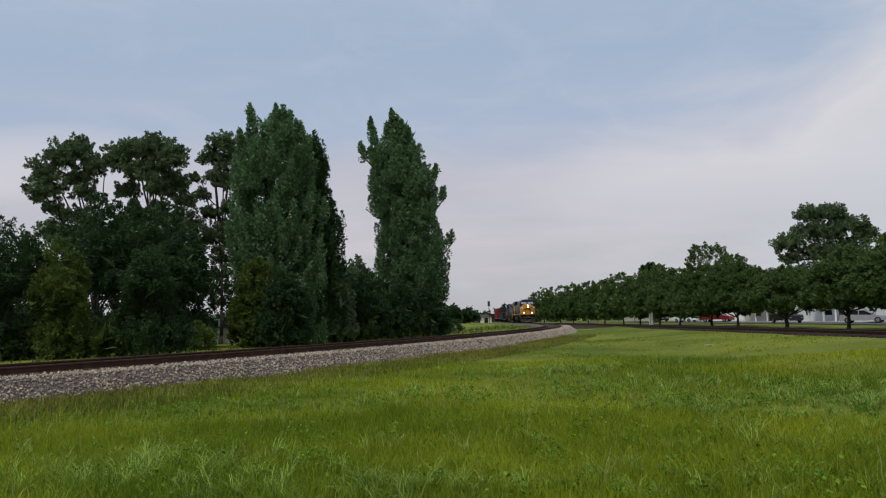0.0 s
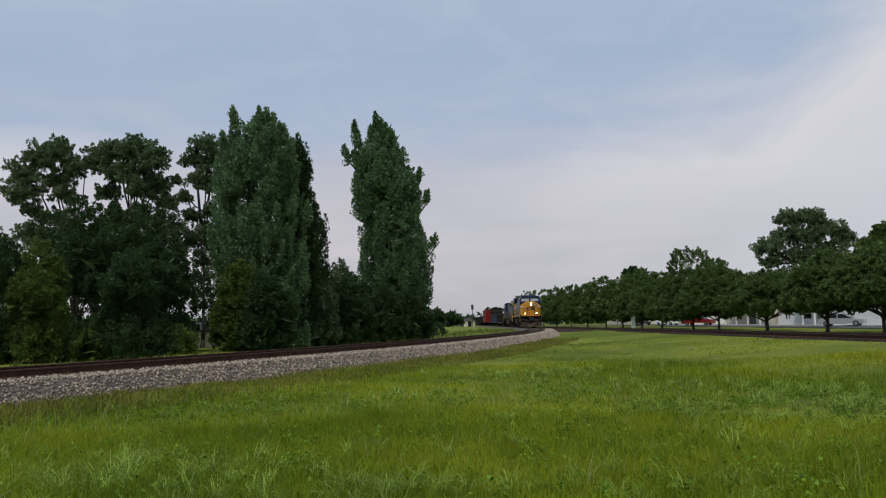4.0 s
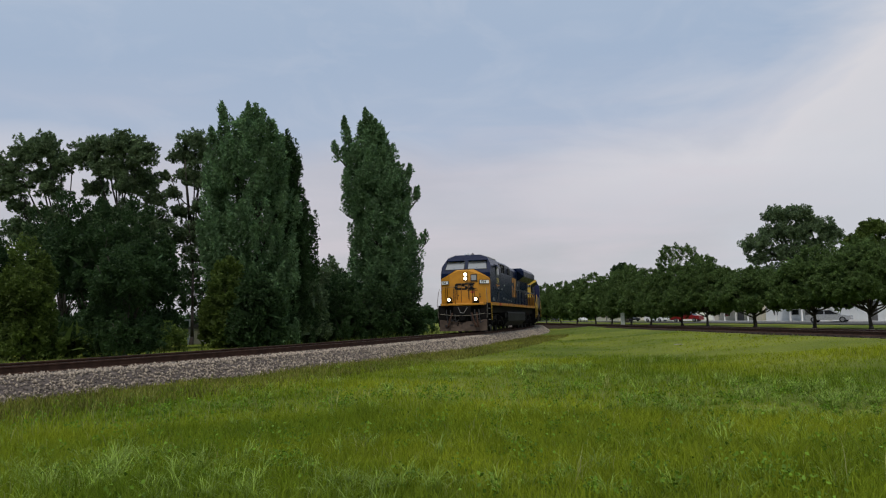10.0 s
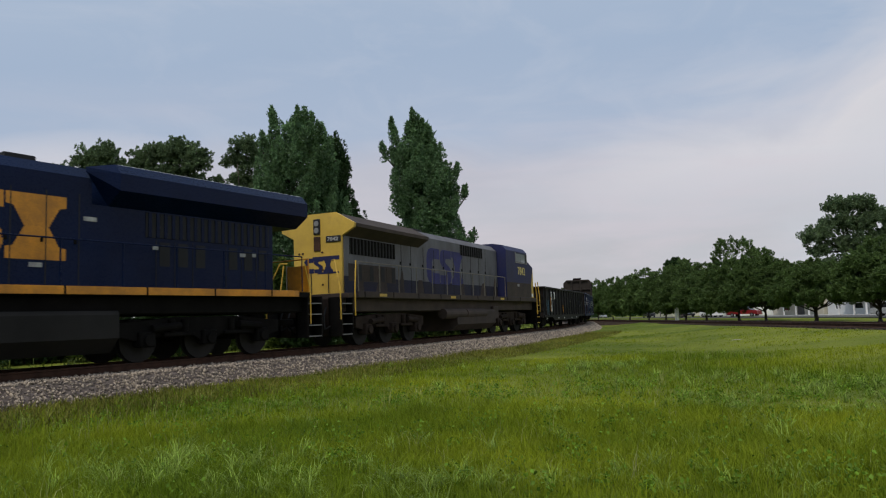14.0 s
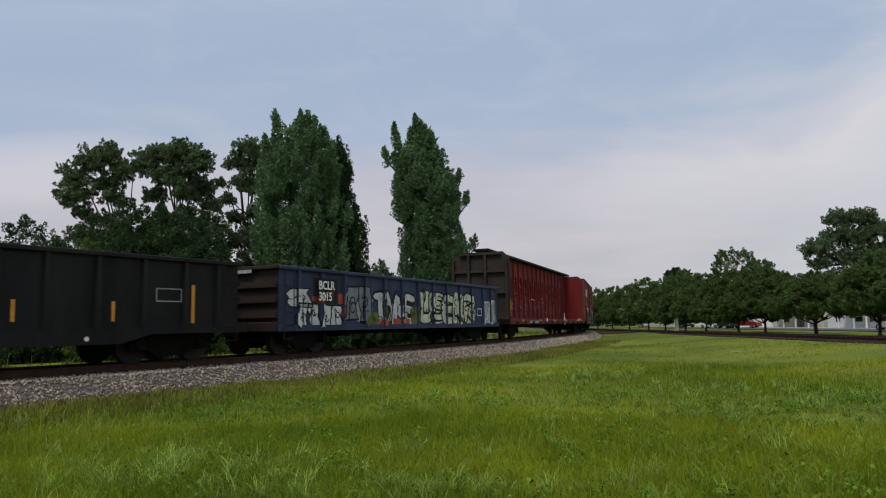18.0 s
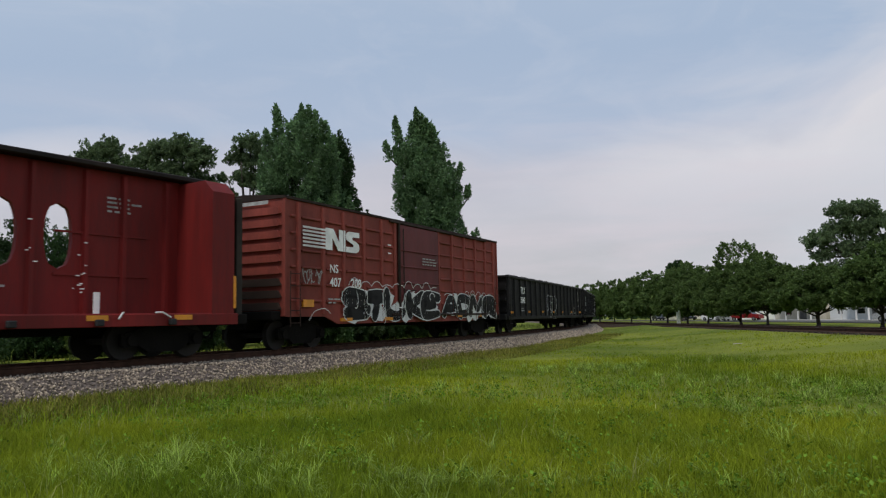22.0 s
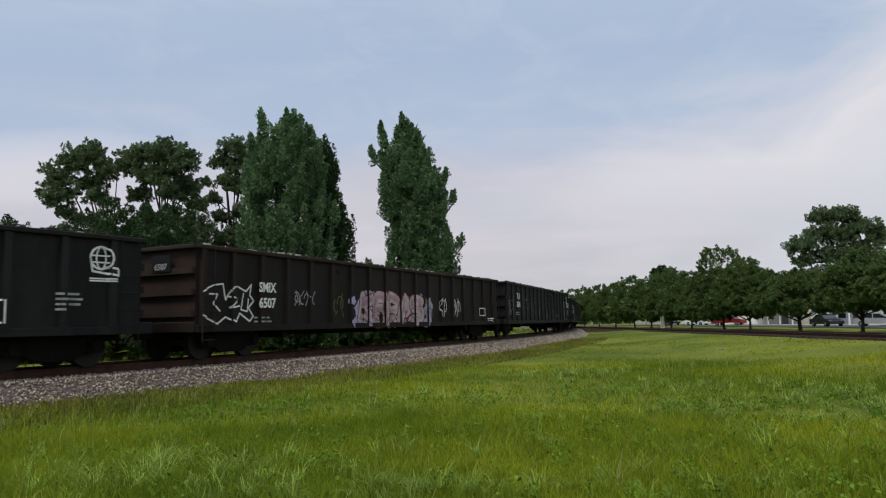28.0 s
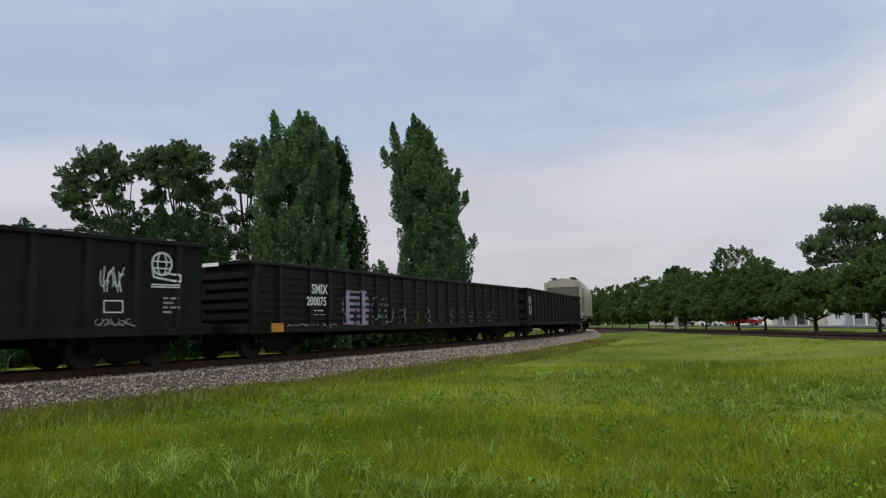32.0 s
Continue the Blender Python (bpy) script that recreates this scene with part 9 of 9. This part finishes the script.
        part("end_sill", Build().box(sx * E, sx * (E + 0.35), -1.5, 1.5, 0.78, 1.05, 0.02), UNDER, root)
    couplers(root, L / 2)
    CARS.append((root, L))


def boxcar():
    L = 17.63
    root = tagged(new("boxcar"), "oxide red ribbed boxcar with sliding door and graffiti", "railway wagon", "wagons of the train")
    X, XR, W, sill, top = 7.32, 8.45, 1.52, 0.98, 4.48
    part("body", Build().box(-XR, X, -W, W, sill, top, 0.02), OXIDE, root)
    part("roof", Build().prism([(-W - 0.06, top - 0.05), (W + 0.06, top - 0.05), (W + 0.06, top + 0.02), (0, top + 0.17), (-W - 0.06, top + 0.02)], "x", -XR - 0.06, X + 0.06), RUSTP, root)
    for i in range(16):
        x = -XR + 0.5 + i * (X + XR - 1.0) / 15
        part("roof_seam", Build().prism([(-W, top + 0.03), (W, top + 0.03), (0, top + 0.21)], "x", x - 0.04, x + 0.04), RUSTP, root)
    door0, door1 = 0.92, -2.16
    posts = [6.72, 5.5, 4.4, 3.2, 2.05, 1.15, -2.3, -3.55, -4.75, -5.9, -7.0, -7.95]
    for sy in (1, -1):
        side = part("side_panel", Build().box(-XR + 0.02, X - 0.02, sy * W, sy * (W + 0.01), sill, top - 0.1), OXIDE, root)
        post = Build().prism([(-0.09, W), (-0.06, W + 0.085), (0.06, W + 0.085), (0.09, W)], "z", sill + 0.06, top - 0.12).mesh("side_post", OXIDE)
        for x in posts:
            share("side_post", post, side, pose(x, 0, 0) if sy > 0 else pose(-x, 0, 0, 0, 0, 180))
        bars = [X - 0.1] + posts[:6] + [None] + posts[6:] + [-XR + 0.1]
        for a, c in zip(bars, bars[1:]):
            if a is None or c is None or abs(a - c) < 0.4:
                continue
            for k in range(6):
                z = sill + 0.42 + k * 0.5
                part("pressed_bead", Build().box(c + 0.14, a - 0.14, sy * W, sy * (W + 0.08), z, z + 0.07, 0.015), OXIDE, side)
        door = part("door", Build().box(door1, door0, sy * (W + 0.06), sy * (W + 0.12), sill + 0.08, top - 0.16, 0.015), DOORP, root, "plum-coloured sliding door")
        for z in (1.5, 2.15, 2.75, 3.35):
            part("door_corrugation", Build().box(door1 + 0.1, door0 - 0.1, sy * (W + 0.12), sy * (W + 0.17), z, z + 0.05, 0.012), DOORP, door)
        part("door_edge", Build().box(door0 - 0.03, door0 + 0.05, sy * (W + 0.06), sy * (W + 0.14), sill, top - 0.1, 0.01), RUSTP, door)
        part("door_track", Build().box(-7.0, 1.5, sy * (W + 0.02), sy * (W + 0.14), sill - 0.02, sill + 0.06, 0.01).box(-7.0, 1.5, sy * (W + 0.02), sy * (W + 0.13), top - 0.13, top - 0.06, 0.01), RUSTP, root)
        part("lock_bar", Build().tube([(0.7, sy * (W + 0.16), sill + 0.2), (0.7, sy * (W + 0.16), top - 0.3)], 0.02, 6).tube([(0.7, sy * (W + 0.17), 1.9), (-0.2, sy * (W + 0.17), 1.9)], 0.018, 5), RUSTP, door)
        part("side_sill", Build().prism([(-XR, sill - 0.02), (-XR, sill + 0.08), (X, sill + 0.08), (X, sill - 0.02), (X - 1.9, sill - 0.02), (X - 2.6, sill - 0.26), (-XR + 2.6, sill - 0.26), (-XR + 1.9, sill - 0.02)], "y", sy * (W - 0.02), sy * (W + 0.03)), OXIDE, side)
    for sx, E in ((1, X), (-1, XR)):
        end = part("end_panel", Build().box(sx * E, sx * (E + 0.02), -W, W, sill, top), OXIDE, root)
        for k in range(9):
            z = sill + 0.2 + k * 0.35
            part("end_corrugation", Build().prism([(-W + 0.08, z), (-W + 0.2, z + 0.2), (W - 0.2, z + 0.2), (W - 0.08, z), (W - 0.2, z - 0.02), (-W + 0.2, z - 0.02)], "x", sx * E, sx * (E + 0.1)), OXIDE if z > 2 else RUSTP, end)
        for sy in (1, -1):
            part("corner_post", Build().box(sx * (E - 0.06), sx * (E + 0.04), sy * (W - 0.04), sy * (W + 0.05), sill, top, 0.01), OXIDE, end)
        ld = part("ladder", Build().tube([(sx * (E - 0.55), W + 0.14, sill - 0.3), (sx * (E - 0.55), W + 0.14, sill + 1.3)], 0.014, 5).tube([(sx * (E - 0.1), W + 0.14, sill - 0.3), (sx * (E - 0.1), W + 0.14, sill + 1.3)], 0.014, 5), RUSTP, root)
        for k in range(5):
            part("rung", Build().cyl((sx * (E - 0.55), W + 0.14, sill - 0.2 + 0.36 * k), (sx * (E - 0.1), W + 0.14, sill - 0.2 + 0.36 * k), 0.013, 5), RUSTP, ld)
        bogie(root, sx * (E - 1.35))
        part("end_sill", Build().box(sx * E, sx * (E + 0.4), -1.4, 1.4, sill - 0.1, sill + 0.15, 0.02), UNDER, root)
        part("end_number_bar", Build().box(sx * (E + 0.10), sx * (E + 0.11), -0.2, 1.0, top - 0.2, top - 0.09), FADEW, end)
    part("center_sill", Build().box(-XR - 0.3, X + 0.3, -0.3, 0.3, 0.6, sill, 0.02), UNDER, root)
    couplers(root, L / 2)

    def wall(x):
        if door1 < x < door0:
            return W + 0.172
        return W + (0.098 if any(abs(x - p) < 0.075 for p in posts) else 0.082)
    # the railway's mark as stripes and two blocks
    s = Spray(wall, 0.006)
    for k in range(6):
        z = 3.10 + k * 0.112
        s.stroke([(6.55, z), (5.42 - 0.0 * k, z)], 0.062)
    for a, w, shape in ((5.44, 1.06, ((0, 1), (0.40, 1), (0.68, 0.42), (0.68, 1), (1, 1), (1, 0), (0.64, 0), (0.33, 0.60), (0.33, 0), (0, 0))), (4.36, 0.84, tuple((u - 1.0, v) for u, v in MARK[1]))):
        s.fill([(a - u * w, 3.05 + v * 0.69) for u, v in shape], 0.03)
    s.put("railway_mark", WHITE, root, "white stripes and block mark")
    lettering("NS", 0.27, 5.25, wall(5.2) + 0.02, 2.34, root, WHITE, bold=0.004)
    lettering("407", 0.29, 5.25, wall(5.2) + 0.025, 1.90, root, WHITE, bold=0.006)
    lettering("208", 0.29, 4.08, wall(4.0) + 0.025, 1.90, root, WHITE, bold=0.006)
    small_print(root, wall, 5.3, 1.5, 2, 0.5, 71)
    small_print(root, wall, -0.7, 3.15, 3, 1.2, 72)
    small_print(root, wall, 1.7, 3.5, 1, 0.2, 73, WHITE)
    small_print(root, wall, 1.7, 3.2, 1, 0.3, 74, WHITE)
    for x, z, w, h in ((6.56, 1.25, 0.5, 0.22), (4.6, 0.80, 0.6, 0.11), (2.0, 0.80, 0.55, 0.11), (-0.9, 0.82, 0.5, 0.11), (-3.9, 0.88, 0.45, 0.11), (-6.2, 0.88, 0.45, 0.11), (-7.1, 1.45, 0.35, 0.2)):
        part("reflector", Build().box(x - w, x, W + 0.03, wall(x) + 0.012, z, z + h), AMBER, root, "yellow reflector")
    s = Spray(wall, 0.0035)
    rg = random.Random(14)
    for x0, x1, n, top_z in ((4.3, -1.9, 11, 1.55), (-2.9, -7.9, 8, 1.5)):
        for k in range(n):
            s.lift = 0.0035 + 0.0001 * k
            s.fill(blob(rg, x0 + (x1 - x0) * (k + 0.5) / n, rg.uniform(0.95, top_z), rg.uniform(0.28, 0.46), rg.uniform(0.22, 0.42), 12, 0.3))
    s.put("graffiti_light", SMOKEW, root)
    piece(root, wall, 4.4, -1.95, 0.76, 1.9, "STUKE", BLACKINK, SMOKEW, 121, 0.36, 0.04, label="black sprayed letters with white edges")
    piece(root, wall, -2.6, -7.9, 0.80, 1.82, "ADMR", BLACKINK, SMOKEW, 122, 0.35, 0.035)
    s = Spray(wall, 0.009)
    for x0, x1, n in ((4.2, -2.0, 9), (-2.7, -7.6, 8)):
        pts = []
        for k in range(n):
            a, c = x0 + (x1 - x0) * k / n, x0 + (x1 - x0) * (k + 1) / n
            hgt = rg.uniform(0.08, 0.26)
            pts += [(a + (c - a) * q, 1.98 + hgt * math.sin(math.pi * q) ** 0.7 - (0.2 if x0 < 0 else 0)) for q in (0.0, 0.25, 0.5, 0.75)]
        s.stroke(pts, 0.024)
    s.stroke(smooth([(6.3, 0.84), (6.0, 1.12), (5.5, 1.2), (5.2, 1.05)]), 0.022)
    s.put("graffiti_halo", SMOKEW, root)
    flourish(root, wall, 4.7, -1.9, 0.95, 1.8, SMOKEW, 124, 6, 0.035)
    flourish(root, wall, -2.7, -7.8, 0.95, 1.75, SMOKEW, 125, 5, 0.035)
    tag_scrawl(root, wall, 6.6, 5.6, 1.95, 2.4, FADEW, 123, 0.03, 5)
    CARS.append((root, L))


wagon_a()
wagon_b()
centerbeam()
boxcar()
wagon_c()
wagon_d()
wagon_e()
wagon_f()
wagon_g()
wagon_h()
hopper(18.2)

# ---- the train runs along the curve ----
def nose_at(t):
    """How far along the main track the train's front coupler is."""
    return 123.99 - 10.726 * t - 0.001 * (t - 16) ** 2


def motions():
    u = 0.0
    for ob, length in CARS:
        rows = []
        for k in range(65):
            t = k * 0.5
            s = nose_at(t) + u + length / 2
            half = length * 0.34
            ax, ay, _ = line(s - half)
            bx, by, _ = line(s + half)
            rz = math.degrees(math.atan2(ay - by, ax - bx))
            rows.append((t, pose((ax + bx) / 2, (ay + by) / 2, 0, 0, 0, rz)))
        walk(ob, rows)
        u += length
    for ob, t0, y0, speed in TRAFFIC:
        walk(ob, [(t, pose(44.6, y0 - speed * (t - t0), STREET_Z, 0, 0, -90)) for t in (0.0, 16.0, 32.0)])


motions()
